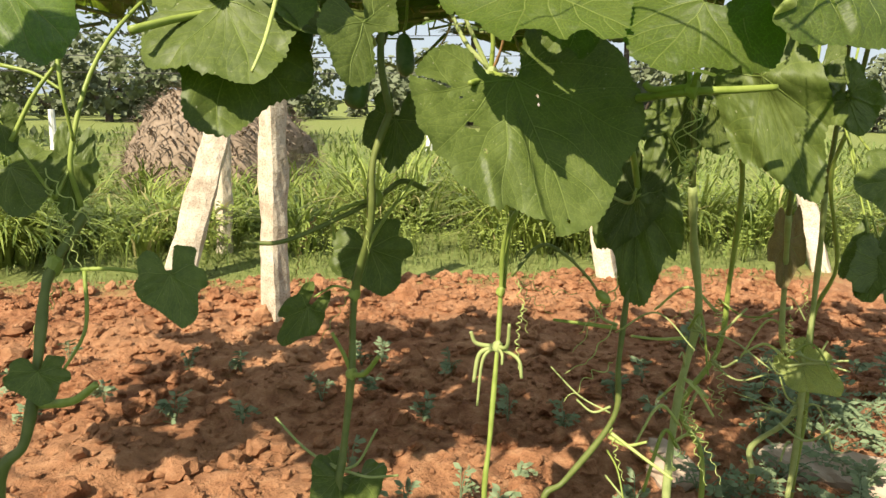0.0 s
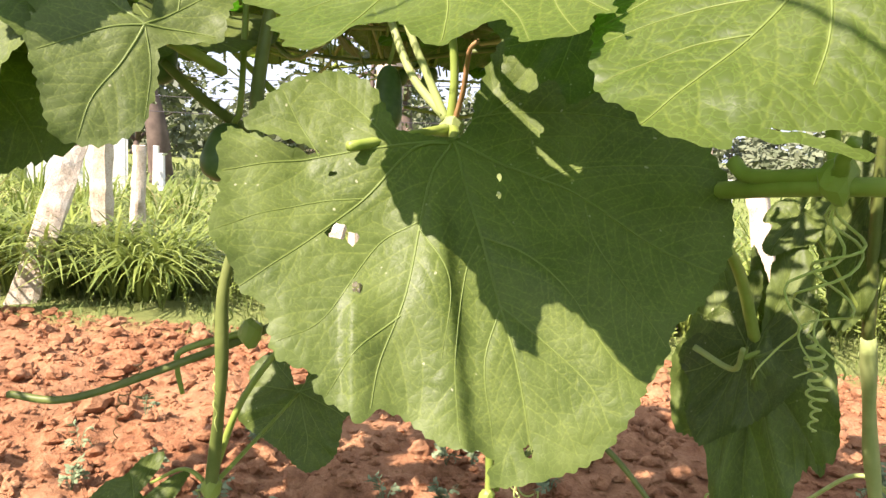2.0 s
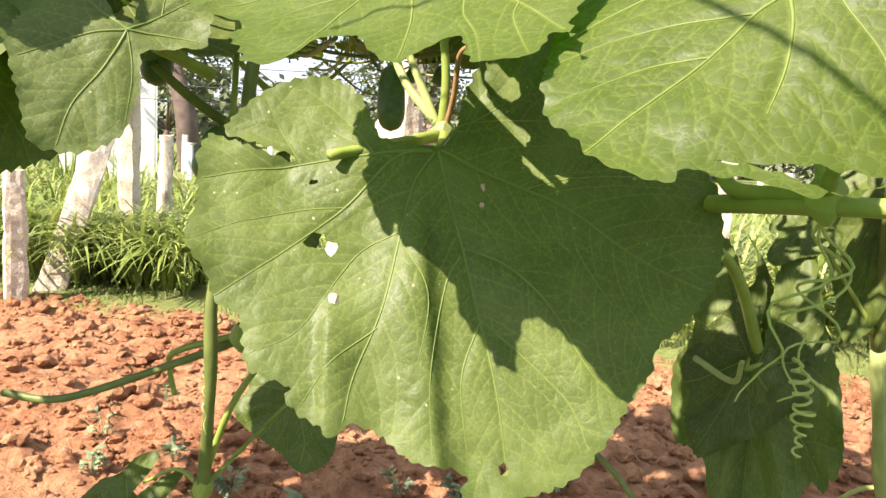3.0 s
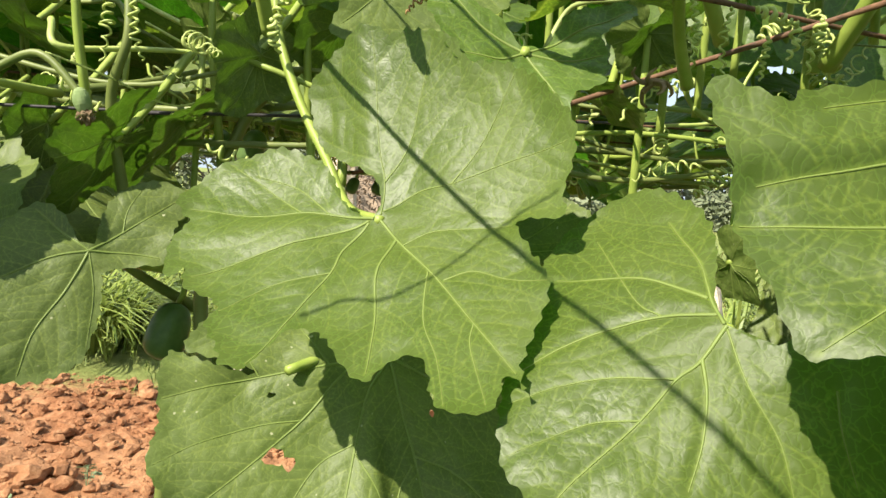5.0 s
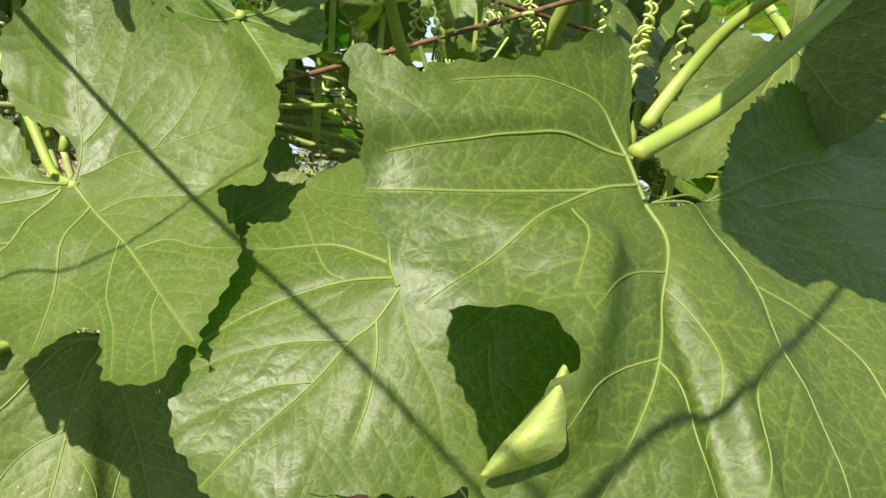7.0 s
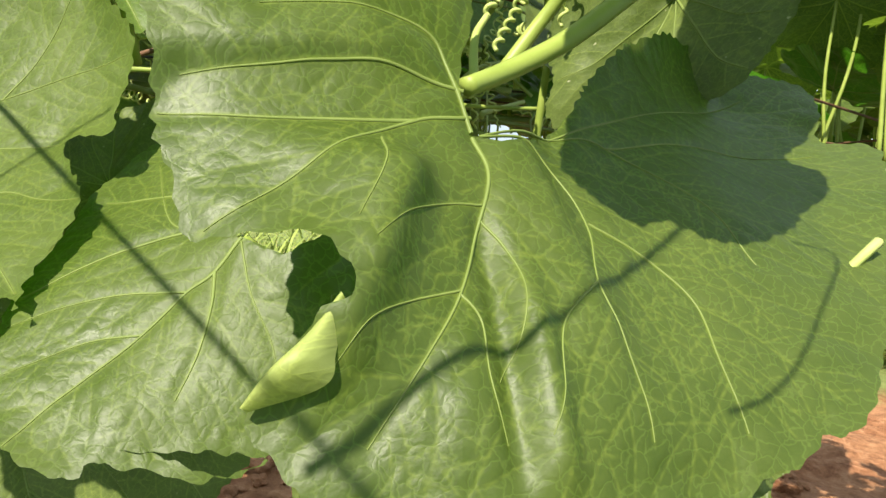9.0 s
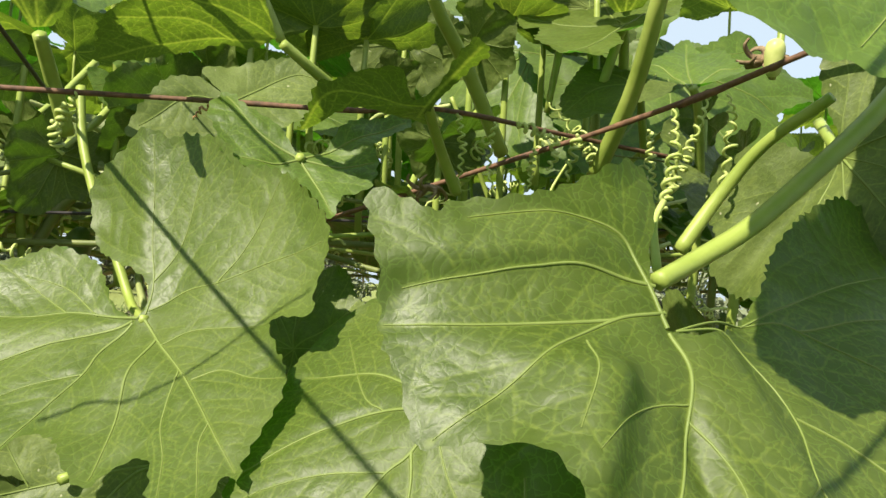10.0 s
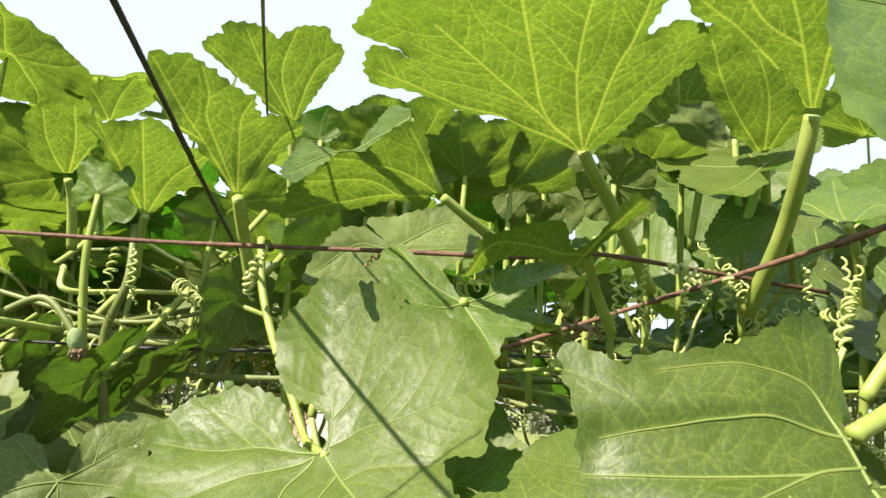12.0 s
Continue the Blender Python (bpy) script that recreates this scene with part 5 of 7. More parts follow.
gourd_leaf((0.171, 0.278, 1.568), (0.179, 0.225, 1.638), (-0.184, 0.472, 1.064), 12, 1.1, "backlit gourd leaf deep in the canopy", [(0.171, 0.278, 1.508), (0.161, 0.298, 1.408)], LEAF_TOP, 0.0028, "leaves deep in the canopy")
gourd_leaf((-0.051, 0.024, 1.432), (-0.03, 0.048, 1.41), (-0.412, 0.339, 0.984), 2, 1.1, "shaded gourd leaf deep in the canopy", [(-0.051, 0.024, 1.372), (-0.061, 0.044, 1.272)], LEAF_OLD_SHADED, 0.0028, "leaves deep in the canopy")
gourd_leaf((0.001, 0.072, 1.419), (0.025, 0.088, 1.431), (-0.372, 0.386, 0.974), 4, 1.1, "shaded gourd leaf deep in the canopy", [(0.001, 0.072, 1.359), (-0.009, 0.092, 1.259)], LEAF_OLD_SHADED, 0.0028, "leaves deep in the canopy")
gourd_leaf((0.063, 0.119, 1.435), (0.077, 0.136, 1.417), (-0.317, 0.428, 0.989), 6, 1.1, "shaded gourd leaf deep in the canopy", [(0.063, 0.119, 1.375), (0.053, 0.139, 1.275)], LEAF_OLD_SHADED, 0.0028, "leaves deep in the canopy")
gourd_leaf((0.129, 0.138, 1.468), (0.145, 0.159, 1.442), (-0.263, 0.452, 1.021), 7, 1.1, "shaded gourd leaf deep in the canopy", [(0.129, 0.138, 1.408), (0.119, 0.158, 1.308)], LEAF_OLD_SHADED, 0.0028, "leaves deep in the canopy")
gourd_leaf((-0.158, -0.062, 1.42), (-0.175, -0.069, 1.395), (-0.477, 0.248, 0.967), 1, 1.1, "shaded gourd leaf deep in the canopy", [(-0.158, -0.062, 1.36), (-0.168, -0.042, 1.26)], LEAF_OLD_SHADED, 0.0028, "leaves deep in the canopy")
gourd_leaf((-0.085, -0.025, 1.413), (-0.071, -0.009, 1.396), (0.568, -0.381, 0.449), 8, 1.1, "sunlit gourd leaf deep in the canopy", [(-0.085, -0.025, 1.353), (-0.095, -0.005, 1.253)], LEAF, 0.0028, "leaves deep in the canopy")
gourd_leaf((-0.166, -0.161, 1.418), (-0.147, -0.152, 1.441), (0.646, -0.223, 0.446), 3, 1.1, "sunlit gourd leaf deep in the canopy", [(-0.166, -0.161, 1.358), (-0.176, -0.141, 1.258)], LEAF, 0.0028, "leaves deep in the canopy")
gourd_leaf((0.131, 0.099, 1.378), (0.122, 0.099, 1.351), (-0.288, 0.458, 0.949), 5, 1.1, "shaded gourd leaf deep in the canopy", [(0.131, 0.099, 1.318), (0.121, 0.119, 1.218)], LEAF_OLD_SHADED, 0.0028, "leaves deep in the canopy")
gourd_leaf((0.336, 0.139, 1.369), (0.321, 0.131, 1.354), (-0.091, 0.534, 0.947), 2, 1.1, "shaded gourd leaf deep in the canopy", [(0.336, 0.139, 1.309), (0.326, 0.159, 1.209)], LEAF_OLD_SHADED, 0.0028, "leaves deep in the canopy")
gourd_leaf((0.298, 0.192, 1.405), (0.284, 0.185, 1.387), (-0.116, 0.524, 0.969), 6, 1.1, "shaded gourd leaf deep in the canopy", [(0.298, 0.192, 1.345), (0.288, 0.212, 1.245)], LEAF_OLD_SHADED, 0.0028, "leaves deep in the canopy")
gourd_leaf((-0.154, -0.137, 1.277), (-0.172, -0.17, 1.231), (-0.204, 0.094, 0.804), 3, 1.0, "shaded gourd leaf hanging under the lower wire", [(-0.164, -0.107, 1.307), (-0.174, -0.067, 1.357)], LEAF_OLD_SHADED)
gourd_leaf((-0.162, -0.077, 1.293), (-0.182, -0.111, 1.253), (-0.117, 0.067, 0.906), 1, 0.8, "small gourd leaf seen edge on under the wire", [(-0.172, -0.047, 1.323), (-0.182, -0.007, 1.373)], LEAF_OLD_SHADED)
gourd_leaf((-0.08, 0.014, 1.391), (-0.102, -0.022, 1.349), (-0.263, 0.234, 0.576), 4, 1.0, "gourd leaf half in shade behind a bright one", [(-0.09, 0.044, 1.421), (-0.1, 0.084, 1.471)], LEAF_OLD_SHADED)
gourd_leaf((-0.1, -0.059, 1.348), (-0.101, -0.078, 1.307), (-0.293, 0.202, 0.453), 5, 0.8, "small gourd leaf among tendrils", [(-0.11, -0.029, 1.378), (-0.12, 0.011, 1.428)], LEAF_OLD_SHADED)
gourd_leaf((-0.224, -0.027, 1.386), (-0.182, -0.008, 1.357), (-0.304, 0.181, 0.463), 0, 1.0, "dark shaded gourd leaf deep in the canopy", [(-0.234, 0.003, 1.416), (-0.244, 0.043, 1.466)], LEAF_OLD_SHADED)
gourd_leaf((0.141, 0.117, 1.385), (0.122, 0.087, 1.369), (-0.14, 0.322, 0.579), 2, 0.9, "shaded gourd leaf behind the rusty wire", [(0.131, 0.147, 1.415), (0.121, 0.187, 1.465)], LEAF_OLD_SHADED)
gourd_leaf((0.11, 0.086, 1.331), (0.137, 0.094, 1.316), (-0.126, 0.236, 0.733), 7, 0.8, "dark shaded gourd leaf among the stalks", [(0.1, 0.116, 1.361), (0.09, 0.156, 1.411)], LEAF_OLD_SHADED)
gourd_leaf((0.224, 0.039, 1.231), (0.241, 0.038, 1.215), (-0.107, 0.342, 0.371), 6, 1.0, "dark shaded gourd leaf behind a bright one", [(0.214, 0.069, 1.261), (0.204, 0.109, 1.311)], LEAF_OLD_SHADED)
gourd_leaf((-0.248, -0.148, 1.289), (-0.246, -0.164, 1.245), (-0.253, 0.094, 0.71), 6, 0.9, "shaded gourd leaf deep under the wire", [(-0.258, -0.118, 1.319), (-0.268, -0.078, 1.369)], LEAF_OLD_SHADED)
gourd_leaf((-0.326, -0.139, 1.371), (-0.28, -0.116, 1.349), (-0.295, 0.101, 0.645), 8, 1.0, "shaded gourd leaf deep in the canopy", [(-0.336, -0.109, 1.401), (-0.346, -0.069, 1.451)], LEAF_OLD_SHADED)
gourd_leaf((0.191, 0.215, 1.515), (0.147, 0.149, 1.501), (0.82, -0.48, -0.31), 1, 0.5, "shaded dark gourd leaf seen edge on", [(0.2, 0.22, 1.43), (0.2, 0.23, 1.35)], LEAF_OLD_SHADED)
gourd_leaf((0.074, 0.351, 1.536), (0.147, 0.340, 1.431), (0.11, -0.98, 0.18), 3, 1.2, "shaded gourd leaf deep in the canopy", [(0.08, 0.36, 1.45), (0.08, 0.37, 1.35)], LEAF)
gourd_leaf((-0.180, 0.065, 1.449), (-0.178, 0.045, 1.429), (0.95, -0.17, 0.26), 1, 1.0, "small pale gourd leaf in a gap", [(-0.18, 0.07, 1.38), (-0.18, 0.08, 1.32)], LEAF_SUNLIT)
gourd_leaf((0.201, 0.403, 1.531), (0.185, 0.295, 1.420), (0.61, -0.61, 0.51), 2, 1.2, "shaded gourd leaf under the canopy", [(0.2, 0.41, 1.44), (0.2, 0.42, 1.35)], LEAF)
gourd_leaf((-0.259, -0.135, 1.256), (-0.151, -0.183, 1.196), (0.48, -0.02, 0.88), 3, 1.0, "shaded gourd leaf hanging under the lower wire", [(-0.26, -0.12, 1.28), (-0.26, -0.09, 1.31)], LEAF_OLD_SHADED)
gourd_leaf((0.394, 0.074, 1.352), (0.434, 0.057, 1.310), (0.26, 0.96, -0.13), 1, 1.5, "gourd leaf with a pale rolled rim", [(0.39, 0.08, 1.36), (0.38, 0.12, 1.38)], LEAF_OLD_SHADED)
gourd_leaf((0.315, 0.192, 1.359), (0.316, 0.135, 1.337), (0.80, -0.20, 0.56), 2, 1.0, "shaded gourd leaf behind a coiled tendril", [(0.32, 0.2, 1.37), (0.32, 0.21, 1.39)], LEAF_OLD_SHADED)
gourd_leaf((0.104, -0.006, 1.224), (0.049, -0.010, 1.248), (0.23, -0.89, 0.39), 2, 1.0, "dark shaded gourd leaf tucked behind a bright one", [(0.2, 0.06, 1.18), (0.236, 0.03, 1.165)], LEAF_OLD_SHADED)
gourd_leaf((-0.256, -0.231, 1.190), (-0.227, -0.287, 1.080), (0.70, -0.54, 0.47), 3, 0.8, "dark shaded gourd leaf hanging at the end", [(-0.3, -0.17, 1.22), (-0.27, -0.15, 1.3)], LEAF_OLD_SHADED)
gourd_leaf((-0.257, -0.247, 1.221), (-0.178, -0.292, 1.139), (0.35, -0.64, 0.68), 1, 0.9, "dark shaded gourd leaf beside a yellow stalk", [(-0.28, -0.2, 1.25), (-0.26, -0.17, 1.31)], LEAF_OLD_SHADED)
gourd_leaf((-0.244, -0.524, 1.213), (-0.143, -0.527, 1.155), (0.27, -0.82, 0.51), 0, 0.6, "blue-green gourd leaf overhanging the soil", [(-0.42, -0.44, 1.21), (-0.45, -0.36, 1.25)], LEAF)


# ---- vines climbing from the soil ----
def gourd_vine(line, label, radius, mat, roots=True):
    """A climbing vine: the main stem, down to the soil."""
    top, low = Vector(line[0]), Vector(line[-1])
    pts = [Vector(p) for p in line]
    if roots:
        z = ground_at(low.x, low.y)
        pts += [Vector((low.x + 0.01, low.y + 0.01, low.z * 0.5 + z * 0.5)), Vector((low.x, low.y + 0.02, z - 0.02))]
    foot = pts[-1]
    ob = thing("gourd_vine", foot, label, "vine", "vines climbing to the trellis")
    part("stem", tube("stem", pts, lambda t: radius * (0.9 + 0.2 * t) * (1 + 0.12 * math.sin(t * 40)), foot, 9, 7, 0.07), mat, ob)
    return ob


def twig(vine, points, radius, mat=STEM, name="side_shoot", label=""):
    return part(name, tube(name, points, lambda t: radius * (1.1 - 0.35 * t), vine.location, 8, 7, 0.06), mat, vine, label)


def node_knob(vine, place, size, mat=STEM):
    bm = bmesh.new()
    bmesh.ops.create_icosphere(bm, subdivisions=2, radius=size)
    for v in bm.verts:
        v.co += noise.noise_vector(v.co * 90) * size * 0.35
        v.co.z *= 1.3
    ob = part("stem_node", bm, mat, vine)
    ob.location = Vector(place) - vine.location
    return ob


def tendril(vine, a, b, turns, radius, thick=0.0011, seed=0, mat=TENDRIL):
    v, f = tube_arrays([p - vine.location for p in coil_line(a, b, turns, radius, seed)], lambda t: thick * (1.15 - 0.5 * t), 6)
    return part("tendril", sheet("tendril", v, f), mat, vine, "coiled yellow-green tendril")


def vine_leaf(vine, stalk, tip, face, form, width, mat=LEAF, stem=()):
    b = leaf_parts(vine, vine.location, stalk, tip, face, form, width, mat, "leaf")
    if stem:
        twig(vine, [*stem, stalk], 0.0022, STEM, "petiole")
    return b


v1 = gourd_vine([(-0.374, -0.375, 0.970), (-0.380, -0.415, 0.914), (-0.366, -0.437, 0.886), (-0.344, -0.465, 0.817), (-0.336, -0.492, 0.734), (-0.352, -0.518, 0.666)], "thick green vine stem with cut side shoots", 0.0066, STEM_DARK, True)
twig(v1, [(-0.359, -0.416, 0.910), (-0.302, -0.393, 0.916), (-0.244, -0.362, 0.908)], 0.0026)
twig(v1, [(-0.329, -0.410, 0.913), (-0.311, -0.426, 0.852), (-0.319, -0.453, 0.805)], 0.0022)
twig(v1, [(-0.325, -0.476, 0.774), (-0.277, -0.469, 0.787), (-0.249, -0.459, 0.809)], 0.0052, STEM, "cut_shoot", "cut green side shoot")
vine_leaf(v1, (-0.243, -0.361, 0.910), (-0.212, -0.376, 0.869), (0.57, -0.53, 0.62), 2, 0.75, LEAF_OLD_SHADED)
vine_leaf(v1, (-0.385, -0.378, 1.031), (-0.382, -0.392, 0.968), (0.84, -0.52, 0.15), 1, 0.45, LEAF_OLD_SHADED, [(-0.39, -0.40, 0.99)])
vine_leaf(v1, (-0.448, -0.416, 1.023), (-0.389, -0.427, 0.985), (0.38, -0.55, 0.74), 3, 0.8, LEAF_OLD_SHADED, [(-0.39, -0.40, 0.99)])
vine_leaf(v1, (-0.414, -0.442, 1.081), (-0.404, -0.444, 1.050), (0.84, -0.47, 0.28), 2, 0.8, LEAF_OLD_SHADED, [(-0.39, -0.40, 0.99)])
vine_leaf(v1, (-0.323, -0.478, 0.812), (-0.300, -0.492, 0.793), (0.51, -0.25, 0.82), 2, 1.0, LEAF_OLD_SHADED)
twig(v1, [(-0.368, -0.396, 1.160), (-0.357, -0.401, 1.117), (-0.368, -0.385, 1.059)], 0.0024)
twig(v1, [(-0.474, -0.402, 1.145), (-0.438, -0.384, 1.136), (-0.406, -0.370, 1.117)], 0.0024)
twig(v1, [(-0.400, -0.439, 1.059), (-0.384, -0.418, 1.110), (-0.362, -0.394, 1.154)], 0.0024)
twig(v1, [(-0.375, -0.378, 0.98), (-0.372, -0.386, 1.05), (-0.38, -0.32, 1.18), (-0.42, -0.12, 1.33)], 0.0032)
node_knob(v1, (-0.380, -0.415, 0.914), 0.010)
tendril(v1, (-0.39, -0.41, 0.930), (-0.440, -0.42, 0.800), 4, 0.004, 0.0007, 0)
tendril(v1, (-0.39, -0.41, 0.942), (-0.420, -0.42, 0.820), 5, 0.004, 0.0007, 1)
tendril(v1, (-0.39, -0.41, 0.954), (-0.400, -0.42, 0.840), 6, 0.004, 0.0007, 2)
tendril(v1, (-0.39, -0.41, 0.966), (-0.380, -0.42, 0.860), 7, 0.004, 0.0007, 3)
tendril(v1, (-0.39, -0.41, 0.978), (-0.360, -0.42, 0.880), 4, 0.004, 0.0007, 4)
tendril(v1, (-0.39, -0.41, 0.990), (-0.340, -0.42, 0.900), 5, 0.004, 0.0007, 5)
tendril(v1, (-0.39, -0.41, 1.002), (-0.320, -0.42, 0.920), 6, 0.004, 0.0007, 6)
tendril(v1, (-0.39, -0.41, 1.014), (-0.300, -0.42, 0.940), 7, 0.004, 0.0007, 7)
tendril(v1, (-0.39, -0.41, 1.026), (-0.280, -0.42, 0.960), 4, 0.004, 0.0007, 8)
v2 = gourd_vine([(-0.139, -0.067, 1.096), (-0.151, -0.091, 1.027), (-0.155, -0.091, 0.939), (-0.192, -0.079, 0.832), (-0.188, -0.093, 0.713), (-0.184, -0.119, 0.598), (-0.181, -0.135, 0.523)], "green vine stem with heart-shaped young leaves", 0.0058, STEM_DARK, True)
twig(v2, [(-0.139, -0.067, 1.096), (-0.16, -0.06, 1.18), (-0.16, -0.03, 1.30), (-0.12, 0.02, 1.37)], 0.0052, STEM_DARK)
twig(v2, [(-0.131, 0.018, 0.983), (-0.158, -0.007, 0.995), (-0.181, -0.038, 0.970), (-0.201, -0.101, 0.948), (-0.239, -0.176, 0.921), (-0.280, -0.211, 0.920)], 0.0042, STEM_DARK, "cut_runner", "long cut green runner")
twig(v2, [(-0.180, -0.048, 0.972), (-0.212, -0.094, 0.955), (-0.216, -0.099, 0.940), (-0.217, -0.094, 0.914)], 0.0030)
node_knob(v2, (-0.168, -0.058, 0.974), 0.010)
node_knob(v2, (-0.192, -0.079, 0.832), 0.009)
node_knob(v2, (-0.188, -0.093, 0.712), 0.009)
twig(v2, [(-0.192, -0.079, 0.840), (-0.17, -0.06, 0.92), (-0.13, -0.02, 1.0)], 0.003)
twig(v2, [(-0.192, -0.079, 0.832), (-0.22, -0.09, 0.842), (-0.245, -0.11, 0.825)], 0.002)
twig(v2, [(-0.188, -0.093, 0.713), (-0.16, -0.10, 0.72), (-0.13, -0.105, 0.755)], 0.0042, STEM, "cut_shoot", "cut green side shoot")
twig(v2, [(-0.188, -0.093, 0.713), (-0.20, -0.098, 0.745), (-0.215, -0.105, 0.775)], 0.0034, STEM, "cut_shoot", "cut green side shoot")
vine_leaf(v2, (-0.267, 0.063, 0.867), (-0.234, 0.045, 0.809), (0.45, -0.75, 0.49), 2, 1.05, LEAF_OLD_SHADED, [(-0.192, -0.079, 0.832)])
vine_leaf(v2, (-0.243, -0.125, 0.813), (-0.239, -0.178, 0.777), (0.69, -0.37, 0.63), 3, 0.5, LEAF_OLD_SHADED)
vine_leaf(v2, (-0.153, -0.032, 1.084), (-0.141, -0.064, 1.018), (0.54, -0.71, 0.45), 1, 0.6, LEAF_OLD_SHADED)
vine_leaf(v2, (-0.186, -0.128, 0.560), (-0.187, -0.178, 0.553), (0.69, -0.13, 0.71), 2, 0.9, LEAF_OLD_SHADED)
vine_leaf(v2, (-0.156, -0.112, 0.557), (-0.117, -0.137, 0.554), (-0.23, -0.43, 0.87), 1, 0.9, LEAF_OLD_SHADED)
for k in range(3):
    tendril(v2, (-0.195, -0.085, 0.84 - 0.012 * k), (-0.245 + 0.03 * k, -0.10, 0.75 + 0.004 * k), 5 + k % 3, 0.004, 0.0007, 20 + k, TENDRIL_DRY if k else TENDRIL)
tendril(v2, (-0.225, -0.125, 0.95), (-0.25, -0.14, 0.86), 9, 0.004, 0.0007, 31, TENDRIL_DRY)
tendril(v2, (-0.15, -0.085, 1.00), (-0.155, -0.095, 0.90), 8, 0.003, 0.0007, 32)
for k, (dx, dz) in enumerate(((-0.10, 0.06), (0.06, 0.09), (-0.04, 0.02), (0.09, 0.03))):
    twig(v2, [(-0.184, -0.122, 0.570), (-0.184 + dx * 0.6, -0.13, 0.570 + dz * 0.3), (-0.184 + dx * 1.2, -0.135, 0.570 + dz)], 0.0022, STEM_PALE)
v3 = gourd_vine([(-0.020, 0.108, 0.952), (-0.048, 0.125, 0.893), (-0.055, 0.135, 0.805), (-0.045, 0.108, 0.717), (-0.034, 0.069, 0.577), (-0.030, 0.048, 0.478)], "pale green vine stem with cut knotted shoots", 0.0044, STEM, True)
twig(v3, [(-0.035, 0.121, 0.945), (-0.051, 0.144, 0.880), (-0.055, 0.148, 0.811)], 0.0036)
twig(v3, [(-0.045, 0.152, 0.833), (-0.010, 0.183, 0.883), (0.025, 0.201, 0.871), (0.063, 0.215, 0.835), (0.085, 0.221, 0.805)], 0.0030, STEM_DARK)
twig(v3, [(-0.020, 0.108, 0.952), (-0.03, 0.07, 1.06), (-0.038, 0.036, 1.15)], 0.0036, STEM_DARK)
node_knob(v3, (-0.037, 0.036, 1.152), 0.010, STEM_PALE)
node_knob(v3, (-0.046, 0.110, 0.722), 0.009, STEM_PALE)
node_knob(v3, (-0.055, 0.134, 0.808), 0.008)
for k, (dx, dz) in enumerate(((-0.030, -0.06), (-0.038, 0.025), (0.03, 0.05), (0.055, -0.035), (-0.022, -0.10), (0.02, -0.02))):
    twig(v3, [(-0.046, 0.110, 0.722), (-0.046 + dx * 0.8, 0.095, 0.722 + dz * 0.2), (-0.046 + dx, 0.088, 0.722 + dz)], 0.0042 - 0.0003 * k, STEM_PALE, "cut_shoot", "cut pale green side shoot")
tendril(v3, (-0.005, 0.115, 0.80), (0.0, 0.10, 0.69), 9, 0.0035, 0.0010, 41)
for k in range(5):
    tendril(v3, (-0.03, 0.14, 0.83), (-0.01 + 0.02 * k, 0.15, 0.74 + 0.02 * k), 4, 0.006, 0.0008, 43 + k, TENDRIL_DRY if k % 2 else TENDRIL)
bm = bmesh.new()
bmesh.ops.create_icosphere(bm, subdivisions=2, radius=0.009)
for v in bm.verts:
    v.co.x *= 1.7
bud = part("flower_bud", bm, STEM, v3, "swollen green bud")
bud.location, bud.rotation_euler = Vector((0.090, 0.223, 0.802)) - v3.location, (0, radians(40), radians(20))
twig(v3, [(-0.032, 0.026, 1.152), (-0.006, -0.029, 1.146), (-0.004, -0.089, 1.136)], 0.0042, STEM, "cut_stub", "cut hollow leaf stalk")
twig(v3, [(-0.037, 0.034, 1.151), (-0.034, 0.033, 1.195), (-0.037, 0.027, 1.242), (-0.041, 0.028, 1.267)], 0.0036, STEM)
twig(v3, [(-0.040, 0.033, 1.159), (-0.054, 0.026, 1.190), (-0.070, 0.017, 1.227), (-0.081, 0.013, 1.256)], 0.0036, STEM_PALE)
twig(v3, [(-0.042, 0.032, 1.163), (-0.071, 0.023, 1.194), (-0.099, 0.020, 1.243), (-0.106, 0.018, 1.264)], 0.0036, STEM_PALE)
twig(v3, [(-0.036, 0.037, 1.155), (-0.021, 0.030, 1.182), (-0.008, 0.020, 1.208), (0.002, 0.018, 1.215)], 0.0022, TENDRIL_DRY, "dry_shoot", "brown dried shoot tip")
twig(v3, [(-0.041, 0.028, 1.267), (-0.05, 0.04, 1.32), (-0.04, 0.08, 1.37)], 0.0036)
twig(v3, [(-0.081, 0.013, 1.256), (-0.10, 0.03, 1.32), (-0.12, 0.06, 1.37)], 0.0036)
twig(v3, [(-0.106, 0.018, 1.264), (-0.14, 0.03, 1.33), (-0.16, 0.07, 1.38)], 0.0036)
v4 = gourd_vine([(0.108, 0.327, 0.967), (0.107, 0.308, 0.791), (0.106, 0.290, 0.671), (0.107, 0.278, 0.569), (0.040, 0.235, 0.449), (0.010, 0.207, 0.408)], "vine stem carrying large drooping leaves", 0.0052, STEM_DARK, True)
twig(v4, [(0.108, 0.327, 0.967), (0.11, 0.24, 1.06), (0.107, 0.119, 1.113)], 0.005)
vine_leaf(v4, (0.104, 0.314, 0.967), (0.081, 0.284, 0.881), (0.30, -0.92, 0.24), 0, 0.55, LEAF_OLD_SHADED, [(0.108, 0.30, 0.96)])
vine_leaf(v4, (0.110, 0.316, 0.958), (0.132, 0.304, 0.791), (0.30, -0.95, 0.11), 3, 0.45, LEAF_OLD_SHADED, [(0.108, 0.30, 0.96)])
vine_leaf(v4, (0.130, 0.344, 0.976), (0.173, 0.338, 0.860), (0.27, -0.95, 0.12), 1, 0.24, LEAF_OLD_SHADED, [(0.108, 0.30, 0.96)])
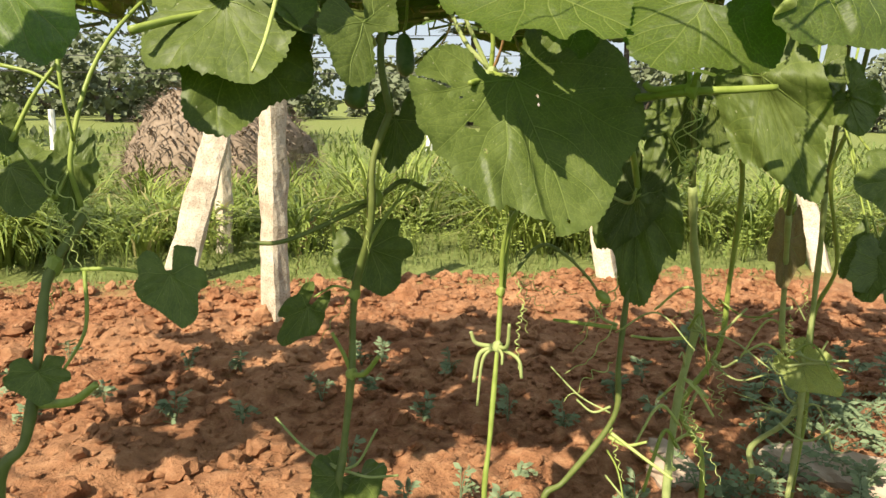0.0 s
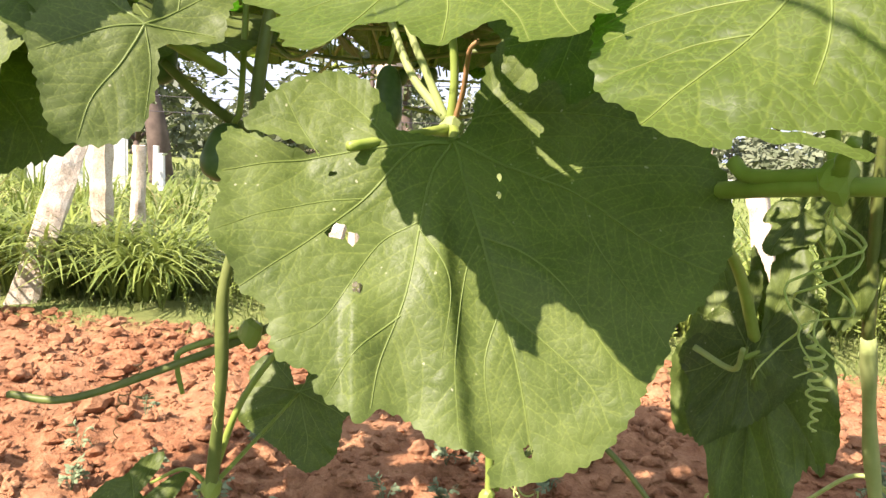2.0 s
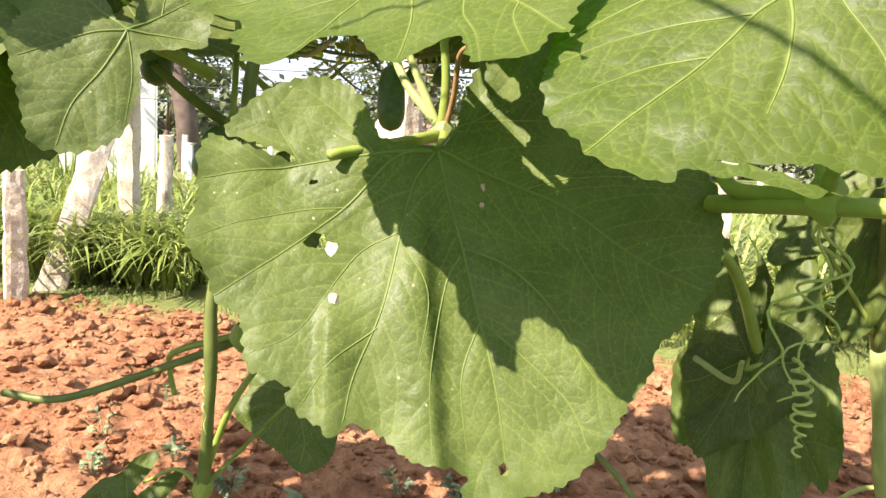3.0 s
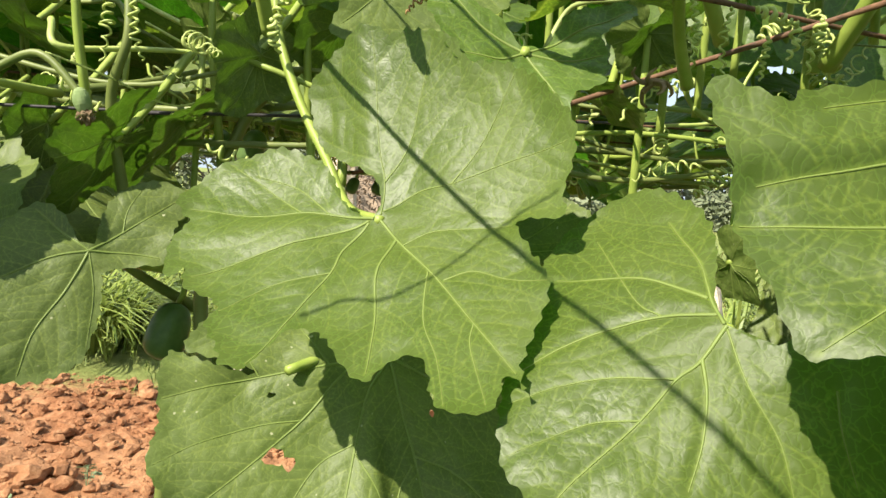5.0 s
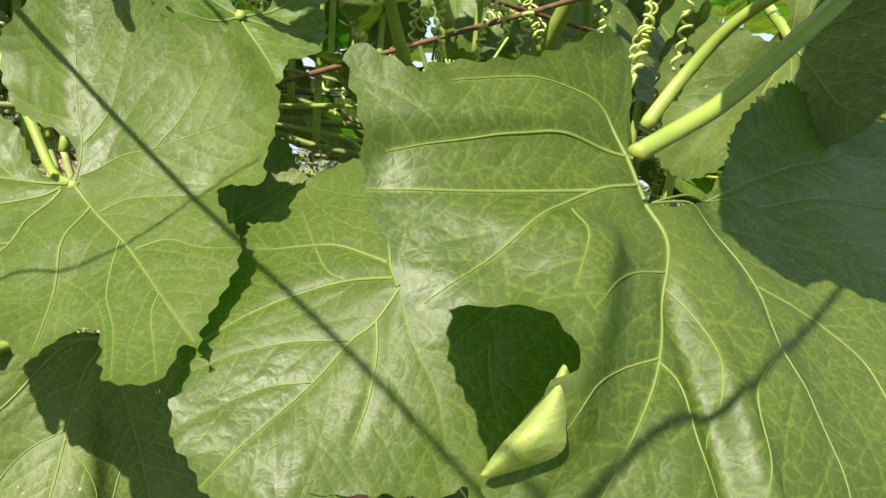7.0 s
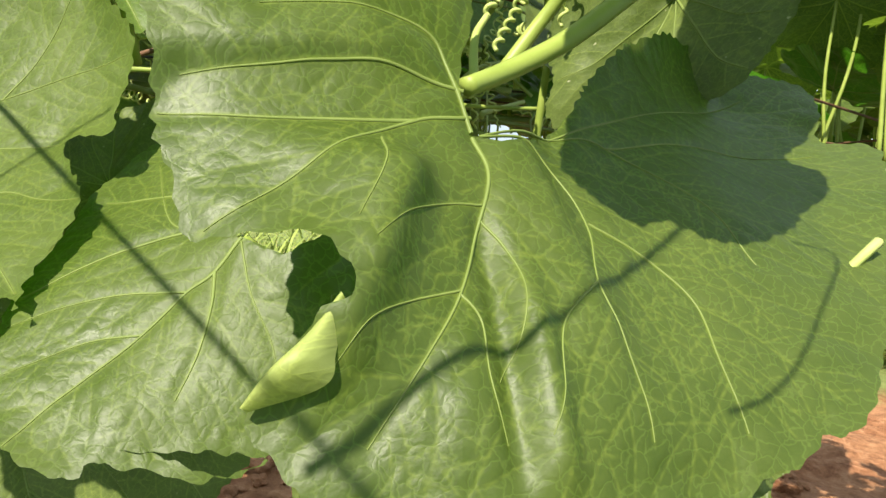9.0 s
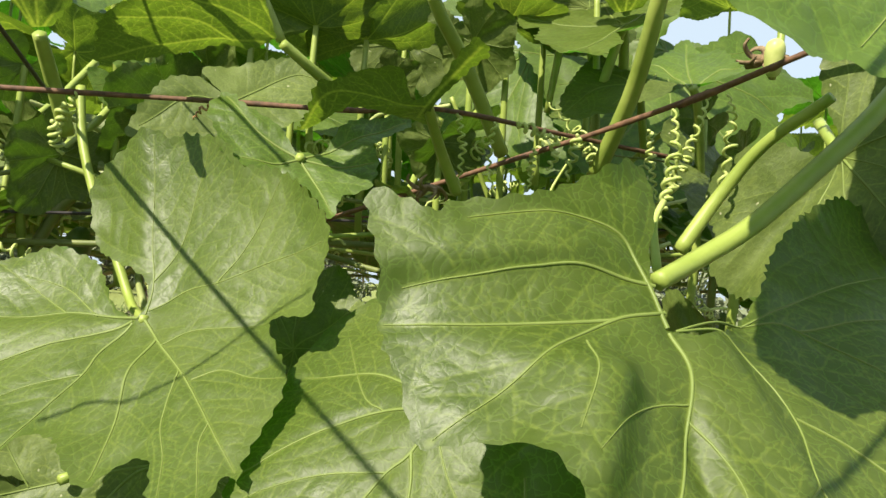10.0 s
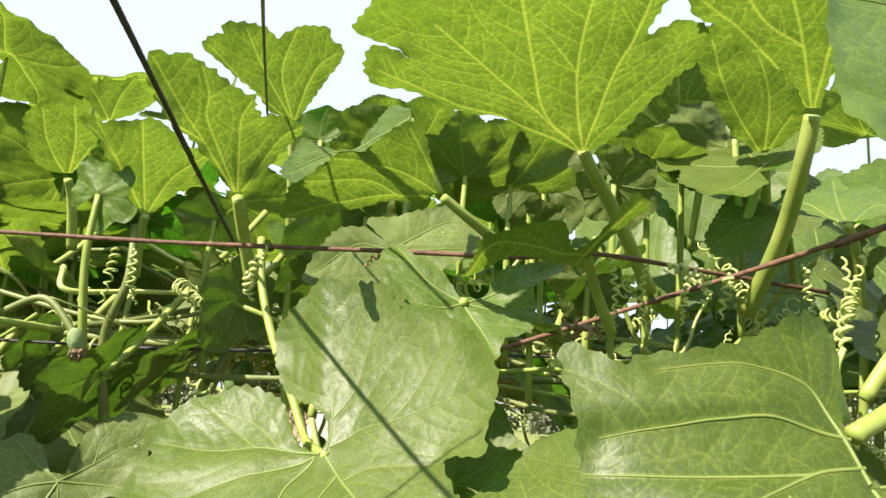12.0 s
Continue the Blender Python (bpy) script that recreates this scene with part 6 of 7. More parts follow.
twig(v4, [(0.107, 0.119, 1.113), (0.175, 0.069, 1.124), (0.240, 0.036, 1.131), (0.289, 0.051, 1.134), (0.331, 0.080, 1.138)], 0.0056, STEM, "runner", "pale horizontal runner")
twig(v4, [(0.175, 0.060, 1.141), (0.189, 0.056, 1.133), (0.237, 0.034, 1.137), (0.245, 0.023, 1.146), (0.251, 0.016, 1.154)], 0.0046, STEM)
node_knob(v4, (0.240, 0.036, 1.134), 0.010)
twig(v4, [(0.07, 0.275, 0.965), (0.11, 0.27, 0.955), (0.126, 0.245, 0.982)], 0.003, STEM_PALE)
for k in range(3):
    tendril(v4, (0.245, 0.038, 1.125), (0.215 + 0.018 * k, 0.035, 1.02 + 0.006 * k), 2 + k % 2, 0.010 + 0.003 * (k % 3), 0.0008, 60 + k)
tendril(v4, (0.235, 0.045, 1.05), (0.24, 0.05, 0.995), 9, 0.005, 0.0010, 67)
v5 = gourd_vine([(0.171, 0.458, 0.970), (0.173, 0.523, 0.843), (0.183, 0.576, 0.694), (0.159, 0.578, 0.515), (0.157, 0.553, 0.317)], "pale woody vine stem with tangled dry tendrils", 0.0085, STEM_PALE, True)
vine_leaf(v5, (0.158, 0.449, 1.122), (0.150, 0.420, 1.005), (0.21, -0.95, 0.23), 2, 0.42, LEAF_OLD_SHADED, [(0.171, 0.458, 0.98)])
vine_leaf(v5, (0.193, 0.445, 1.115), (0.215, 0.440, 1.035), (0.14, -0.99, 0.09), 1, 0.7, LEAF_OLD_SHADED, [(0.171, 0.458, 0.98)])
vine_leaf(v5, (0.122, 0.364, 1.096), (0.112, 0.327, 1.060), (0.46, -0.68, 0.57), 3, 0.5, LEAF_OLD_SHADED, [(0.171, 0.458, 0.98)])
twig(v5, [(0.171, 0.458, 0.970), (0.17, 0.42, 1.12), (0.18, 0.36, 1.30), (0.19, 0.34, 1.38)], 0.0055, STEM_DARK)
v6 = gourd_vine([(0.235, 0.520, 1.073), (0.230, 0.663, 0.944), (0.210, 0.776, 0.727), (0.199, 0.789, 0.560), (0.132, 0.773, 0.409), (0.186, 0.779, 0.304)], "slender vine stem leaning over the weeds", 0.0065, STEM, True)
twig(v6, [(0.235, 0.520, 1.073), (0.24, 0.49, 1.20), (0.25, 0.47, 1.38)], 0.005, STEM_DARK)
vine_leaf(v6, (0.301, 0.186, 1.154), (0.380, 0.175, 0.998), (0.02, -1.00, 0.08), 1, 0.4, LEAF_OLD_SHADED, [(0.25, 0.47, 1.24)])
vine_leaf(v6, (0.317, 0.202, 1.182), (0.348, 0.186, 1.079), (-0.01, -0.99, 0.15), 3, 0.35, LEAF_OLD_SHADED, [(0.25, 0.47, 1.24)])
v7 = gourd_vine([(0.307, 0.869, 0.879), (0.306, 1.007, 0.721), (0.317, 1.059, 0.517), (0.366, 1.099, 0.469)], "pale vine stem with a withered leaf", 0.008, STEM_PALE, True)
twig(v7, [(0.307, 0.869, 0.879), (0.32, 0.80, 1.10), (0.33, 0.75, 1.38)], 0.0055, STEM_DARK)
vine_leaf(v7, (0.304, 0.993, 0.801), (0.310, 0.973, 0.694), (0.04, -0.98, 0.18), 3, 0.4, LEAF_DRY, [(0.306, 0.96, 0.80)])
vine_leaf(v7, (0.367, 1.098, 0.461), (0.440, 1.049, 0.425), (-0.30, -0.82, 0.50), 2, 0.7, LEAF_PALE, [(0.34, 1.08, 0.49)])
v8 = gourd_vine([(0.369, 1.032, 0.919), (0.372, 1.112, 0.753), (0.372, 1.146, 0.502), (0.361, 1.119, 0.317), (0.265, 1.149, 0.180)], "vine stem rising from pale stones", 0.008, STEM_PALE, True)
twig(v8, [(0.369, 1.032, 0.919), (0.38, 0.95, 1.15), (0.38, 0.90, 1.40)], 0.0055, STEM_DARK)
vine_leaf(v8, (0.495, 0.613, 0.835), (0.453, 0.529, 0.830), (0.77, -0.41, 0.49), 2, 0.7, LEAF_OLD_SHADED, [(0.39, 0.80, 1.10)])
vine_leaf(v8, (0.472, 0.605, 0.855), (0.471, 0.529, 0.787), (-0.03, -0.67, 0.74), 0, 0.5, LEAF_OLD_SHADED, [(0.39, 0.80, 1.10)])
vine_leaf(v8, (0.483, 0.527, 0.997), (0.435, 0.496, 0.982), (0.47, -0.84, 0.26), 3, 1.0, LEAF_OLD_SHADED, [(0.39, 0.80, 1.10)])
v9 = gourd_vine([(0.401, 0.851, 1.072), (0.380, 0.929, 0.956), (0.413, 1.129, 0.726), (0.376, 1.188, 0.570)], "green vine stem climbing behind the others", 0.0055, STEM, True)
twig(v9, [(0.401, 0.851, 1.072), (0.42, 0.75, 1.25), (0.43, 0.70, 1.40)], 0.005, STEM_DARK)
vine_leaf(v9, (0.404, 0.278, 1.132), (0.431, 0.222, 1.080), (0.30, 0.73, -0.62), 1, 0.5, LEAF_OLD_SHADED, [(0.41, 0.60, 1.30)])
vine_leaf(v9, (0.362, 0.322, 1.173), (0.366, 0.249, 1.104), (-0.03, 0.69, -0.73), 2, 0.4, LEAF_OLD_SHADED, [(0.41, 0.60, 1.30)])
shoots = random.Random(77)
for vine, x, y, z0, z1 in ((v5, 0.17, 0.56, 0.35, 0.75), (v6, 0.19, 0.78, 0.32, 0.75), (v7, 0.33, 1.06, 0.30, 0.70), (v8, 0.36, 1.12, 0.15, 0.60), (v4, 0.10, 0.28, 0.45, 0.75)):
    for k in range(9):
        z = shoots.uniform(z0, z1)
        a = shoots.uniform(-0.4, 3.5)
        d = Vector((math.cos(a), -abs(math.sin(a)) * 0.5, 0)) * shoots.uniform(0.05, 0.17)
        p = Vector((x, y, z))
        twig(vine, [p, p + d * 0.5 + Vector((0, 0, shoots.uniform(-0.03, 0.05))), p + d + Vector((0, 0, shoots.uniform(-0.10, 0.08)))], shoots.uniform(0.0016, 0.0045), shoots.choice((STEM_PALE, STEM, STEM_PALE, TENDRIL)), "side_shoot")
    for k in range(5):
        z = shoots.uniform(z0 + 0.1, z1 + 0.1)
        tendril(vine, (x, y, z), (x + shoots.uniform(-0.10, 0.10), y - 0.03, z - shoots.uniform(0.05, 0.14)), shoots.randint(3, 8), shoots.uniform(0.003, 0.010), 0.0010, 80 + k)


# ---- trellis wires ----
def wire(points, radius, mat, label, steps=8):
    ob = thing("trellis_wire", points[0], label, "wire", "trellis wires")
    part("strand", tube("strand", points, lambda t: radius * (1 + 0.08 * math.sin(t * 60)), points[0], 8, steps), mat, ob)
    return ob


wire([(-0.557, -0.527, 1.372), (-0.185, -0.242, 1.372), (-0.061, -0.147, 1.372), (0.071, -0.049, 1.375), (0.150, -0.014, 1.372), (0.185, 0.024, 1.379), (0.274, 0.193, 1.379), (0.693, 0.989, 1.379)], 0.0017, RUST, "rusty trellis wire running through the leaves")
wire([(-0.092, 0.034, 1.267), (0.188, 0.090, 1.358), (0.253, 0.103, 1.379), (0.336, 0.078, 1.394), (0.372, 0.068, 1.403), (1.121, -0.140, 1.590)], 0.0019, RUST, "rusty trellis wire wound with tendrils")
wire([(-0.150, -0.028, 1.384), (-0.120, -0.055, 1.389), (0.040, -0.198, 1.415), (0.119, -0.267, 1.428), (1.232, -1.256, 1.612)], 0.0015, DARK_WIRE, "dark stay wire slanting down to the canopy")
wire([(-0.763, -0.818, 1.265), (-0.256, -0.200, 1.297), (-0.160, -0.083, 1.303), (-0.118, -0.017, 1.309), (0.524, 0.992, 1.401)], 0.0013, DARK_WIRE, "thin dark lower trellis wire")
for k, n in enumerate((0.25, 0.5, 0.8)):
    wire([strip(-1.0, n, 1.36), strip(0.4, n, 1.34), strip(2.4, n, 1.37)], 0.0014, RUST, "rusty trellis wire deep in the canopy", 4)
for k, s in enumerate((-0.9, 0.9, 2.0)):
    wire([strip(s, -0.1, 1.36), strip(s + 0.03, 0.45, 1.345), strip(s, 0.95, 1.36)], 0.0014, RUST, "rusty cross wire of the trellis", 4)


# ---- the canopy behind ----
def canopy():
    """Vines lying over the wires, each with runners, leaves and tendrils of its own."""
    r = random.Random(9)
    for k in range(11):
        s0 = -1.95 + 0.40 * k
        n0 = r.uniform(0.15, 0.35)
        root = strip(s0 + 0.2, n0 + 0.2, 1.34)
        vine = thing("canopy_vine", root, "tangled gourd vine lying over the trellis wires", "vine", "vines over the trellis")
        for i in range(7):
            a = strip(s0 + r.uniform(-0.2, 0.5), r.uniform(0.02, 0.8), r.uniform(1.28, 1.40))
            b = strip(s0 + r.uniform(-0.4, 0.7), r.uniform(0.02, 0.9), r.uniform(1.28, 1.42))
            mid = a.lerp(b, 0.5) + Vector((r.uniform(-0.08, 0.08), r.uniform(-0.08, 0.08), r.uniform(-0.05, 0.03)))
            twig(vine, [a, mid, b], r.uniform(0.0022, 0.0048), r.choice((STEM, STEM_DARK, STEM_PALE)), "runner")
        for i in range(46):
            s, n = s0 + r.uniform(-0.1, 0.5), 0.06 + 1.28 * r.random() ** 1.2
            z = r.uniform(1.37, 1.72)
            if k < 8:
                z = min(z, 1.25 + 0.41 * ((s - 0.09) ** 2 + (n + 0.55) ** 2) ** 0.5)
            if s > -0.35 and s < 0.75 and n < 0.30:
                continue
            p = strip(s, n, z)
            a = r.uniform(0, 6.283)
            size = r.uniform(0.075, 0.125)
            tip = p + Vector((math.cos(a), math.sin(a), r.uniform(-0.7, 0.45))).normalized() * size
            up = Vector((r.uniform(-0.6, 0.6), r.uniform(-0.6, 0.6), 1))
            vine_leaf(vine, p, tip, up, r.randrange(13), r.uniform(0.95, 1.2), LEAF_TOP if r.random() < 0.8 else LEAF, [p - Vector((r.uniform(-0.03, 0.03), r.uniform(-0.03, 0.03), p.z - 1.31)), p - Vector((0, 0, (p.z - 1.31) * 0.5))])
        for i in range(6):
            a = strip(s0 + r.uniform(-0.1, 0.5), r.uniform(0.05, 0.6), r.uniform(1.30, 1.42))
            b = a + Vector((r.uniform(-0.04, 0.04), r.uniform(-0.04, 0.04), r.uniform(-0.09, -0.03)))
            tendril(vine, a, b, r.randint(5, 11), r.uniform(0.003, 0.006), 0.0010, 200 + 10 * k + i, TENDRIL if r.random() < 0.85 else TENDRIL_DRY)

    # Unseen leaves added behind the viewpoint to keep the left vine in shade.
    row = thing("canopy_vine", (-0.4, -1.0, 1.40), "unseen gourd vine added to shade the left vine", "vine", "vines over the trellis")
    twig(row, [(-0.9, -1.15, 1.39), (-0.4, -1.0, 1.37), (0.0, -0.9, 1.39)], 0.004, STEM, "runner")
    for i in range(24):
        p = Vector((r.uniform(-0.85, -0.15), r.uniform(-1.35, -0.88), r.uniform(1.40, 1.50)))
        a = r.uniform(0, 6.283)
        tip = p + Vector((math.cos(a), math.sin(a), r.uniform(-0.5, 0.3))).normalized() * r.uniform(0.07, 0.12)
        vine_leaf(row, p, tip, Vector((r.uniform(-0.4, 0.4), r.uniform(-0.4, 0.4), 1)), r.randrange(9), 1.05, LEAF, [p - Vector((0, 0, 0.1))])
    deep = thing("canopy_vine", strip(-0.3, 0.9, 1.33), "gourd leaves and bare stems roofing the inner rows", "vine", "vines over the trellis")
    for i in range(34):
        a = strip(r.uniform(-0.9, 0.6), r.uniform(0.5, 1.35), r.uniform(1.27, 1.38))
        b = a + Vector((r.uniform(-0.35, 0.35), r.uniform(-0.35, 0.35), r.uniform(-0.10, 0.06)))
        twig(deep, [a, a.lerp(b, 0.5) + Vector((0, 0, r.uniform(-0.05, 0.03))), b], r.uniform(0.0018, 0.0045), r.choice((STEM, STEM_DARK, STEM_PALE)), "runner")
    for i in range(58):
        p = strip(r.uniform(-0.9, 0.6), r.uniform(0.55, 1.35), r.uniform(1.32, 1.42))
        a = r.uniform(0, 6.283)
        tip = p + Vector((math.cos(a), math.sin(a), r.uniform(-0.6, 0.2))).normalized() * r.uniform(0.07, 0.12)
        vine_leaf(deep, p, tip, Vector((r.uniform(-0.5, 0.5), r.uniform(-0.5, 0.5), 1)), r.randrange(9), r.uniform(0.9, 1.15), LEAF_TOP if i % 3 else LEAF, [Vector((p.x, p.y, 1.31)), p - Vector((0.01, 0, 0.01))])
    inner = thing("canopy_vine", (0.1, 0.2, 1.33), "shaded gourd leaves massed behind the wires", "vine", "vines over the trellis")
    twig(inner, [strip(-0.5, 0.2, 1.33), strip(0.1, 0.25, 1.31), strip(0.8, 0.2, 1.34)], 0.0045, STEM_DARK, "runner")
    for i in range(54):
        p = strip(r.uniform(-0.55, 0.85), r.uniform(0.16, 0.6), r.uniform(1.29, 1.46))
        a = r.uniform(0, 6.283)
        tip = p + Vector((math.cos(a), math.sin(a), r.uniform(-0.8, 0.2))).normalized() * r.uniform(0.06, 0.11)
        vine_leaf(inner, p, tip, Vector((r.uniform(-0.2, 0.9), r.uniform(-0.9, 0.2), 1)), r.randrange(9), r.uniform(0.9, 1.15), LEAF if i % 3 else LEAF_OLD_SHADED, [Vector((p.x, p.y, 1.32)), p - Vector((0.01, 0, 0.01))])


canopy()


# ---- shoots, buds and tendrils at the wires ----
edge = thing("gourd_vine", (0.16, 0.05, 1.31), "dense gourd shoots twining round the trellis wires", "vine", "vines over the trellis")
twig(edge, [(0.347, -0.038, 1.292), (0.360, -0.032, 1.315), (0.377, -0.036, 1.335), (0.401, -0.047, 1.349)], 0.003, STEM)
twig(edge, [(-0.165, -0.124, 1.235), (-0.159, -0.139, 1.305), (-0.142, -0.136, 1.350), (-0.153, -0.133, 1.398)], 0.004, STEM_DARK)
twig(edge, [(-0.172, -0.211, 1.315), (-0.147, -0.191, 1.328), (-0.123, -0.175, 1.304), (-0.121, -0.169, 1.289)], 0.0028, STEM_DARK)
twig(edge, [(-0.278, -0.197, 1.310), (-0.221, -0.118, 1.320), (-0.233, -0.025, 1.349), (-0.292, 0.051, 1.379)], 0.0034, STEM_DARK)
twig(edge, [(0.185, 0.188, 1.492), (0.170, 0.195, 1.421)], 0.0032, STEM)
twig(edge, [(0.214, 0.198, 1.363), (0.210, 0.200, 1.438), (0.206, 0.200, 1.520)], 0.0036, STEM)
twig(edge, [(-0.197, -0.036, 1.136), (-0.204, -0.084, 1.166), (-0.194, -0.122, 1.191)], 0.0048, STEM_DARK)
twig(edge, [(-0.235, 0.017, 1.168), (-0.245, -0.010, 1.194), (-0.236, -0.049, 1.218)], 0.0036, STEM)
twig(edge, [(-0.299, -0.351, 1.184), (-0.288, -0.280, 1.206), (-0.239, -0.187, 1.231)], 0.0048, STEM)
twig(edge, [(-0.102, -0.324, 1.216), (-0.085, -0.361, 1.168), (-0.085, -0.380, 1.137)], 0.0022, TENDRIL, "pale_stalk", "thin pale yellow stalk")
twig(edge, [(0.486, -0.026, 1.241), (0.470, -0.041, 1.222), (0.454, -0.050, 1.203)], 0.0016, TENDRIL, "tendril", "thin yellow tendril tip")
twig(edge, [(0.348, -0.070, 1.282), (0.343, -0.061, 1.300), (0.344, -0.054, 1.310), (0.342, -0.042, 1.332), (0.341, -0.035, 1.352)][:3], 0.0016, TENDRIL, "tendril")
# The next three, out of view, are added to cast thin leaf shadows.
twig(edge, [(0.077, -0.372, 1.404), (0.089, -0.359, 1.411), (0.111, -0.346, 1.415), (0.125, -0.331, 1.426), (0.133, -0.317, 1.44), (0.144, -0.303, 1.459), (0.165, -0.294, 1.475)], 0.0009, STEM_DARK, "overhead_shoot", "thin shoot straying over the leaves")
twig(edge, [(0.349, -0.37, 1.363), (0.356, -0.364, 1.371), (0.366, -0.348, 1.383), (0.375, -0.335, 1.388), (0.386, -0.322, 1.39), (0.396, -0.297, 1.401), (0.409, -0.259, 1.417), (0.424, -0.215, 1.434)], 0.0014, STEM_DARK, "overhead_shoot", "thin shoot straying over the leaves")
twig(edge, [(0.435, -0.266, 1.344), (0.444, -0.256, 1.348), (0.451, -0.243, 1.357), (0.456, -0.225, 1.368), (0.462, -0.192, 1.387), (0.447, -0.196, 1.39)], 0.0007, STEM_DARK, "tendril", "thin stray tendril over the big leaf")
twig(edge, [(0.113, -0.201, 1.485), (0.06, -0.164, 1.481), (-0.01, -0.113, 1.47)], 0.0011, STEM_DARK, "overhead_shoot", "thin shoot straying over the leaves")
# Out of view; added to throw shade over part of the leaf below.
gourd_leaf((-0.170, -0.262, 1.300), (-0.128, -0.292, 1.262), (0.0, -0.8, 0.6), 3, 0.8, "unseen gourd leaf added to shade the one below", [(-0.19, -0.22, 1.31), (-0.22, -0.15, 1.31)], LEAF)
tendril(edge, (0.344, -0.054, 1.310), (0.341, -0.035, 1.352), 8, 0.0023, 0.0009, 301)
tendril(edge, (0.318, 0.028, 1.314), (0.327, 0.083, 1.392), 13, 0.0028, 0.0010, 302)
tendril(edge, (0.338, 0.070, 1.335), (0.338, 0.080, 1.390), 8, 0.0028, 0.0009, 303)
tendril(edge, (0.215, 0.060, 1.377), (0.232, 0.085, 1.372), 6, 0.0030, 0.0013, 304)
tendril(edge, (0.232, 0.085, 1.372), (0.230, 0.080, 1.350), 4, 0.0028, 0.0012, 305)
tendril(edge, (0.243, 0.095, 1.376), (0.238, 0.090, 1.345), 5, 0.0032, 0.0012, 306)
tendril(edge, (0.216, 0.086, 1.366), (0.214, 0.085, 1.340), 6, 0.0022, 0.0010, 307)
tendril(edge, (0.190, 0.030, 1.378), (0.190, 0.035, 1.330), 8, 0.0022, 0.0009, 308)
tendril(edge, (0.206, 0.050, 1.376), (0.205, 0.055, 1.330), 8, 0.0020, 0.0009, 309)
tendril(edge, (-0.002, -0.112, 1.352), (0.000, -0.104, 1.372), 5, 0.0034, 0.0013, 310)
tendril(edge, (0.000, -0.116, 1.352), (-0.006, -0.106, 1.334), 5, 0.0030, 0.0013, 311)
tendril(edge, (-0.105, -0.150, 1.37), (-0.110, -0.140, 1.33), 7, 0.003, 0.0010, 312)
tendril(edge, (-0.165, -0.140, 1.38), (-0.150, -0.150, 1.33), 7, 0.004, 0.0010, 313)
tendril(edge, (0.066, -0.052, 1.374), (0.050, -0.057, 1.364), 5, 0.0016, 0.0008, 314, TENDRIL_DRY)
tendril(edge, (0.285, 0.110, 1.380), (0.290, 0.115, 1.335), 9, 0.0024, 0.0010, 315)
inner = random.Random(55)
for k in range(5):
    x, z = inner.uniform(-0.35, -0.1), inner.uniform(1.285, 1.335)
    off = inner.uniform(0.02, 0.25)
    line = [(x + 0.11 * q, 0.8 * (x + 0.11 * q) + off + inner.uniform(-0.03, 0.03), z + inner.uniform(-0.022, 0.022)) for q in range(5)]
    twig(edge, line, inner.uniform(0.0018, 0.003), inner.choice((STEM, STEM_DARK)), "runner")
for k in range(110):
    a = Vector((inner.uniform(-0.34, 0.34), 0, inner.uniform(1.26, 1.38)))
    a.y = 0.8 * a.x + inner.uniform(0.02, 0.34) - 0.05
    d = Vector((inner.uniform(-1, 1), inner.uniform(-1, 1), inner.uniform(-0.5, 0.9))).normalized() * inner.uniform(0.05, 0.16)
    if k % 2 == 0:
        tendril(edge, a, a + d * 0.5, inner.randint(4, 10), inner.uniform(0.002, 0.007), inner.uniform(0.0007, 0.0012), 400 + k)
    else:
        bow = Vector((inner.uniform(-1, 1), inner.uniform(-1, 1), inner.uniform(-1, 1))) * 0.03
        twig(edge, [a, a + d * 0.3 + bow, a + d * 0.7 + bow * 0.4, a + d], inner.uniform(0.0009, 0.0027), inner.choice((STEM, STEM_DARK, STEM_PALE, TENDRIL)))


def withered_flower(place, size, label, stalk, tip):
    """A fuzzy bud with a shrivelled brown bloom at its end."""
    ob = thing("withered_flower", place, label, "flower", "withered flowers")
    way = (Vector(tip) - Vector(place)).normalized()
    turn = way.to_track_quat("Z", "Y").to_matrix().to_4x4()
    bm = bmesh.new()
    bmesh.ops.create_uvsphere(bm, u_segments=18, v_segments=12, radius=size)
    for v in bm.verts:
        v.co.z = v.co.z * 1.6 + size * 1.2
        v.co += noise.noise_vector(v.co * 200) * size * 0.06
    part("bud", bm, FUZZ, ob, "fuzzy pale green bud").matrix_basis = turn
    bm = bmesh.new()
    bmesh.ops.create_icosphere(bm, subdivisions=4, radius=size * 0.85)
    for v in bm.verts:
        q = noise.noise(v.co * 420) + 0.5 * noise.noise(v.co * 900)
        v.co *= 1 + 0.75 * q
        v.co.z += size * 3.0
    part("dry_petals", bm, WITHERED, ob, "shrivelled brown petals").matrix_basis = turn
    return ob


withered_flower((0.206, 0.200, 1.516), 0.0070, "fuzzy green bud topped with a withered bloom", None, (0.208, 0.197, 1.55))
withered_flower((-0.123, -0.175, 1.306), 0.0056, "drooping bud with a withered brown bloom", None, (-0.121, -0.168, 1.28))


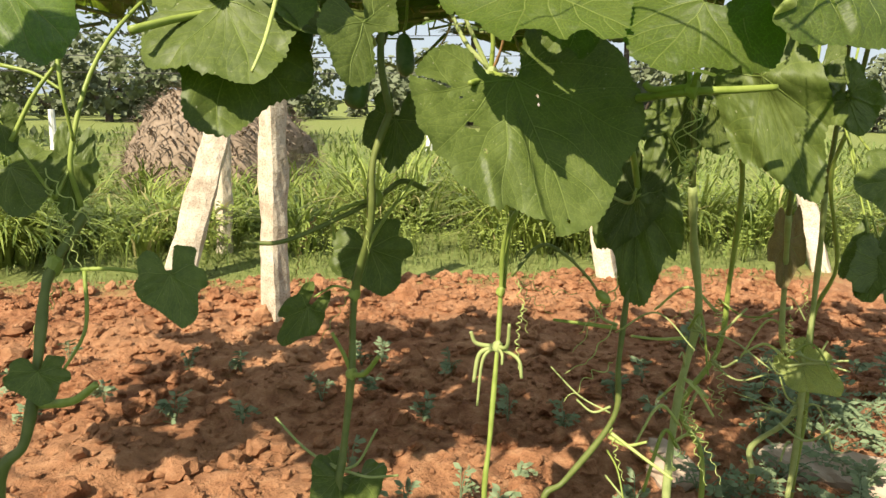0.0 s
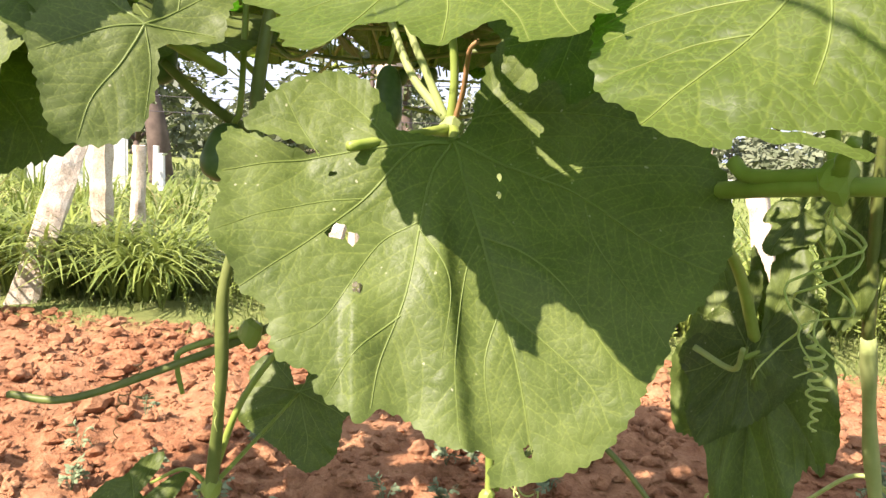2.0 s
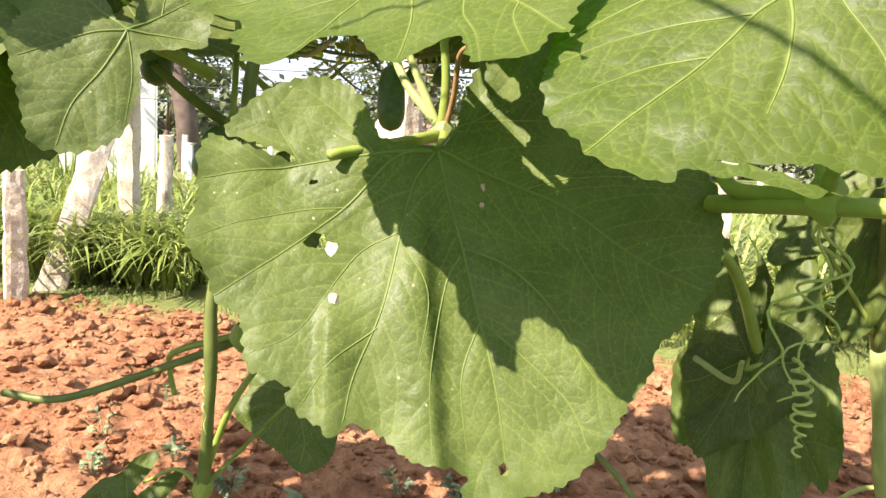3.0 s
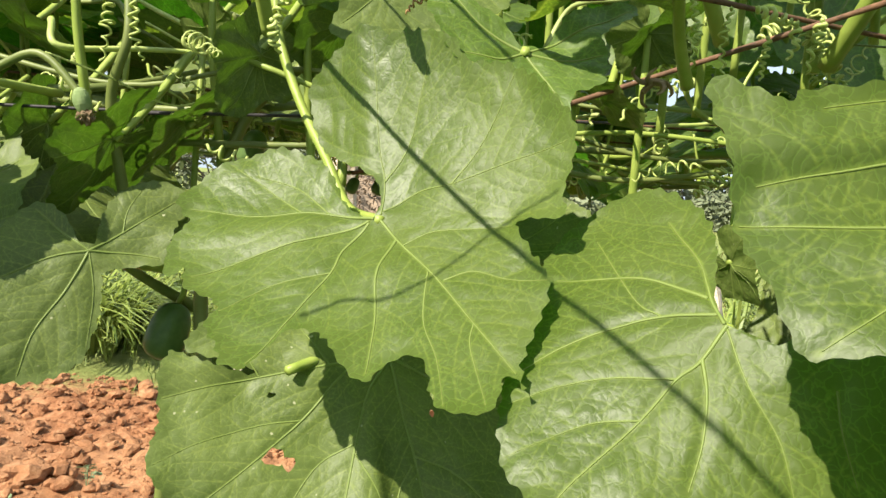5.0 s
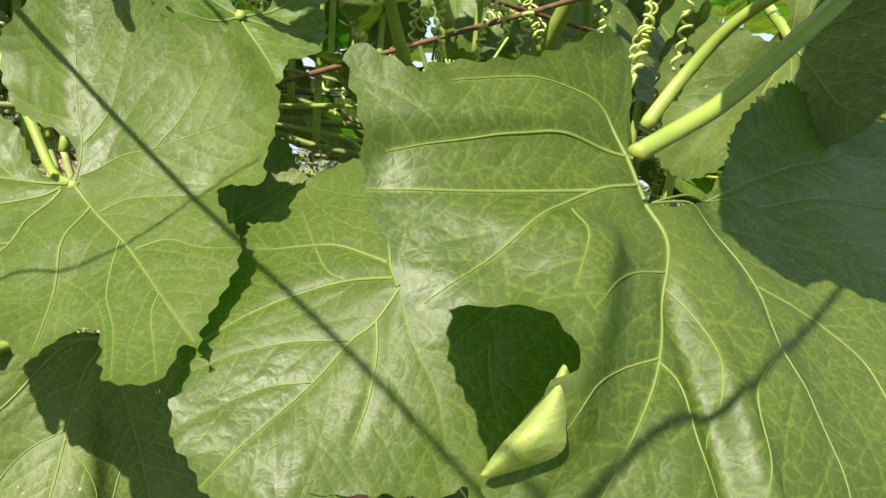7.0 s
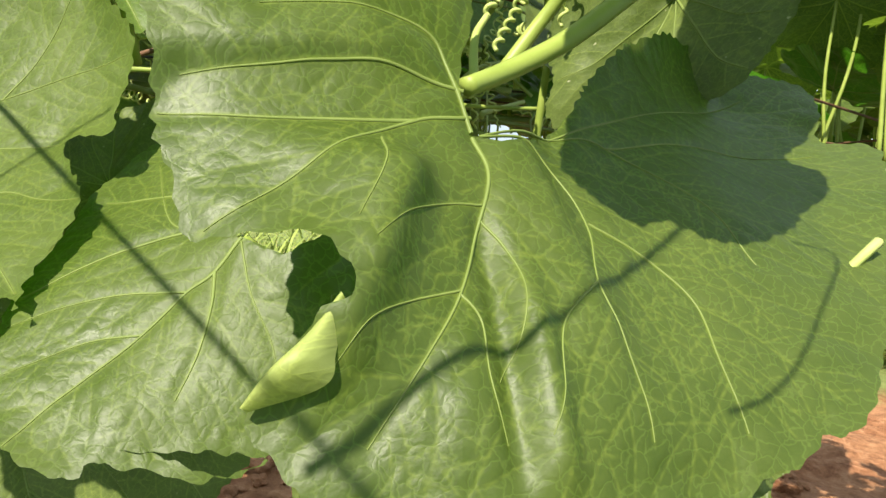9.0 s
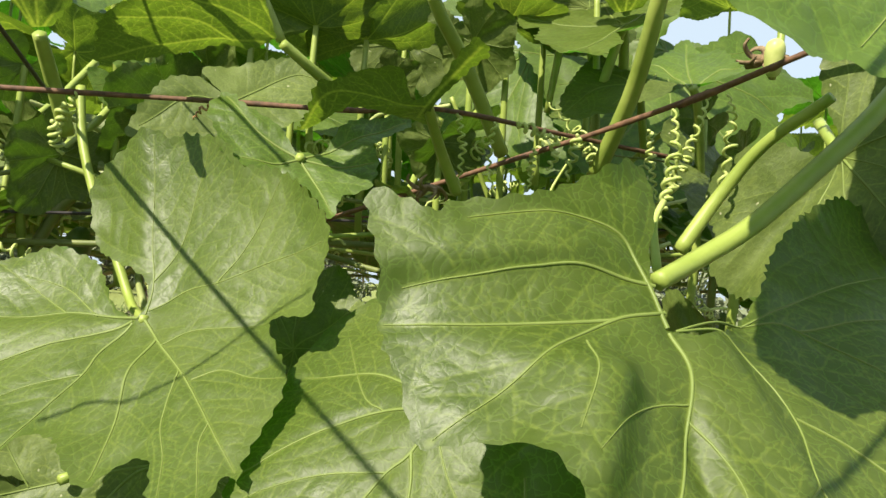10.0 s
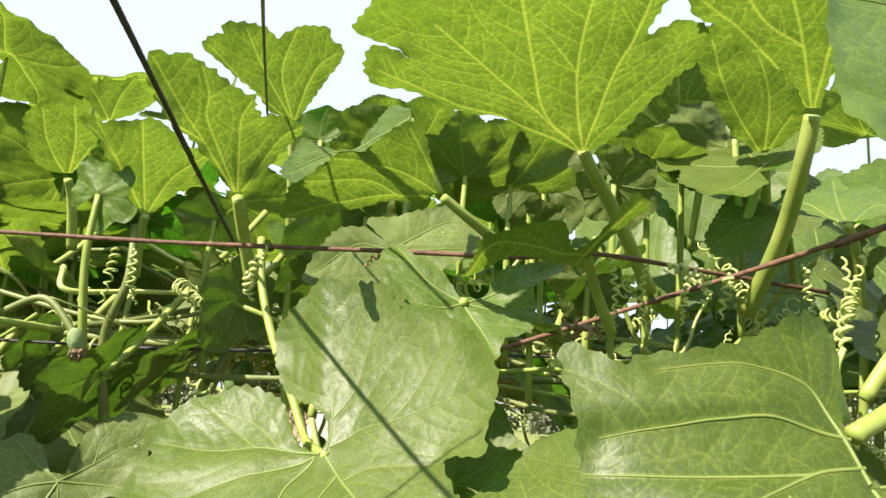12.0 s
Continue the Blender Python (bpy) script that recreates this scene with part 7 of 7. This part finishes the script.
def dry_blossom(place, size, label):
    ob = thing("dry_blossom", place, label, "flower", "withered flowers")
    r = random.Random(int(place[0] * 1000))
    for k in range(7):
        d = Vector((r.uniform(-1, 1), r.uniform(-1, 1), r.uniform(-1, 0.4))).normalized()
        q = d.orthogonal().normalized()
        part("petal", tube("petal", [(0, 0, 0), d * size * 0.5 + q * size * 0.25, d * size + q * size * 0.1, d * size * 1.1 - q * size * 0.2], lambda t: size * 0.13 * (1 - 0.7 * t), (0, 0, 0), 6, 5, 0.3), WITHERED, ob)
    return ob


dry_blossom((0.340, 0.175, 1.440), 0.018, "crumpled dry brown blossom behind the wire")
dry_blossom((0.172, 0.028, 1.332), 0.014, "crumpled dead brown leaf scrap")


def gourd(top, low, radius, label, mat=GOURD):
    """A young cylindrical gourd hanging by its stalk."""
    a, b = Vector(top), Vector(low)
    ob = thing("gourd", a, label, "gourd", "young gourds under the trellis")
    d = b - a
    fruit = tube_arrays([d * t for t in np.linspace(0, 1, 22)], lambda t: radius * max(0.04, (1 - abs(2 * t - 1) ** 3.2) ** 0.5) * (0.88 + 0.22 * t), 16)
    part("fruit", sheet("fruit", *fruit), mat, ob)
    part("stalk", tube("stalk", [(0, 0, 0), (0.004, 0.004, 0.03), (0.0, 0.012, max(0.05, 1.36 - a.z))], 0.0026, (0, 0, 0), 8, 5), STEM, ob)
    return ob


gourd((-0.189, -0.064, 1.148), (-0.194, -0.078, 1.1), 0.017, "plump young green gourd hanging beside a leaf", GOURD)
gourd((-0.279, -0.085, 1.236), (-0.271, -0.09, 1.178), 0.014, "smooth young green gourd behind a leaf", GOURD)
gourd((-0.28, 0.179, 1.228), (-0.269, 0.173, 1.153), 0.016, "young green gourd hanging in shade", GOURD)
gourd((-0.562, 0.459, 1.264), (-0.568, 0.449, 1.236), 0.011, "small gourd hanging deep under the canopy", GOURD)
gourd((-0.558, 0.523, 1.274), (-0.567, 0.511, 1.235), 0.013, "small gourd hanging deep under the canopy", GOURD)
gourd((-0.29, 0.075, 1.306), (-0.307, 0.071, 1.267), 0.014, "slim green gourd hanging under the lower wire", GOURD)
gourd((-0.331, 0.065, 1.304), (-0.348, 0.057, 1.277), 0.011, "slim green gourd hanging under the lower wire", GOURD)
gourd((0.351, 0.376, 1.176), (0.36, 0.363, 1.099), 0.02, "long pale gourd hanging among wilted leaves", GOURD)
gourd((0.345, 0.172, 1.425), (0.348, 0.165, 1.450), 0.0065, "tiny yellow gourd with a dry blossom", GOURD_YOUNG)
